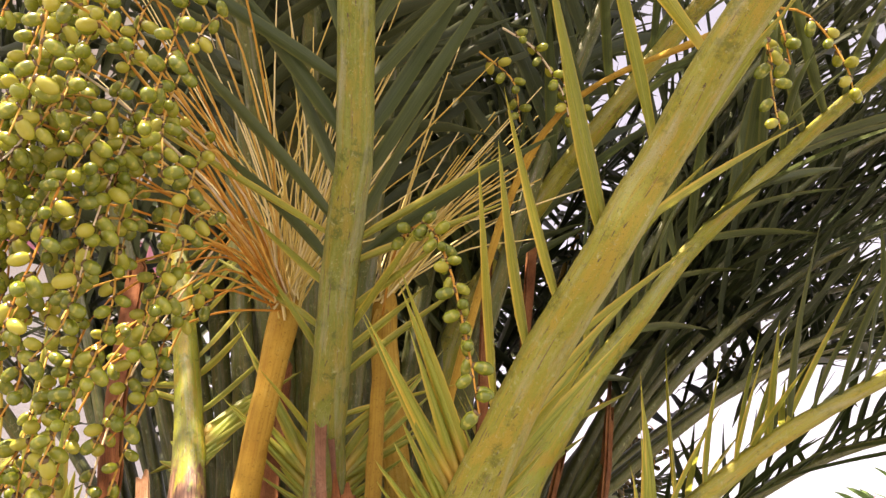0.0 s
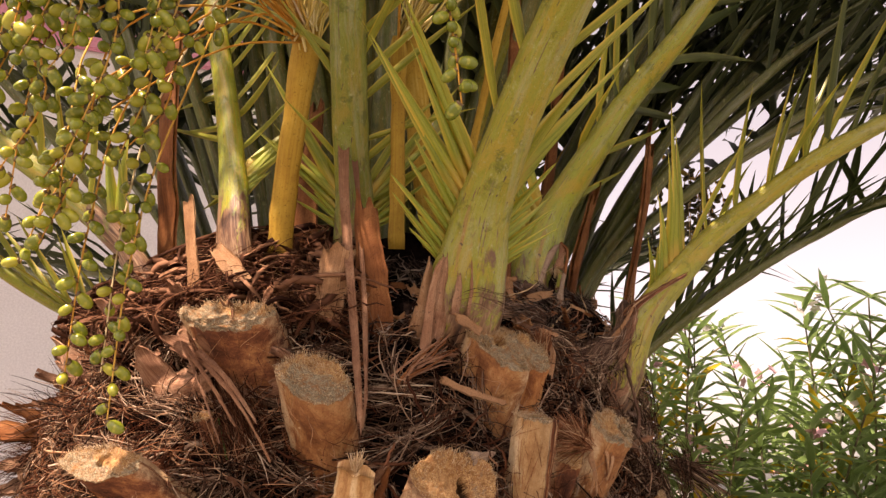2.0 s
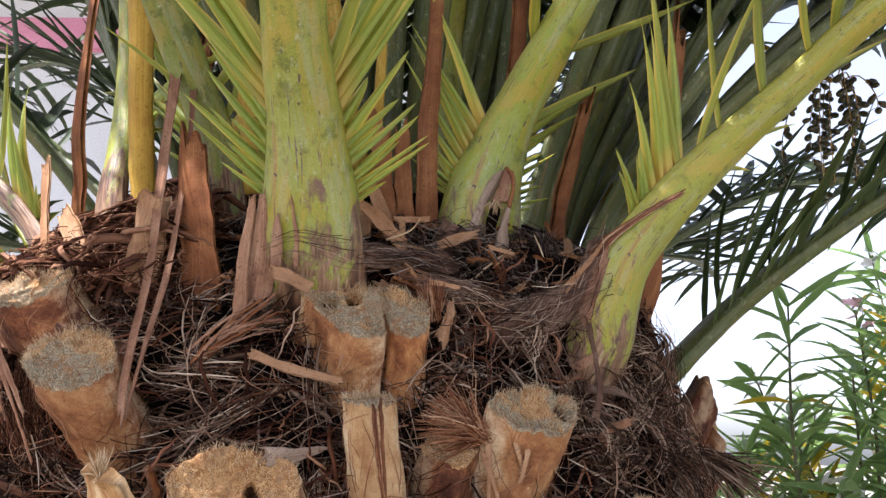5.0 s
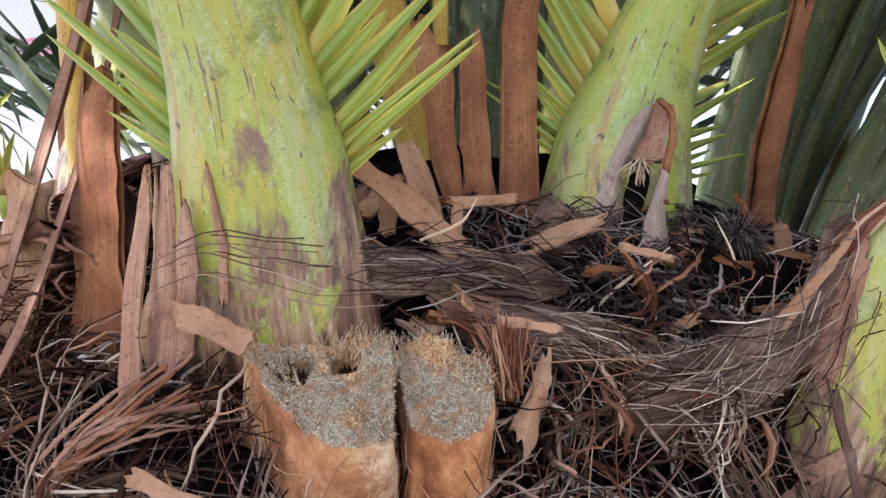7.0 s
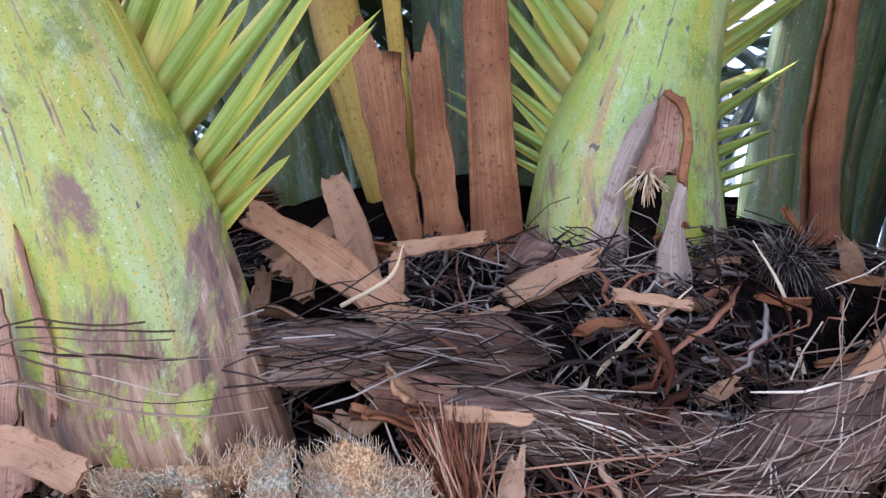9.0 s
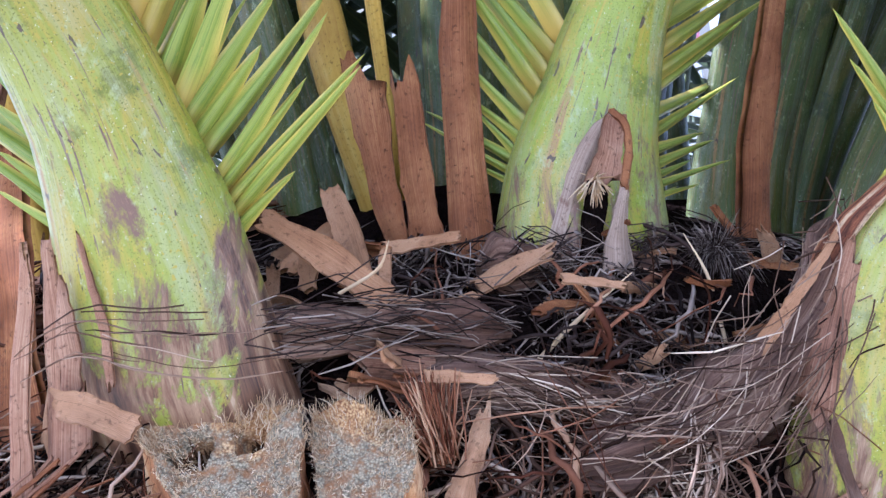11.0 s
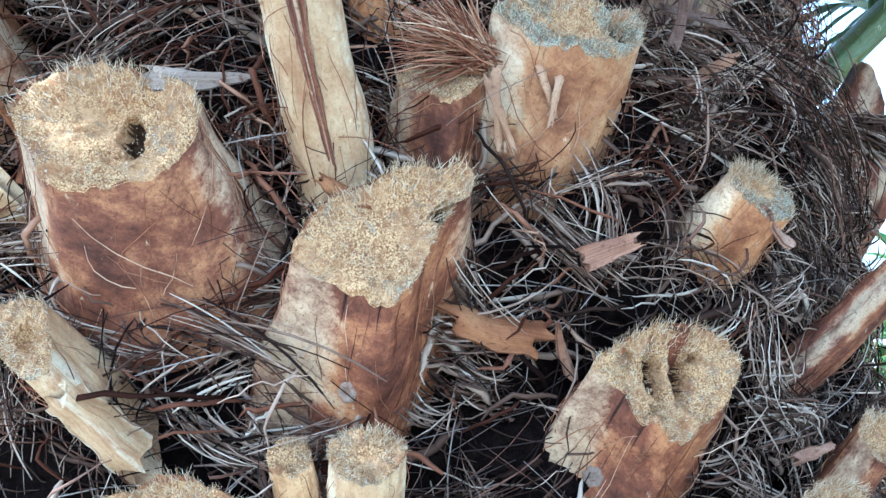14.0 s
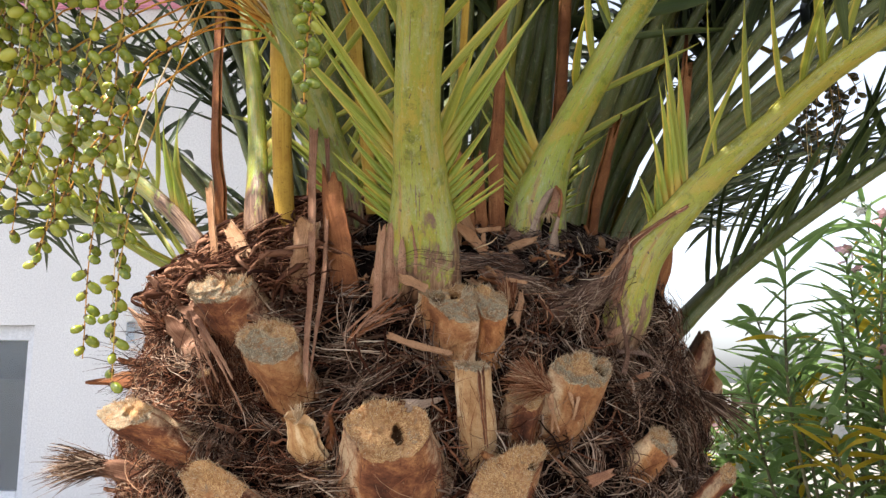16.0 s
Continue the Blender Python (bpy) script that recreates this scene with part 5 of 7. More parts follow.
frond(palm, [(-0.008, 1.098, 1.642), (0.03, 1.049, 1.707), (0.049, 1.022, 1.766), (0.07, 0.981, 1.83), (0.101, 0.921, 1.884), (0.134, 0.869, 1.937), (0.164, 0.823, 1.979), (0.196, 0.768, 2.015), (0.227, 0.715, 2.052), (0.261, 0.68, 2.101), (0.35, 0.5, 2.19), (0.55, 0.28, 2.32), (0.85, 0.0, 2.42), (1.2, -0.3, 2.42)],
             [(0, 0.132), (0.06, 0.126), (0.13, 0.108), (0.22, 0.077), (0.32, 0.06), (0.6, 0.052), (1.0, 0.042), (2.0, 0.025)], M_RACHIS_Y,
             fan(0.16, 14, 0.26, low=56, high=40, trimmed=0.66) + stations(0.29, 0.62, 0.08, (0.24, 0.34), 0.013, 42, 25, "spine") + stations(0.42, 1.9, 0.1, (0.28, 0.42), 0.014, 50, 50, "spine"),
             "thick yellow-green leaf stalk with stiff spiny leaflets", seed=1, rows=80)
second = frond(palm, [(0.1, 1.282, 1.64), (0.104, 1.277, 1.72), (0.108, 1.274, 1.785), (0.115, 1.276, 1.84), (0.13, 1.28, 1.89), (0.154, 1.279, 1.94), (0.21, 1.275, 2.025), (0.266, 1.273, 2.108), (0.344, 1.256, 2.2), (0.422, 1.248, 2.301), (0.503, 1.189, 2.368), (0.584, 1.135, 2.434), (0.78, 0.93, 2.54), (1.05, 0.7, 2.65)],
               [(0, 0.11), (0.14, 0.115), (0.19, 0.106), (0.25, 0.08), (0.31, 0.064), (0.45, 0.055), (0.7, 0.042), (1.6, 0.022)], M_RACHIS_S,
               fan(0.187, 11, 0.2, wd=0.014) + stations(0.3, 0.5, 0.05, (0.2, 0.3), 0.014, 45, 15, "spine") + stations(0.5, 1.6, 0.042, (0.34, 0.46), 0.019, 52, 15, "blade"),
               "green leaf stalk with a scarred brown foot", seed=2, rows=70)
third = frond(palm, [(0.209, 1.335, 1.575), (0.237, 1.318, 1.645), (0.27, 1.315, 1.741), (0.331, 1.33, 1.822), (0.395, 1.361, 1.895), (0.468, 1.363, 1.953), (0.543, 1.346, 2.006), (0.678, 1.332, 2.08), (0.95, 1.23, 2.2), (1.4, 1.1, 2.36)],
              [(0, 0.1), (0.1, 0.098), (0.2, 0.076), (0.38, 0.058), (0.7, 0.042), (1.6, 0.022)], M_RACHIS_T,
              fan(0.235, 9, 0.2) + stations(0.31, 0.62, 0.034, (0.24, 0.34), 0.013, 52, 35, "spine") + stations(0.62, 1.6, 0.05, (0.36, 0.46), 0.017, 55, 40, "blade"),
              "yellow-green leaf stalk with a dark brown streak at its foot", seed=3, rows=64)
frond(palm, [(0.157, 1.756, 1.609), (0.219, 1.822, 1.698), (0.329, 1.861, 1.807), (0.509, 1.918, 1.944), (0.711, 1.992, 2.073), (0.966, 2.001, 2.188), (1.5, 2.1, 2.32)],
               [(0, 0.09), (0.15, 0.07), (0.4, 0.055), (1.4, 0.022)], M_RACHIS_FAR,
               stations(0.2, 1.5, 0.036, (0.28, 0.45), 0.017, 48, 45, "blade"),
               "dull green leaf stalk behind the trunk", seed=4, rows=50)
frond(palm, [(-0.135, 1.127, 1.683), (-0.13, 1.093, 1.793), (-0.123, 1.058, 1.876), (-0.118, 1.011, 1.934), (-0.108, 0.958, 1.985), (-0.099, 0.908, 2.039), (-0.088, 0.857, 2.093), (-0.074, 0.799, 2.139), (-0.063, 0.752, 2.186), (-0.05, 0.6, 2.33), (-0.02, 0.32, 2.5), (0.02, -0.1, 2.65)],
              [(0, 0.07), (0.1, 0.062), (0.25, 0.05), (0.8, 0.042), (1.7, 0.022)], M_RACHIS_G,
              fan(0.16, 7, 0.22) + stations(0.2, 0.55, 0.03, (0.16, 0.28), 0.01, 60, 22, "spine") + stations(0.5, 1.7, 0.055, (0.3, 0.42), 0.017, 52, 45, "blade"),
              "upright green leaf stalk with papery brown foot", seed=5, rows=56)
frond(palm, [(-0.4, 1.162, 1.623), (-0.43, 1.13, 1.723), (-0.48, 1.104, 1.813), (-0.56, 1.086, 1.886), (-0.681, 1.061, 1.974), (-0.874, 1.025, 2.085), (-1.2, 1.0, 2.2)],
              [(0, 0.1), (0.12, 0.085), (0.22, 0.05), (1.2, 0.022)], M_RACHIS_P,
              fan(0.22, 7, 0.17) + stations(0.32, 1.1, 0.05, (0.24, 0.4), 0.014, 45, 45, "spine"),
              "leaf stalk with a dark purplish-brown foot", seed=6, rows=44)
frond(palm, [(-0.286, 1.084, 1.703), (-0.306, 1.083, 1.823), (-0.325, 1.103, 1.924), (-0.368, 1.128, 2.103), (-0.438, 1.142, 2.35), (-0.53, 1.081, 2.6), (-0.75, 1.1, 3.0)],
                [(0, 0.075), (0.12, 0.062), (0.3, 0.048), (1.4, 0.022)], M_RACHIS,
                fan(0.2, 6, 0.16) + stations(0.22, 0.6, 0.03, (0.18, 0.3), 0.01, 60, 22, "spine") + stations(0.5, 1.4, 0.05, (0.3, 0.4), 0.016, 48, 20, "blade"),
                "green leaf stalk with greyed papery foot", seed=7, rows=44)
frond(palm, [(-0.519, 1.484, 1.625), (-0.597, 1.431, 1.704), (-0.785, 1.309, 1.809), (-0.971, 1.196, 1.935), (-1.25, 1.05, 2.1)],
               [(0, 0.08), (0.15, 0.05), (1.0, 0.02)], M_RACHIS,
               stations(0.1, 0.95, 0.035, (0.16, 0.34), 0.014, 42, 45, "spine"),
               "bright green leaf stalk beyond the trunk", seed=8, rows=36)
frond(palm, [(-0.016, 1.397, 1.754), (-0.007, 1.385, 1.954), (0.023, 1.349, 2.185), (0.155, 1.225, 2.362), (0.292, 1.067, 2.474), (0.5, 0.8, 2.6), (0.8, 0.4, 2.7)],
                    [(0, 0.075), (0.2, 0.06), (0.6, 0.048), (1.5, 0.025)], M_RACHIS_Y,
                    stations(0.45, 1.5, 0.05, (0.3, 0.42), 0.017, 50, 40, "blade"),
                    "yellow-green inner leaf stalk", seed=9, rows=48)


def crown_frond(az, r0, z0, rise, reach, seed, label, lean=0.0, bare=0.6):
    """A grown frond of the crown that arches outward; az in degrees about the trunk."""
    a = radians(az)
    o = np.array([math.cos(a), math.sin(a), 0])
    tw = np.array([-o[1], o[0], 0]) * lean
    p0 = np.array([AXIS.x, AXIS.y, z0]) + o * r0
    up = np.array([0, 0, 1.0])
    pts = [p0 - up * 0.1, p0 + o * 0.04 + up * 0.12]
    for q in (0.2, 0.4, 0.6, 0.8, 1.0):
        pts.append(p0 + o * reach * q + tw * q * q + up * (rise * (1.9 * q - 1.05 * q * q) + 0.1))
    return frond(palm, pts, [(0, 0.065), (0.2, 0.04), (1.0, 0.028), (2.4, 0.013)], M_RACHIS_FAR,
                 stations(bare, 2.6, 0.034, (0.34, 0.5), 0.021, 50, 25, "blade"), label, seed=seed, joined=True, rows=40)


ci = 0
for az in (14, 33, 52, 74, 96, 118, 141, 163, 187, 208):
    ci += 1
    crown_frond(az, 0.36, 1.72, RNG.uniform(1.15, 1.5) if az < 60 else RNG.uniform(0.6, 1.1), RNG.uniform(0.95, 1.2) if 30 < az < 100 else RNG.uniform(1.3, 1.65), 20 + ci, "arching grey-green outer frond of the crown", RNG.uniform(-0.3, 0.3))
for az in (-75, -42, 22, 48, 80, 110, 150, 190, 225, 255):
    ci += 1
    crown_frond(az, 0.24, 1.8, RNG.uniform(1.5, 1.9), RNG.uniform(1.2, 1.6), 20 + ci, "steep inner frond of the crown", RNG.uniform(-0.3, 0.3))
for az in (-110, -85, -60, -35, 0, 25, 60, 90, 120, 150, 180, 210, 240):
    ci += 1
    crown_frond(az, RNG.uniform(0.08, 0.24), 1.85, RNG.uniform(1.7, 2.2), RNG.uniform(0.4, 0.8), 20 + ci, "young upright frond of the crown", RNG.uniform(-0.2, 0.2), 0.45)
# the thick of the crown at the far right and far left
for az in (12, 19, 27, 36, 44, 158, 171, 180, 195, 203):
    ci += 1
    crown_frond(az, 0.3, 1.76, RNG.uniform(1.15, 1.8), RNG.uniform(1.2, 1.7), 20 + ci, "shaded frond in the thick of the crown", RNG.uniform(-0.35, 0.35))
for az in (-9, -3, 3, 9, 15, 21):
    ci += 1
    crown_frond(az, 0.3, 1.8, RNG.uniform(1.5, 1.9), RNG.uniform(1.2, 1.6), 20 + ci, "shaded frond high in the crown", RNG.uniform(-0.3, 0.3), 0.95)
for az, rs in ((4, 1.0), (10, 0.85), (15, 1.15), (20, 0.75), (25, 1.0), (30, 0.85), (37, 1.1), (7, 1.3), (22, 1.3)):
    ci += 1
    crown_frond(az, 0.34, 1.72, rs, RNG.uniform(1.4, 1.7), 20 + ci, "dark frond in the thick of the crown", RNG.uniform(-0.2, 0.2), 0.8)
# high fronds added, mostly above the view, to shade the trunk
for az, re in ((-80, 1.45), (-86, 1.6), (-91, 1.4), (-95, 1.65), (-99, 1.5), (-88, 1.2), (-83, 1.1), (-122, 0.95), (-132, 0.95)):
    ci += 1
    crown_frond(az, 0.2, 1.85, RNG.uniform(1.2, 1.5), re, 20 + ci, "high frond added above the view to shade the trunk", RNG.uniform(-0.1, 0.1), 0.7)
for az, re in ((-32, 1.0), (-20, 1.15), (-8, 1.0), (6, 0.9), (18, 1.0), (30, 0.8), (44, 0.9), (-48, 0.9)):
    ci += 1
    crown_frond(az, 0.16, 1.85, RNG.uniform(1.7, 2.1), re, 20 + ci, "steep shaded frond in the heart of the crown", RNG.uniform(-0.2, 0.2), 0.5)
# low drooping fronds at the far side
for az, rs in ((58, 0.55), (78, 0.4), (152, 0.35), (176, 0.3)):
    ci += 1
    crown_frond(az, 0.4, 1.66, rs, RNG.uniform(1.2, 1.4), 20 + ci, "low arching frond with dark drooping leaflets", RNG.uniform(-0.3, 0.3))


# ---------------------------------------------------------------- dry boots, strips and chips
def slab(name, pts, width, thick, mat, label, seed, parent=None, taper=(1, 1), curl=0.0, jag=0.12, category="", facing=None):
    """A split piece of leaf base: a bent board with torn ends. curl: how far its edges bend outward."""
    rng = np.random.default_rng(500 + seed)
    n, m = 16, 9
    c = spline(pts, n)
    out = c - np.array([AXIS.x, AXIS.y, 0])
    out[:, 2] = 0
    out = unit(out) + np.array([0, 0, 0.3])
    if facing is not None:
        out = np.tile(np.array(facing, float), (n, 1))
    t, s, a = frames(c, out)
    run = np.concatenate([[0], np.cumsum(np.linalg.norm(np.diff(c, axis=0), axis=1))])
    v, uv = [], []
    ease = np.array([0.2, 0.6, 0.2])
    e0, e1 = (np.convolve(rng.normal(0, jag, m + 2) * width * 1.2, ease, "valid") for _ in range(2))
    for layer in (1, -1):
        for i in range(n):
            q = i / (n - 1)
            w = width * (taper[0] + (taper[1] - taper[0]) * q) * (1 + 0.22 * noise.noise(Vector((q * 4, seed, 0.5))) + 0.1 * noise.noise(Vector((q * 11, seed, 1.5))))
            for j in range(m):
                x = j / (m - 1) * 2 - 1
                p = c[i] + s[i] * x * w / 2 + a[i] * (layer * thick / 2 * (1 - 0.5 * abs(x) ** 3) + curl * w * x * x)
                p = p + a[i] * (0.0015 * noise.noise(Vector(p * 70)) + 0.16 * width * noise.noise(Vector((q * 3 + seed, x * 0.8, seed)))) + s[i] * (abs(x) == 1) * 0.0012 * noise.noise(Vector(p * 160))
                if i == 0:
                    p = p - t[i] * e0[j]
                if i == n - 1:
                    p = p + t[i] * e1[j]
                v.append(p)
                uv.append((x * 0.5 + 0.5, run[i]))
    o = n * m
    f = [(i * m + j, i * m + j + 1, (i + 1) * m + j + 1, (i + 1) * m + j) for i in range(n - 1) for j in range(m - 1)]
    f += [(o + y[3], o + y[2], o + y[1], o + y[0]) for y in list(f)]
    edge = [i * m for i in range(n)], [i * m + m - 1 for i in range(n)][::-1], list(range(m))[::-1], [(n - 1) * m + j for j in range(m)]
    for run_ in edge:
        f += [(b, a_, a_ + o, b + o) for a_, b in zip(run_, run_[1:])]
    ob = link_mesh(name, v, f, mat, parent, uv, label)
    if category:
        tagged(ob, label, category, "loose wood chips in the crown" if name == "wood_chip" else "")
    return ob


for i, (pts, w, th, tp, cu, lb) in enumerate([
    ([(-0.43, 1.16, 1.703), (-0.45, 1.134, 1.854), (-0.459, 1.127, 1.954), (-0.478, 1.142, 2.252)], 0.06, 0.012, (1, 0.7), -0.15, "upright reddish-brown dry leaf boot"),
    ([(0.079, 1.208, 1.744), (0.077, 1.205, 1.9), (0.083, 1.203, 1.98), (0.096, 1.2, 2.307)], 0.03, 0.007, (0.9, 0.5), -0.3, "tall dull brown dry leaf boot"),
    ([(0.106, 1.343, 1.764), (0.145, 1.32, 2.056), (0.184, 1.285, 2.465)], 0.036, 0.008, (1, 0.6), -0.18, "tall dark brown dry leaf boot"),
    ([(-0.066, 1.002, 1.66), (-0.068, 0.996, 1.71), (-0.079, 0.99, 1.78), (-0.088, 0.99, 1.85)], 0.036, 0.01, (1.15, 0.8), -0.1, "tan dry leaf boot with a broken top"),
    ([(0.048, 1.176, 1.785), (0.043, 1.166, 1.83), (0.037, 1.157, 1.905)], 0.026, 0.005, (0.5, 1.0), -0.2, "short orange-brown split boot"),
    ([(0.058, 1.19, 1.785), (0.057, 1.182, 1.84), (0.057, 1.176, 1.9)], 0.02, 0.01, (1, 0.9), -0.1, "short orange-brown split boot"),
    ([(0.248, 1.504, 1.706), (0.278, 1.491, 1.856), (0.316, 1.49, 2.108)], 0.06, 0.012, (1, 0.5), -0.15, "dark dry leaf boot beside the leaf stalks"),
    ([(-0.207, 1.145, 1.723), (-0.217, 1.115, 1.853), (-0.207, 1.115, 2.054)], 0.05, 0.012, (1, 0.5), -0.15, "dry brown leaf boot"),
    ([(0.165, 1.385, 1.76), (0.18, 1.385, 1.865), (0.205, 1.39, 1.96)], 0.03, 0.012, (1, 0.6), -0.15, "dry brown leaf boot"),
]):
    slab("leaf_boot", pts, w, th, M_BOOT, lb, i, palm, tp, cu, 0.55)
slab("split_husk", [(-0.127, 0.966, 1.681), (-0.119, 0.962, 1.735), (-0.112, 0.958, 1.778)], 0.042, 0.006, M_CHIP, "cut open orange leaf husk", 30, palm, (0.9, 1), -0.35, 0.2)
slab("hanging_strip", [(-0.125, 0.999, 1.942), (-0.113, 0.983, 1.844), (-0.086, 0.952, 1.697), (-0.064, 0.918, 1.597), (-0.057, 0.91, 1.552)], 0.0135, 0.0015, M_STRIP, "long dry brown leaf strip hanging down", 31, palm, (1.1, 0.45), 0.35, 0.3)
slab("hanging_strip", [(-0.118, 1.014, 1.949), (-0.1, 1.001, 1.85), (-0.074, 0.964, 1.7), (-0.056, 0.923, 1.597), (-0.055, 0.912, 1.552)], 0.008, 0.0015, M_STRIP, "thin dry brown leaf strip hanging down", 32, palm, (1.1, 0.4), 0.3, 0.3)
slab("sawn_stake", [(-0.082, 0.969, 1.421), (-0.066, 0.924, 1.465), (-0.054, 0.892, 1.503)], 0.046, 0.018, M_PALEBARK, "pale sawn slat of leaf base standing up", 33, palm, (1.1, 0.9), -0.05, 0.12)
tuft("fibre_tuft", (-0.054, 0.892, 1.503), (0.1, -0.2, 1), 60, 0.022, 0.35, M_STRAW, "white frayed end of the slat", 34, droop=0)
slab("bark_roll", [(0.1, 1.106, 1.71), (0.136, 1.163, 1.704), (0.166, 1.208, 1.694), (0.186, 1.246, 1.688)], 0.022, 0.006, M_STRIP, "rough curled strip of brown bark", 35, palm, (1.0, 0.7), -0.4, 0.3)
slab("broken_branch", [(-0.36, 1.06, 1.38), (-0.43, 0.98, 1.405), (-0.455, 0.95, 1.413), (-0.485, 0.92, 1.418)], 0.034, 0.02, M_STRIP, "broken leaf base jutting out sideways", 36, palm, (1.2, 0.6), 0.0, 0.4)
tuft("fibre_tuft", (-0.47, 0.93, 1.42), (-0.5, -0.5, 0.1), 260, 0.085, 0.25, M_THATCH, "frayed end of a broken leaf base", 41, (0.0004, 0.0012))
slab("dark_strip", [(0.252, 1.25, 1.597), (0.27, 1.312, 1.596), (0.28, 1.357, 1.581), (0.288, 1.382, 1.55)], 0.012, 0.004, M_SHEATH, "dark curved strip of dry leaf", 37, palm, (0.6, 0.8), 0.2, 0.2)
slab("dry_leaf_flap", [(0.25, 1.262, 1.67), (0.26, 1.255, 1.625), (0.266, 1.248, 1.592), (0.262, 1.24, 1.565)], 0.008, 0.002, M_SHEATH, "papery dry leaf hanging down", 38, palm, (0.8, 1.2), 0.3, 0.4)

CHIPS = [
    ([(0.052, 1.124, 1.809), (0.066, 1.126, 1.778), (0.079, 1.126, 1.747)], 0.016, 0.004, (0.8, 1.0), "light tan split wood chip leaning in the crown"),
    ([(0.06, 1.105, 1.767), (0.063, 1.102, 1.746)], 0.01, 0.004, (1, 1), "short orange wood chip standing in the debris"),
    ([(0.062, 1.072, 1.782), (0.078, 1.1, 1.762), (0.092, 1.13, 1.738)], 0.017, 0.005, (0.8, 1.1), "long tan wood chip beside the leaf stalk"),
    ([(0.087, 1.134, 1.768), (0.089, 1.131, 1.738)], 0.007, 0.004, (1, 1), "narrow brown wood chip standing in the debris"),
    ([(0.12, 1.21, 1.742), (0.152, 1.238, 1.727), (0.186, 1.266, 1.71)], 0.009, 0.003, (1, 1), "straight reddish wood slat in the debris"),
    ([(0.036, 0.99, 1.688), (0.049, 1.002, 1.683), (0.062, 1.014, 1.675)], 0.014, 0.003, (0.9, 1), "flat orange wood chip lying beside a stump"),
    ([(0.1, 1.15, 1.735), (0.115, 1.172, 1.742)], 0.006, 0.002, (1, 0.8), "tan wood chip lying in the debris"),
    ([(0.03, 1.11, 1.765), (0.05, 1.13, 1.79)], 0.014, 0.004, (1, 0.8), "tan wood chip lying in the debris"),
    ([(0.066, 1.15, 1.775), (0.09, 1.185, 1.782)], 0.009, 0.003, (1, 0.7), "tan wood chip lying in the debris"),
    ([(0.02, 0.985, 1.612), (0.055, 1.005, 1.598), (0.092, 1.03, 1.588)], 0.008, 0.006, (1.2, 0.9), "pale stick lying across the fibre"),
    ([(-0.245, 1.0, 1.735), (-0.272, 1.005, 1.765), (-0.298, 1.01, 1.792)], 0.026, 0.007, (1, 0.8), "orange-brown broken leaf base leaning in the crown"),
    ([(-0.32, 1.01, 1.73), (-0.332, 1.012, 1.79), (-0.345, 1.013, 1.862)], 0.018, 0.005, (1, 0.9), "upright orange-brown splinter in the crown"),
    ([(0.225, 1.245, 1.70), (0.246, 1.258, 1.73), (0.265, 1.28, 1.765)], 0.008, 0.002, (1, 0.4), "tan papery sliver by the leaf stalk"),
    ([(0.13, 1.12, 1.695), (0.152, 1.143, 1.692)], 0.006, 0.002, (1, 0.7), "tan wood chip lying in the debris"),
    ([(0.17, 1.175, 1.74), (0.188, 1.198, 1.735)], 0.006, 0.002, (1, 0.7), "grey-brown wood chip lying in the debris"),
]
for i, (pts, w, th, tp, lb) in enumerate(CHIPS):
    pts = [tuple(np.array(p) + 0.005 * unit(np.array([p[0] - AXIS.x, p[1] - AXIS.y, 0.15]))) for p in pts]
    slab("wood_chip", pts, w, th, M_CHIP, lb, 60 + i, None, tp, 0.1, 0.2, "wood chip")


slab("grey_sliver", [(0.064, 0.962, 1.523), (0.073, 0.99, 1.524), (0.084, 1.022, 1.53)], 0.018, 0.002, M_GREYCHIP, "pale grey sliver of bark behind a stump", 95, palm, (1.2, 0.3), -0.2, 0.2)
slab("bark_flake", [(0.184, 1.095, 1.382), (0.2, 1.119, 1.373), (0.216, 1.142, 1.368)], 0.024, 0.004, M_BOOT, "dark red-brown flake of bark", 96, palm, (0.7, 1.0), -0.3, 0.3)
slab("peeled_bark", [(0.138, 1.116, 1.492), (0.158, 1.134, 1.518), (0.176, 1.146, 1.55)], 0.044, 0.006, M_TAN, "rotten tan bark peeling off a stump", 97, palm, (1.2, 0.7), -0.2, 0.4)
for i, (p, q) in enumerate((((0.214, 1.141, 1.552), (0.22, 1.157, 1.508)), ((0.227, 1.158, 1.548), (0.219, 1.152, 1.503)), ((0.193, 1.117, 1.56), (0.183, 1.114, 1.535)), ((0.196, 1.116, 1.53), (0.205, 1.132, 1.486)), ((0.2, 1.12, 1.535), (0.198, 1.126, 1.486)))):
    m = (np.array(p) + np.array(q)) / 2 + np.array([0.004, -0.006, 0.0])
    slab("peeled_strip", [p, m, q], 0.006, 0.0015, M_CHIP, "pale strip of bark peeling off" if i == 0 else "", 980 + i, palm, (1.2, 0.6), -0.2, 0.4)
slab("paper_curl", [(0.147, 1.14, 1.682), (0.151, 1.131, 1.667), (0.15, 1.123, 1.65), (0.147, 1.12, 1.637)], 0.013, 0.001, M_CHIP, "papery pinkish curl of bark beside a stump", 99, palm, (0.5, 1.1), -0.35, 0.5)


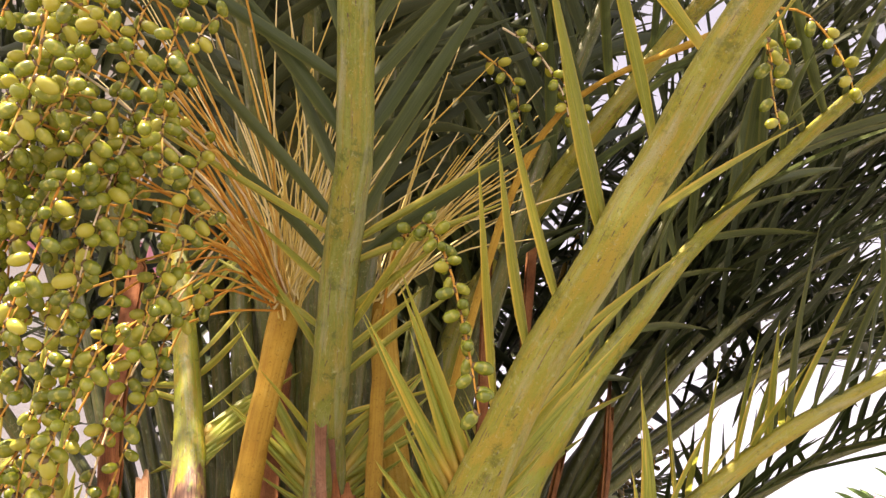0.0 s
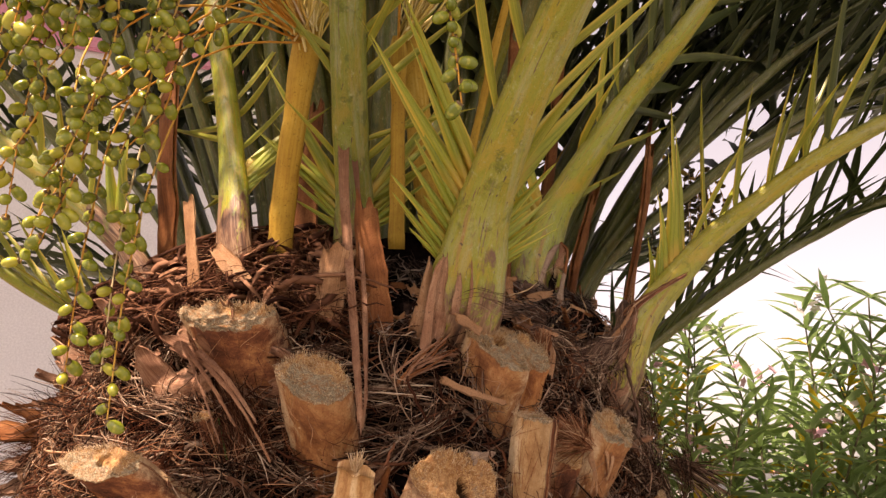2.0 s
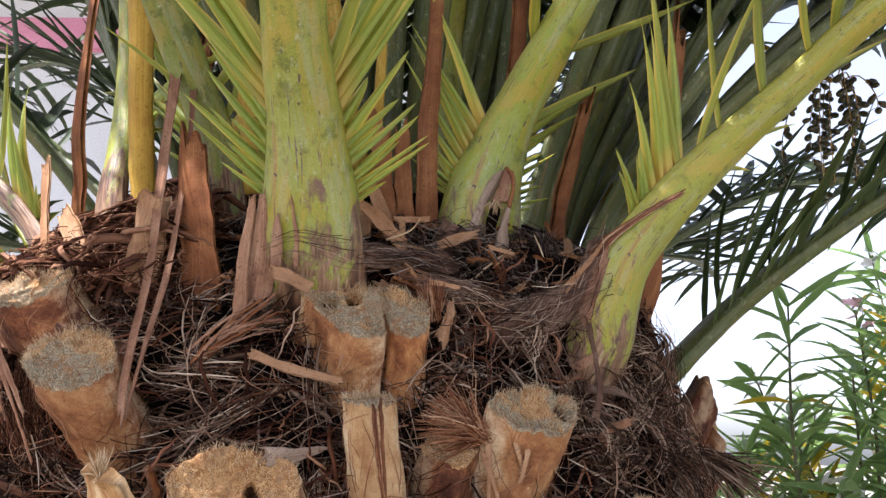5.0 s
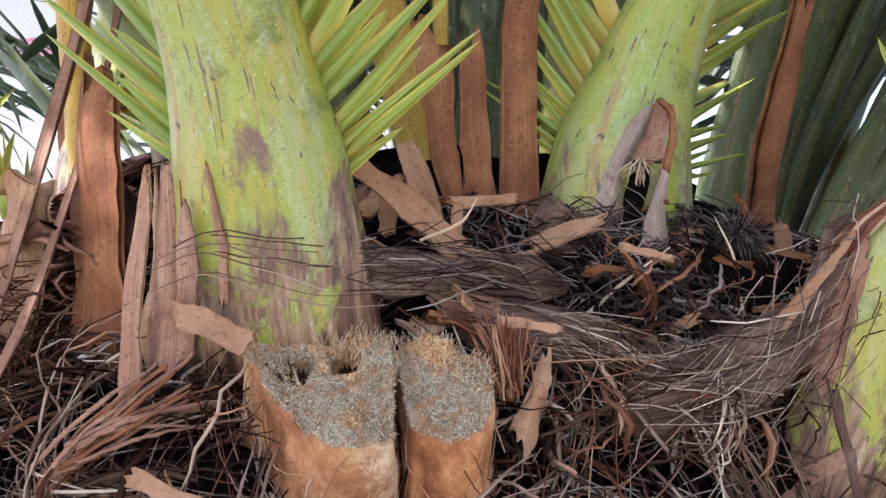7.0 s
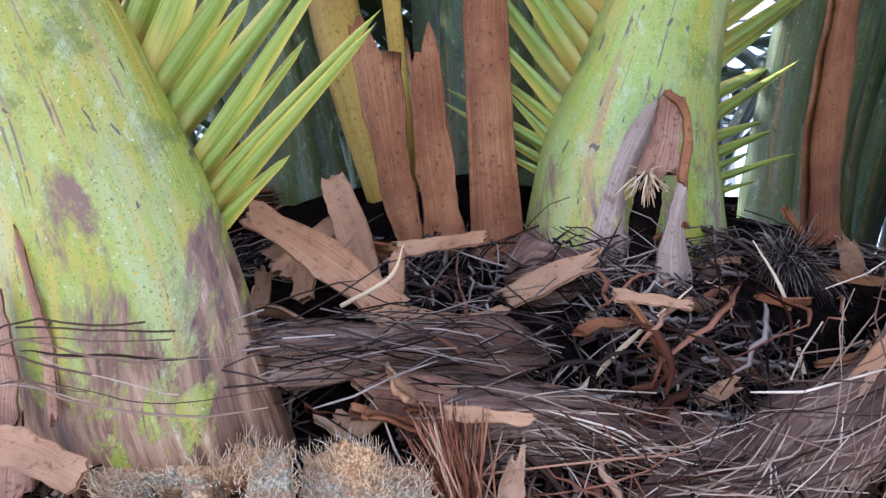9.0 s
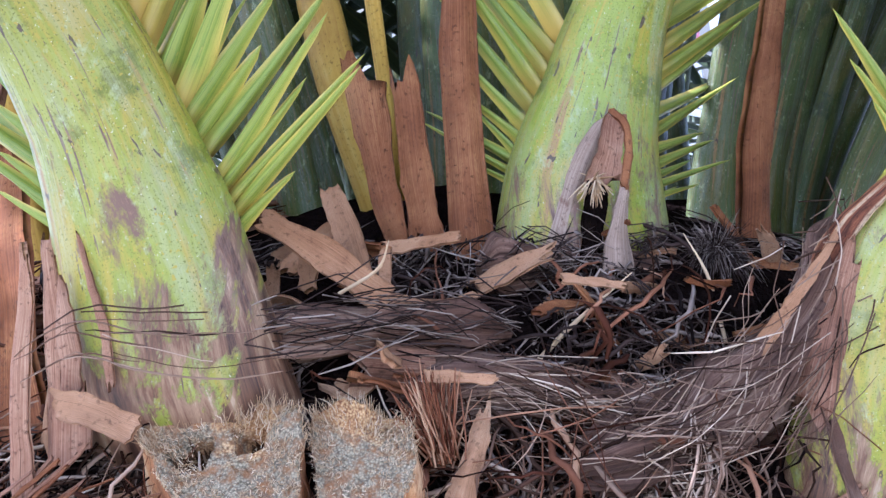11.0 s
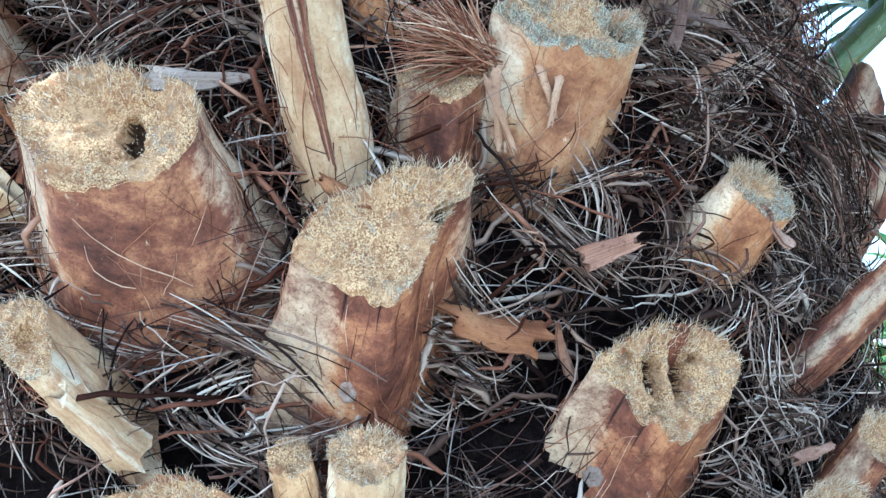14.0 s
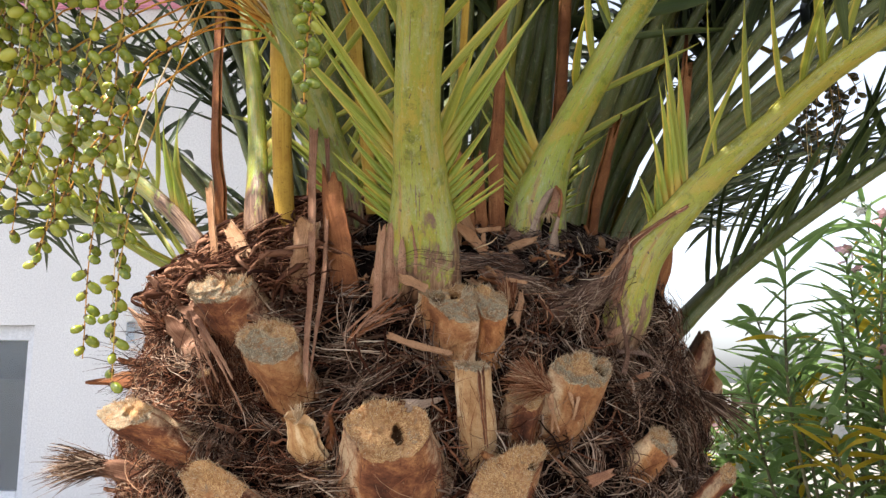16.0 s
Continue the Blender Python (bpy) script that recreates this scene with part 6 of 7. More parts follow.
# broken plates of old leaf bases between the stumps
rp = np.random.default_rng(17)
for i in range(64):
    high = i < 24
    a = np.radians(rp.uniform(-145, -72) if high else rp.uniform(-150, 15))
    z = rp.uniform(1.6, 1.73) if high else rp.uniform(1.13, 1.66)
    o = np.array([math.cos(a), math.sin(a), 0])
    p = on_body(a, z, rp.uniform(0.02, 0.045) if high else rp.uniform(0.01, 0.045))
    d = unit(np.array([-o[1], o[0], 0]) * rp.normal(0, 1.1) + np.array([0, 0, 0.7]) + o * rp.uniform(0.0, 0.6))
    L = rp.uniform(0.05, 0.1) if high else rp.uniform(0.02, 0.05)
    w = rp.uniform(0.02, 0.045) if high else rp.uniform(0.006, 0.016)
    slab("broken_scale", [p - d * L / 2, p + o * rp.normal(0, 0.006), p + d * L / 2 + o * 0.008], w, 0.005, M_BOOT if rp.random() < 0.2 else M_STRIP, "broken brown scale of an old leaf base" if i == 0 else "", 700 + i, palm, (1.2, rp.uniform(0.4, 0.9)), rp.uniform(-0.35, 0.1), 0.3, facing=unit(o + rp.normal(0, 0.3, 3)))
# torn plates and fibre that stand out from the shaded side of the trunk
for i in range(24):
    a = np.radians(rp.uniform(-178, -142))
    z = rp.uniform(1.28, 1.62)
    o = np.array([math.cos(a), math.sin(a), 0])
    p = on_body(a, z, 0.015)
    d = unit(o + np.array([-o[1], o[0], 0]) * rp.normal(0, 0.4) + np.array([0, 0, rp.uniform(-0.3, 0.7)]))
    L = rp.uniform(0.05, 0.1)
    slab("broken_scale", [p, p + d * L * 0.5 + np.array([0, 0, 0.006]), p + d * L], rp.uniform(0.02, 0.05), 0.006, M_STRIP if i % 3 else M_BOOT, "torn plate of an old leaf base standing out" if i == 0 else "", 1700 + i, palm, (1.2, rp.uniform(0.4, 0.8)), rp.uniform(-0.3, 0.1), 0.5, facing=unit(np.array([0, -0.6, 0.8]) + rp.normal(0, 0.3, 3)))
    if i % 2:
        tuft("fibre_tuft", p + o * 0.01, d, 110, 0.11, 0.55, (M_FIBRE_RED, M_BRUSH, M_FIBRE)[i % 3], "frayed fibres standing out from the trunk", 1750 + i, (0.0003, 0.0007))
# brown strip down the front of the narrow pale stump
slab("bark_strip", [(0.143, 1.035, 1.47), (0.152, 1.008, 1.52), (0.161, 0.985, 1.566)], 0.011, 0.003, M_BARK, "dark brown strip of bark", 790, palm, (0.45, 1.0), -0.25, 0.3)


# curled shell of bark below the broken slim stump
slab("bark_curl", [(0.034, 0.927, 1.338), (0.042, 0.947, 1.318), (0.047, 0.972, 1.293)], 0.03, 0.003, M_PALEBARK, "pale curled shell of bark", 991, palm, (0.8, 1.0), -0.35, 0.35, facing=(0.8, -0.5, -0.15))


def knot(place, normal, r):
    """A round scar on the bark: a raised pale ring with a sunken dark middle."""
    n = unit(np.array(normal))
    u = unit(np.cross(n, [0, 0, 1.0]))
    w = np.cross(n, u)
    rows = ((1.5, -0.001), (1.25, 0.0006), (1.0, 0.0012), (0.75, 0.0004), (0.5, -0.0004), (0.05, -0.0002))
    k = 18
    v = [np.array(place) + (u * math.cos(6.2832 * j / k) + w * 1.2 * math.sin(6.2832 * j / k)) * r * q * (1 + 0.1 * math.sin(j * 2.3)) + n * (h + 0.001) for q, h in rows for j in range(k)]
    f = [(i * k + j, i * k + (j + 1) % k, (i + 1) * k + (j + 1) % k, (i + 1) * k + j) for i in range(len(rows) - 1) for j in range(k)]
    return link_mesh("knot", v, f, M_GREYCHIP, palm, [(j / k, i * 0.002) for i in range(len(rows)) for j in range(k)], "small pale ring-shaped scar in the bark")


knot((0.138, 1.053, 1.336), (0.33, -0.9, -0.27), 0.0042)
knot((0.233, 1.178, 1.279), (0.46, -0.81, -0.36), 0.0045)


# torn scar at the foot of the second stalk
slab("scar_lip", [(0.12, 1.228, 1.762), (0.128, 1.234, 1.795), (0.137, 1.239, 1.822), (0.149, 1.246, 1.846), (0.158, 1.251, 1.855)], 0.012, 0.004, M_GREYCHIP, "greyed lip of a torn scar", 800, palm, (1.9, 0.45), -0.3, 0.2)
slab("scar_lip", [(0.158, 1.243, 1.755), (0.159, 1.244, 1.78), (0.164, 1.248, 1.812)], 0.015, 0.003, M_GREYCHIP, "pale worn lip of a torn scar", 801, palm, (1.3, 0.25), -0.3, 0.4)
slab("scar_lip", [(0.163, 1.247, 1.806), (0.167, 1.25, 1.83), (0.166, 1.25, 1.846), (0.158, 1.25, 1.857)], 0.006, 0.004, M_BOOT, "brown edge of a torn scar", 805, palm, (0.8, 0.7), -0.2, 0.3)
# the near-black slab puts the shade of the hollow on the stalk
slab("scar_hollow", [(0.138, 1.238, 1.762), (0.143, 1.241, 1.79), (0.148, 1.243, 1.815)], 0.016, 0.003, M_CORE, "fibrous hollow of the scar, its shade a near-black slab", 802, palm, (0.7, 0.9), 0.2, 0.2)
slab("scar_hollow", [(0.15, 1.244, 1.813), (0.155, 1.247, 1.832), (0.159, 1.25, 1.853)], 0.018, 0.003, M_STRIP, "brown fibrous top of the scar", 806, palm, (1.1, 0.7), 0.2, 0.2)
tuft("fibre_tuft", (0.148, 1.241, 1.815), (0.1, -0.25, -0.8), 70, 0.016, 0.5, M_STRAW, "straw fibres in the scar", 803)
tuft("fibre_tuft", (0.185, 1.3, 1.77), (0.2, -0.3, 0.6), 900, 0.028, 1.1, M_FIBRE_GREY, "black clump of old fibre behind the stalk", 804, (0.0002, 0.0004), 1.0, 1.4)
# papery husk round the foot of the thick stalk
for i, (pts, w, mt) in enumerate((([(0.056, 0.984, 1.762), (0.056, 0.991, 1.739), (0.054, 0.998, 1.72), (0.05, 1.004, 1.695)], 0.005, M_STRIP), ([(0.024, 0.982, 1.772), (0.022, 0.985, 1.745), (0.018, 0.99, 1.715), (0.01, 0.995, 1.68)], 0.024, M_STRIP), ([(0.002, 0.99, 1.762), (-0.002, 0.996, 1.735), (-0.008, 1.0, 1.7), (-0.014, 1.003, 1.67)], 0.02, M_CHIP), ([(0.042, 0.981, 1.745), (0.04, 0.986, 1.722), (0.034, 0.992, 1.69)], 0.012, M_STRIP))):
    slab("papery_husk", pts, w, 0.0022, mt, "dry papery husk split along the stalk's foot", 830 + i, palm, (0.35, 1.3), -0.3, 0.5, facing=(0.45, -0.85, 0.2))
# papery old boot split off the thick stalk
slab("split_boot", [(0.0, 0.985, 1.65), (0.006, 0.978, 1.7), (0.012, 0.976, 1.74), (0.02, 0.972, 1.76)], 0.011, 0.003, M_STRIP, "narrow brown boot split off the stalk", 811, palm, (1.2, 0.5), -0.25, 0.3)
slab("bark_strip", [(0.35, 1.304, 1.818), (0.322, 1.288, 1.8), (0.296, 1.279, 1.782), (0.27, 1.274, 1.764), (0.25, 1.272, 1.742)], 0.013, 0.002, M_BARK, "dark purplish-brown streak along the stalk", 823, palm, (0.4, 1.2), -0.2, 0.5, facing=(0.1, -0.9, 0.4))
slab("papery_husk", [(0.27, 1.272, 1.748), (0.256, 1.268, 1.712), (0.242, 1.266, 1.67)], 0.022, 0.0022, M_STRIP, "dry papery husk round the stalk's foot", 824, palm, (0.5, 1.3), -0.3, 0.5, facing=(0.3, -0.9, 0.2))
# foot of the third stalk: purple-brown streak and a knot hole in the sheath
slab("dry_husk", [(0.206, 1.285, 1.71), (0.214, 1.282, 1.66), (0.222, 1.28, 1.605)], 0.034, 0.004, M_STRIP, "tan husk round the foot of the stalk", 821, palm, (0.8, 1.3), -0.3, 0.3)
# no opening is cut: a near-black slab gives the hole its inner shade
slab("knot_hole", [(0.214, 1.277, 1.668), (0.216, 1.275, 1.657), (0.219, 1.275, 1.645)], 0.014, 0.003, M_CORE, "knot hole, its inner shade drawn as a near-black slab", 822, palm, (0.8, 0.8), 0.2, 0.1)
# torn strips that hang between the two stumps at the crown's edge
for i, (p0, p1, p2, w) in enumerate((((-0.264, 0.912, 1.638), (-0.22, 0.9, 1.605), (-0.178, 0.9, 1.555), 0.013), ((-0.253, 0.908, 1.624), (-0.2, 0.897, 1.575), (-0.156, 0.9, 1.51), 0.009), ((-0.284, 0.914, 1.646), (-0.24, 0.9, 1.6), (-0.203, 0.9, 1.55), 0.01), ((-0.29, 0.92, 1.65), (-0.25, 0.905, 1.59), (-0.22, 0.9, 1.53), 0.006))):
    slab("hanging_strip", [p0, p1, p2], w * 0.55, 0.0012, M_STRIP, "torn reddish strip of leaf base hanging down", 840 + i, palm, (1.2, 0.5), -0.3, 0.4)
# split straw-like strips beside the wide stump
STRIP_A, STRIP_B = (-0.035, 0.962, 1.6), (0.052, 1.004, 1.66)
rs = np.random.default_rng(23)
for i in range(18):
    f = i / 17
    a = np.array(STRIP_A) + np.array([0.03 * f, 0.004 * f, 0.025 * f]) + rs.normal(0, 0.004, 3)
    b = np.array(STRIP_B) + np.array([-0.05 + 0.045 * f, -0.01 + 0.012 * f, 0.008 - 0.02 * f]) + rs.normal(0, 0.006, 3)
    slab("split_strip", [a, (a + b) / 2 + np.array([0.0, -0.005, 0.002 + rs.normal(0, 0.004)]), b], rs.uniform(0.0012, 0.0036), 0.0012, M_STRIP if i % 3 else M_BOOT, "tan split strip of leaf sheath" if i == 0 else "", 860 + i, palm, (1.1, 0.6), rs.uniform(-0.3, 0.3), 0.4)
# small flakes scattered through the debris
rk = np.random.default_rng(91)
for i in range(46):
    a, z = np.radians(rk.uniform(-72, -8)), rk.uniform(1.685, 1.79)
    p = on_body(a, z, rk.uniform(0.004, 0.03))
    d = unit(np.array([-math.sin(a), math.cos(a), 0]) * rk.choice([-1, 1]) + rk.normal(0, 0.6, 3))
    L = rk.uniform(0.015, 0.05)
    slab("wood_chip", [p - d * L / 2, p + rk.normal(0, 0.003, 3), p + d * L / 2], rk.uniform(0.005, 0.014), 0.003, M_CHIP if rk.random() < 0.6 else M_BOOT, "small brown wood flake lying in the crown debris", 200 + i, None, (1, rk.uniform(0.5, 1)), rk.uniform(-0.2, 0.2), 0.3, "wood chip", rk.normal(0, 1, 3))


def stick(pts, r, mat, label):
    c = spline(pts, 10)
    v, f = tubes(c[None], np.interp(np.linspace(0, 1, 10), [0, 0.5, 1], [r * 0.25, r, r * 1.1])[None], 7)
    ob = fast_quads("dry_stick", v, f, mat, None, label, "")
    return tagged(ob, label, "stick")


stick([(0.172, 1.232, 1.753), (0.15, 1.2, 1.722), (0.126, 1.172, 1.686)], 0.0014, M_STRAW, "thin pale dry stick leaning out of the debris")
stick([(0.186, 1.265, 1.777), (0.196, 1.268, 1.75), (0.2, 1.27, 1.714)], 0.001, M_STRAW, "thin pale bent dry stem")
stick([(0.13, 1.1, 1.76), (0.115, 1.105, 1.75), (0.09, 1.1, 1.742)], 0.0009, M_STRAW, "thin curled dry stem in the debris")
# a few long loose fibres that stand clear of the mat
rg = np.random.default_rng(40)
for i in range(7):
    p = on_body(np.radians(rg.uniform(-150, 10)), rg.uniform(1.25, 1.7), 0.03)
    d = unit(np.array([p[0] - AXIS.x, p[1] - AXIS.y, rg.normal(0, 0.25)]) + rg.normal(0, 0.35, 3))
    side = np.cross(d, [0, 0, 1])
    L = rg.uniform(0.08, 0.2)
    c = spline([p, p + d * 0.05 + side * L * 0.35, p + d * 0.06 + side * L * 0.75 - np.array([0, 0, 0.02]), p + d * 0.02 + side * L - np.array([0, 0, 0.06])], 12)
    v, f = tubes(c[None], np.full((1, 12), rg.uniform(0.0003, 0.0005)))
    (fast_quads("loose_fibre", v, f, M_THATCH, trunk, "single pale loose fibre"))
# a green seedling leaf by the stump
seed_leaf = new("seedling", BLADES[0])
seed_leaf.data = leaf_mesh("seedling", leaf_material("seedling_green", (0.09, 0.2, 0.03), (0.1, 0.22, 0.04)), 0.8, 0.1, 0.3, 0.5, 4)
seed_leaf.matrix_basis = basis(np.array([0.016, 0, 0]), np.array([-0.012, -0.03, 0.06]), np.array([0, -0.014, -0.007]), np.array([-0.232, 0.955, 1.5]))
tagged(seed_leaf, "small green seedling leaf growing from the fibre", "seedling")


# ---------------------------------------------------------------- fruit
def fruit_mesh(name, mat):
    v, uv, f = [], [], []
    rows, cols = 9, 12
    for i in range(rows + 1):
        q = i / rows
        a = math.pi * q
        r = math.sin(a) ** 0.9 * 0.5
        z = -0.5 * math.cos(a)
        if i == 0:
            r = 0.12
        for j in range(cols):
            b = 2 * math.pi * j / cols
            v.append((r * 0.0132 * math.cos(b), r * 0.0132 * math.sin(b), z * 0.0205))
            uv.append((j / cols, q))
    for i in range(rows):
        for j in range(cols):
            f.append((i * cols + j, i * cols + (j + 1) % cols, (i + 1) * cols + (j + 1) % cols, (i + 1) * cols + j))
    f.append(tuple(range(cols))[::-1])
    # calyx
    for (r, z) in ((0.0042, -0.0112), (0.0036, -0.0088)):
        for j in range(cols):
            b = 2 * math.pi * j / cols
            v.append((r * math.cos(b), r * math.sin(b), z))
            uv.append((j / cols, 0.0))
    o = (rows + 1) * cols
    for j in range(cols):
        f.append((o + j, o + (j + 1) % cols, o + cols + (j + 1) % cols, o + cols + j))
    f.append(tuple(o + j for j in range(cols))[::-1])
    me = bpy.data.meshes.new(name)
    me.from_pydata(v, [], f)
    lay = me.uv_layers.new(name="UVMap")
    idx = np.empty(len(me.loops), dtype=np.int32)
    me.loops.foreach_get("vertex_index", idx)
    lay.data.foreach_set("uv", np.array(uv, np.float32)[idx].ravel())
    me.polygons.foreach_set("use_smooth", [True] * len(me.polygons))
    me.materials.append(mat)
    return me


FRUIT, FRUIT_DARK = fruit_mesh("fruit", M_FRUIT), fruit_mesh("fruit", M_FRUIT_DARK)


def fruit_chain(parent, curve, d0, gap, rng, mesh, most=10 ** 6, size=1.0):
    """Hangs fruits alternately along a strand from d0 metres on."""
    run = np.concatenate([[0], np.cumsum(np.linalg.norm(np.diff(curve, axis=0), axis=1))])
    t = unit(np.gradient(curve, axis=0))
    d, n, turn = d0, 0, rng.uniform(0, 6)
    while d < run[-1] and n < most:
        p = np.array([np.interp(d, run, x) for x in curve.T])
        tt = unit(np.array([np.interp(d, run, x) for x in t.T]))
        turn += 2.4 + rng.normal(0, 0.5)
        a = unit(np.cross(tt, [0.3, 0.2, 0.9]))
        o = math.cos(turn) * a + math.sin(turn) * np.cross(tt, a)
        z = unit(o + tt * rng.uniform(0.1, 0.6) + np.array([0, 0, -0.25]))
        x = unit(np.cross(z, [0.1, 0.9, 0.3]))
        s = size * rng.uniform(0.84, 1.1)
        ob = new("fruit", mesh)
        ob.parent = parent
        ob.matrix_basis = basis(x * s, np.cross(z, x) * s, z * s, p + z * 0.0125 * s)
        d += gap * rng.uniform(0.75, 1.3)
        n += 1


def strand(parent, curve, r, mat, name="strand"):
    k = len(curve)
    v, f = tubes(curve[None], np.interp(np.linspace(0, 1, k), [0, 0.6, 1], [r * 1.3, r, r * 0.6])[None], 5)
    ob = fast_quads(name, v, f, mat, parent, "", "")
    return (ob)


def stalk(pts, w, label, name="fruit_stalk"):
    c = spline(pts, 20)
    t, s, a = frames(c, np.tile(np.array([0.0, -1, 0.1]), (20, 1)))
    ang = np.linspace(0, 2 * np.pi, 14, endpoint=False)
    sec = np.stack([np.cos(ang), np.sin(ang)], -1)
    q = np.linspace(0, 1, 20)
    ww = np.interp(q, [0, 0.7, 0.93, 1], [w * 0.55, w * 0.5, w * 0.62, w * 0.4])
    v, f, uv = lofted(c, s, a, ww, ww * 0.55, sec, 0.002, 3)
    return (link_mesh(name, v, f, M_PEDUNCLE, palm, uv, label))


bunch = stalk([(-0.235, 1.1, 1.68), (-0.228, 1.06, 1.80), (-0.215, 1.03, 1.9), (-0.195, 1.0, 2.0), (-0.178, 0.975, 2.1)], 0.036, "yellow fruit stalk with a drooping bunch of unripe green dates")
PED = np.array([-0.18, 0.975, 2.085])
fr = np.random.default_rng(77)
for i in range(44):
    ze = 1.68 + 0.39 * fr.random() ** 0.7
    xm = np.interp(ze, [1.55, 1.7, 1.85, 2.05], [-0.335, -0.315, -0.25, -0.175])
    xe = fr.uniform(-0.41 + 0.3 * max(0, 1.75 - ze), xm)
    ye = 0.8 - 0.5 * (ze - 1.58) + fr.normal(0, 0.045)
    zt = ze + fr.uniform(0.12, 0.3)
    top = np.array([xe + 0.02, ye + fr.uniform(0.0, 0.06), zt])
    mid = PED + (top - PED) * 0.45 + np.array([0, 0, fr.uniform(0.03, 0.09)])
    end = np.array([xe, ye, ze])
    c = spline([PED + fr.normal(0, 0.008, 3), mid, top + np.array([0, 0, 0.01]), top * 0.5 + end * 0.5 + fr.normal(0, 0.012, 3), end], 18)
    ob = strand(bunch, c, 0.0013, M_STRAND)
    ln = float(np.linalg.norm(np.diff(c, axis=0), axis=1).sum())
    fruit_chain(bunch, c, max(ln * 0.4, ln - 0.25), 0.0155, fr, FRUIT, 17)
for ex, ey, ez in ((-0.308, 0.808, 1.546), (-0.33, 0.82, 1.6), (-0.36, 0.8, 1.58)):
    c = spline([PED, PED + np.array([-0.05, -0.06, 0.1]), (ex + 0.02, ey + 0.03, ez + 0.36), (ex + 0.004, ey, ez + 0.18), (ex, ey, ez)], 24)
    strand(bunch, c, 0.0013, M_STRAND)
    ln = float(np.linalg.norm(np.diff(c, axis=0), axis=1).sum())
    fruit_chain(bunch, c, ln - 0.3, 0.017, fr, FRUIT, 20)
for i in range(80):
    d = unit(np.array([fr.normal(0.05, 0.4), fr.normal(-0.12, 0.3), 0.9]))
    L = fr.uniform(0.25, 0.5)
    c = spline([PED + fr.normal(0, 0.01, 3), PED + d * L * 0.4 + np.array([0, 0, 0.02]), PED + d * L + np.array([fr.normal(0, 0.03), fr.normal(-0.02, 0.03), -0.03])], 10)
    strand(bunch, c, 0.0012, M_GOLD, "bare_strand")
# second, bare bunch behind the upright stalk
bunch2 = stalk([(-0.03, 1.25, 1.8), (-0.05, 1.2, 1.95), (-0.07, 1.18, 2.1), (-0.08, 1.16, 2.2)], 0.04, "yellow fruit stalk with bare golden strands")
P2 = np.array([-0.08, 1.16, 2.18])
for i in range(48):
    d = unit(np.array([fr.normal(0.55, 0.35), fr.normal(-0.25, 0.25), 0.75]))
    L = fr.uniform(0.25, 0.45)
    c = spline([P2 + fr.normal(0, 0.01, 3), P2 + d * L * 0.5 + np.array([0, 0, 0.02]), P2 + d * L + np.array([0, 0, -0.02])], 10)
    strand(bunch2, c, 0.0015, M_GOLD, "bare_strand")
for pts, n in (([(0.114, 0.875, 2.477), (0.16, 0.89, 2.45), (0.195, 0.905, 2.39), (0.205, 0.909, 2.345)], 12), ([(0.08, 0.95, 2.5), (0.13, 0.96, 2.45), (0.14, 0.97, 2.38)], 9), ([(0.2, 1.0, 2.5), (0.22, 1.0, 2.46), (0.24, 1.0, 2.4)], 10)):
    c = spline(pts, 12)
    strand(bunch2, c, 0.0014, M_STRAND)
    fruit_chain(bunch2, c, 0.02, 0.014, fr, FRUIT, n)
# single chain in front of the thick stalk
bunch3 = stalk([(-0.06, 1.06, 1.8), (-0.055, 1.02, 1.95), (-0.05, 0.98, 2.08)], 0.02, "slim fruit stalk with one hanging chain of green dates")
c = spline([(-0.05, 0.98, 2.07), (-0.03, 0.9, 2.115), (-0.005, 0.84, 2.12), (0.024, 0.805, 2.105), (0.05, 0.77, 2.03), (0.066, 0.74, 1.95), (0.075, 0.725, 1.9), (0.082, 0.717, 1.852)], 30)
strand(bunch3, c, 0.0015, M_STRAND)
fruit_chain(bunch3, c, 0.14, 0.0115, fr, FRUIT, 30)
# bunches on the far side
for k, (cx, cy, cz, mesh, n, lb) in enumerate(((0.404, 0.66, 2.3, FRUIT, 5, "small cluster of green dates high in the crown"), (0.475, 2.17, 2.28, FRUIT_DARK, 12, "dark bunch of dates hanging beyond the trunk"), (0.75, 2.3, 2.75, FRUIT_DARK, 14, "dark bunch of dates hanging beyond the trunk"))):
    b = stalk([(AXIS.x + (cx - AXIS.x) * 0.3, AXIS.y + (cy - AXIS.y) * 0.3, 1.85), (AXIS.x + (cx - AXIS.x) * 0.6, AXIS.y + (cy - AXIS.y) * 0.6, cz + 0.05), (cx, cy, cz)], 0.012, lb)
    for i in range(n):
        e = np.array([cx + fr.normal(0, 0.05), cy + fr.normal(0, 0.05), cz - fr.uniform(0.08, 0.32 if n > 6 else 0.12)])
        c = spline([(cx, cy, cz), (cx * 0.4 + e[0] * 0.6, cy * 0.4 + e[1] * 0.6, cz + 0.005), (e[0], e[1], (cz + e[2]) / 2), e], 10)
        strand(b, c, 0.0013, M_STRAND)
        fruit_chain(b, c, 0.06, 0.016, fr, mesh, 14)


# ---------------------------------------------------------------- oleander bushes
M_OLE = leaf_material("oleander_leaf", (0.19, 0.31, 0.1), (0.3, 0.42, 0.16), 0.36, 0.45, None, 0.5)
M_OLE_Y = leaf_material("yellowed_oleander_leaf", (0.6, 0.42, 0.03), (0.66, 0.48, 0.05), 0.5, 0.3)
M_STEM = plain_material("oleander_stem", (0.14, 0.13, 0.07), (0.24, 0.22, 0.13), 30, 0.8, 0.2, 0.4)
M_PETAL = plain_material("white_petal", (0.8, 0.78, 0.76), (0.85, 0.84, 0.82), 30, 0.6, 0.3, 0.1)
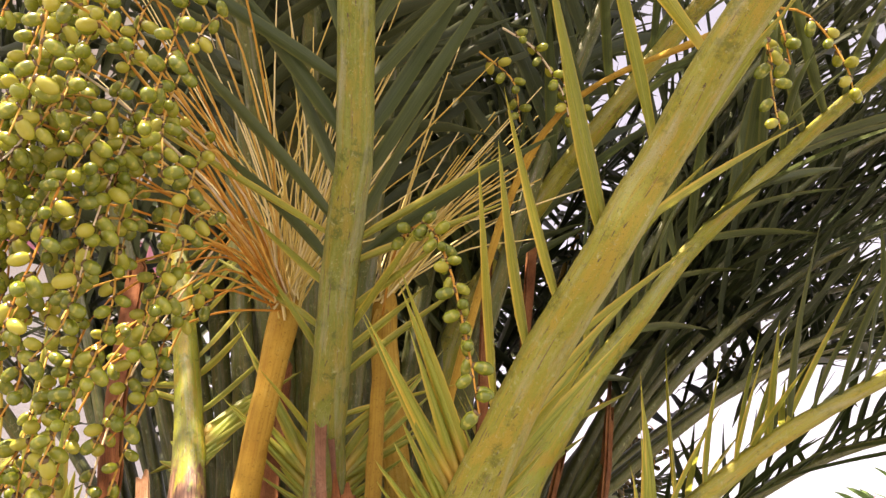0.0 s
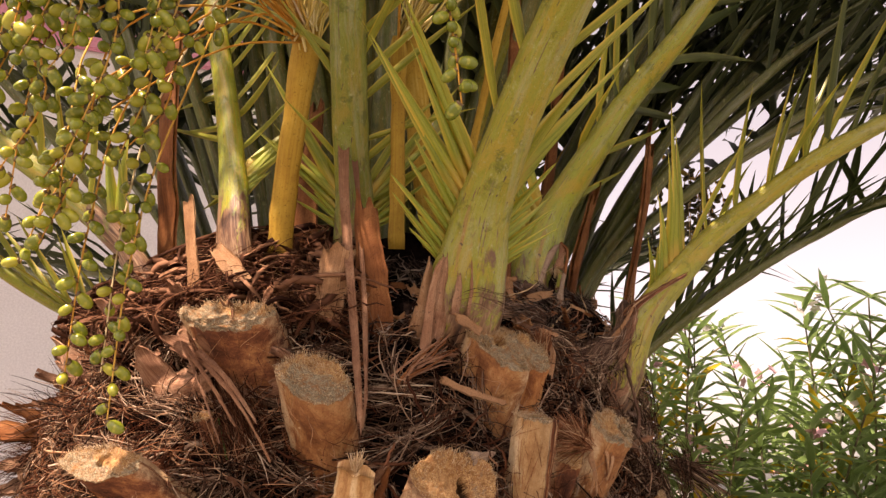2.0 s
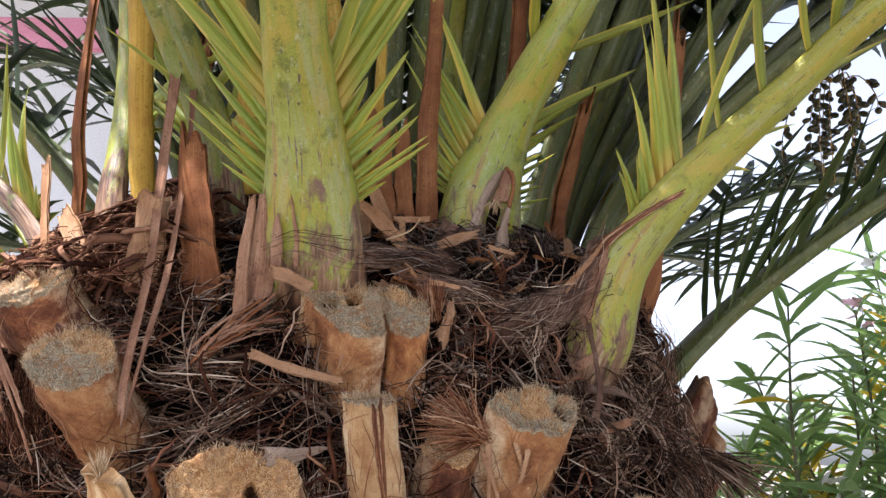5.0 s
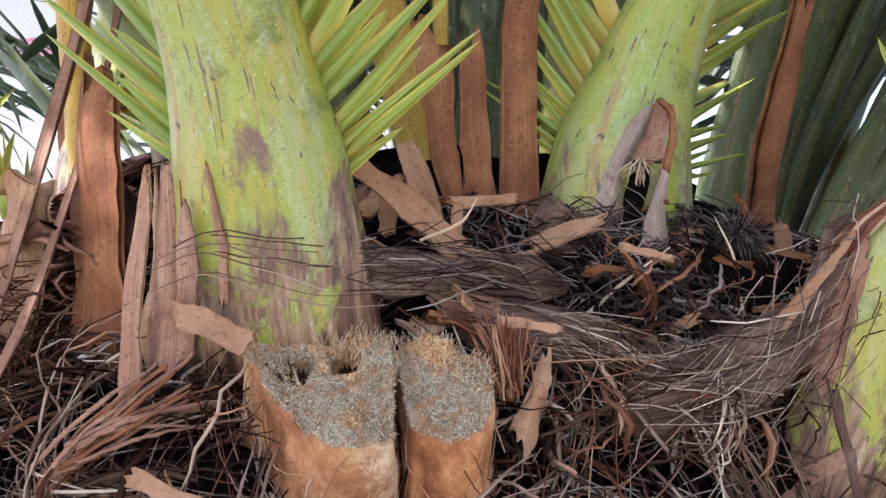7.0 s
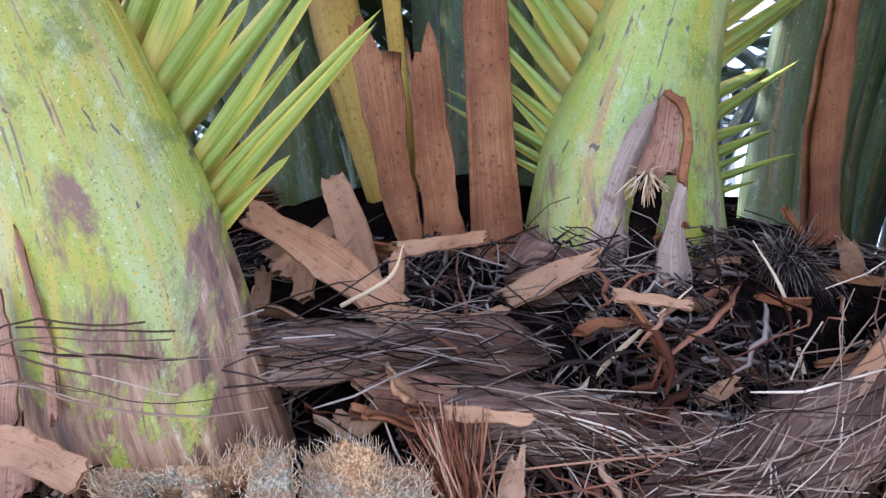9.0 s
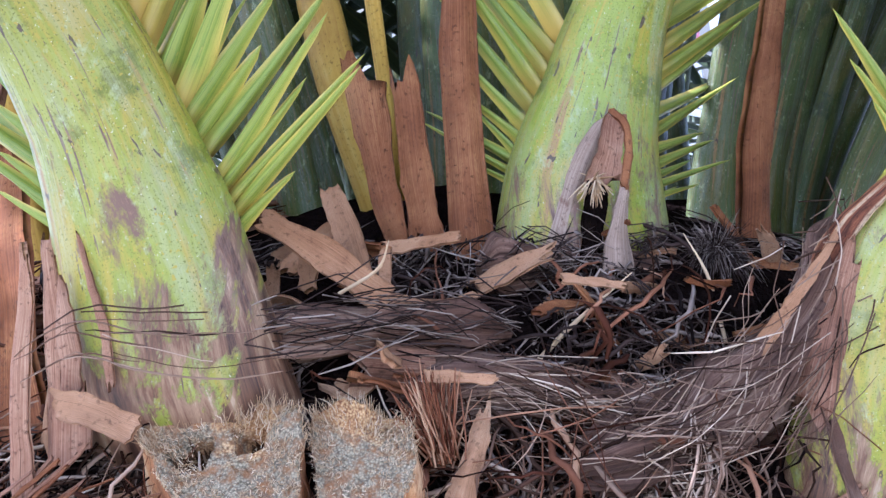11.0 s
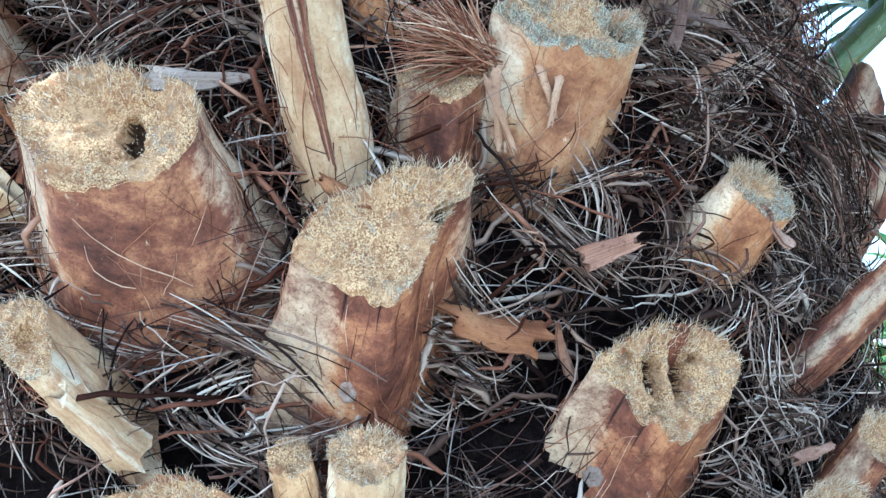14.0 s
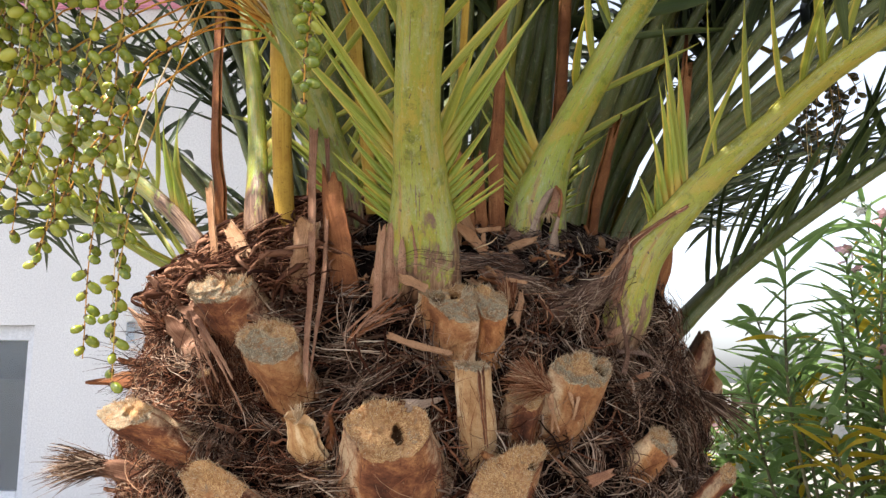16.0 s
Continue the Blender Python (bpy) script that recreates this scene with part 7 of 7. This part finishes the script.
M_PETAL_P = plain_material("pink_petal", (0.75, 0.42, 0.46), (0.82, 0.55, 0.58), 30, 0.6, 0.3, 0.1)


def oleander(place, height, spread, n, seed, label):
    rng = np.random.default_rng(900 + seed)
    root = empty("oleander_bush", place)
    tagged(root, label, "bush", "oleander bushes")
    qs, rs, leaves, yellow, tops = [], [], [], [], []
    for i in range(int(n * 0.68)):
        a = rng.uniform(0, 2 * np.pi)
        o = np.array([math.cos(a), math.sin(a), 0]) * spread * math.sqrt(rng.random())
        h = height * rng.uniform(0.62, 1.08)
        c = spline([o * 0.15, o * 0.45 + [0, 0, h * 0.4], o * 0.8 + [0, 0, h * 0.75] + rng.normal(0, 0.04, 3), o + [0, 0, h] + rng.normal(0, 0.05, 3)], 16)
        qs.append(c)
        rs.append(np.linspace(0.011, 0.003, 16))
        tops.append(c[-1])
        t = unit(np.gradient(c, axis=0))
        for d in np.linspace(0.22, 1.0, 21):
            p = np.array([np.interp(d, np.linspace(0, 1, 16), x) for x in c.T])
            tt = unit(np.array([np.interp(d, np.linspace(0, 1, 16), x) for x in t.T]))
            if d < 0.65 and rng.random() < 0.55:
                continue
            a0 = rng.uniform(0, 6)
            for w in range(3):
                b = a0 + w * 2.094
                sv = unit(np.cross(tt, [0.3, 0.5, 0.1]))
                ra = math.cos(b) * sv + math.sin(b) * np.cross(tt, sv)
                di = unit(ra + tt * rng.uniform(0.2, 1.1) + rng.normal(0, 0.15, 3))
                z = unit(tt - di * (tt @ di) + rng.normal(0, 0.2, 3))
                L, W = rng.uniform(0.15, 0.25), rng.uniform(0.022, 0.034)
                (yellow if d < 0.93 and rng.random() < (0.5 if i % 4 == 0 else 0.03) else leaves).append((p, np.cross(di, z) * W, di * L, z * W))
    v, f = tubes(np.array(qs), np.array(rs), 5)
    fast_quads("stem", v, f, M_STEM, root, "thin grey-green upright stems", "stuff")
    join_leaves(root, leaves, rng, M_OLE, "narrow dark green leaves in whorls", "foliage")
    if yellow:
        join_leaves(root, yellow, rng, M_OLE_Y, "yellowed leaves", "yellow_leaves")
    # flower heads
    for mt, share, lb in ((M_PETAL, 0.3, "white five-petalled blossoms"), (M_PETAL_P, 0.16, "pink five-petalled blossoms")):
        vs, fs = [], []
        for tp in tops:
            if rng.random() > share:
                continue
            for fl in range(6):
                q0 = tp + rng.normal(0, 0.03, 3)
                up = unit(rng.normal(0, 0.6, 3) + [0, -0.3, 0.8])
                sv = unit(np.cross(up, [0.2, 0.9, 0.1]))
                for pe in range(5):
                    b = pe * 1.2566
                    ra = math.cos(b) * sv + math.sin(b) * np.cross(up, sv)
                    sd = np.cross(up, ra)
                    k = len(vs)
                    vs += [q0, q0 + ra * 0.013 + sd * 0.009 + up * 0.006, q0 + ra * 0.025 + up * 0.003, q0 + ra * 0.013 - sd * 0.009 + up * 0.006]
                    fs.append((k, k + 1, k + 2, k + 3))
        if vs:
            fast_quads("blossom", np.array(vs), np.array(fs), mt, root, lb)
    return root


for i, (x, y, h, sp, n) in enumerate(((0.95, 3.5, 2.1, 0.5, 40), (0.4, 3.35, 1.9, 0.45, 36), (-0.05, 3.5, 1.6, 0.4, 26), (1.55, 3.4, 2.2, 0.55, 40), (2.3, 3.2, 2.2, 0.6, 34))):
    oleander((x, y, 0), h, sp, n, i, "tall oleander bush with narrow leaves and white flowers")
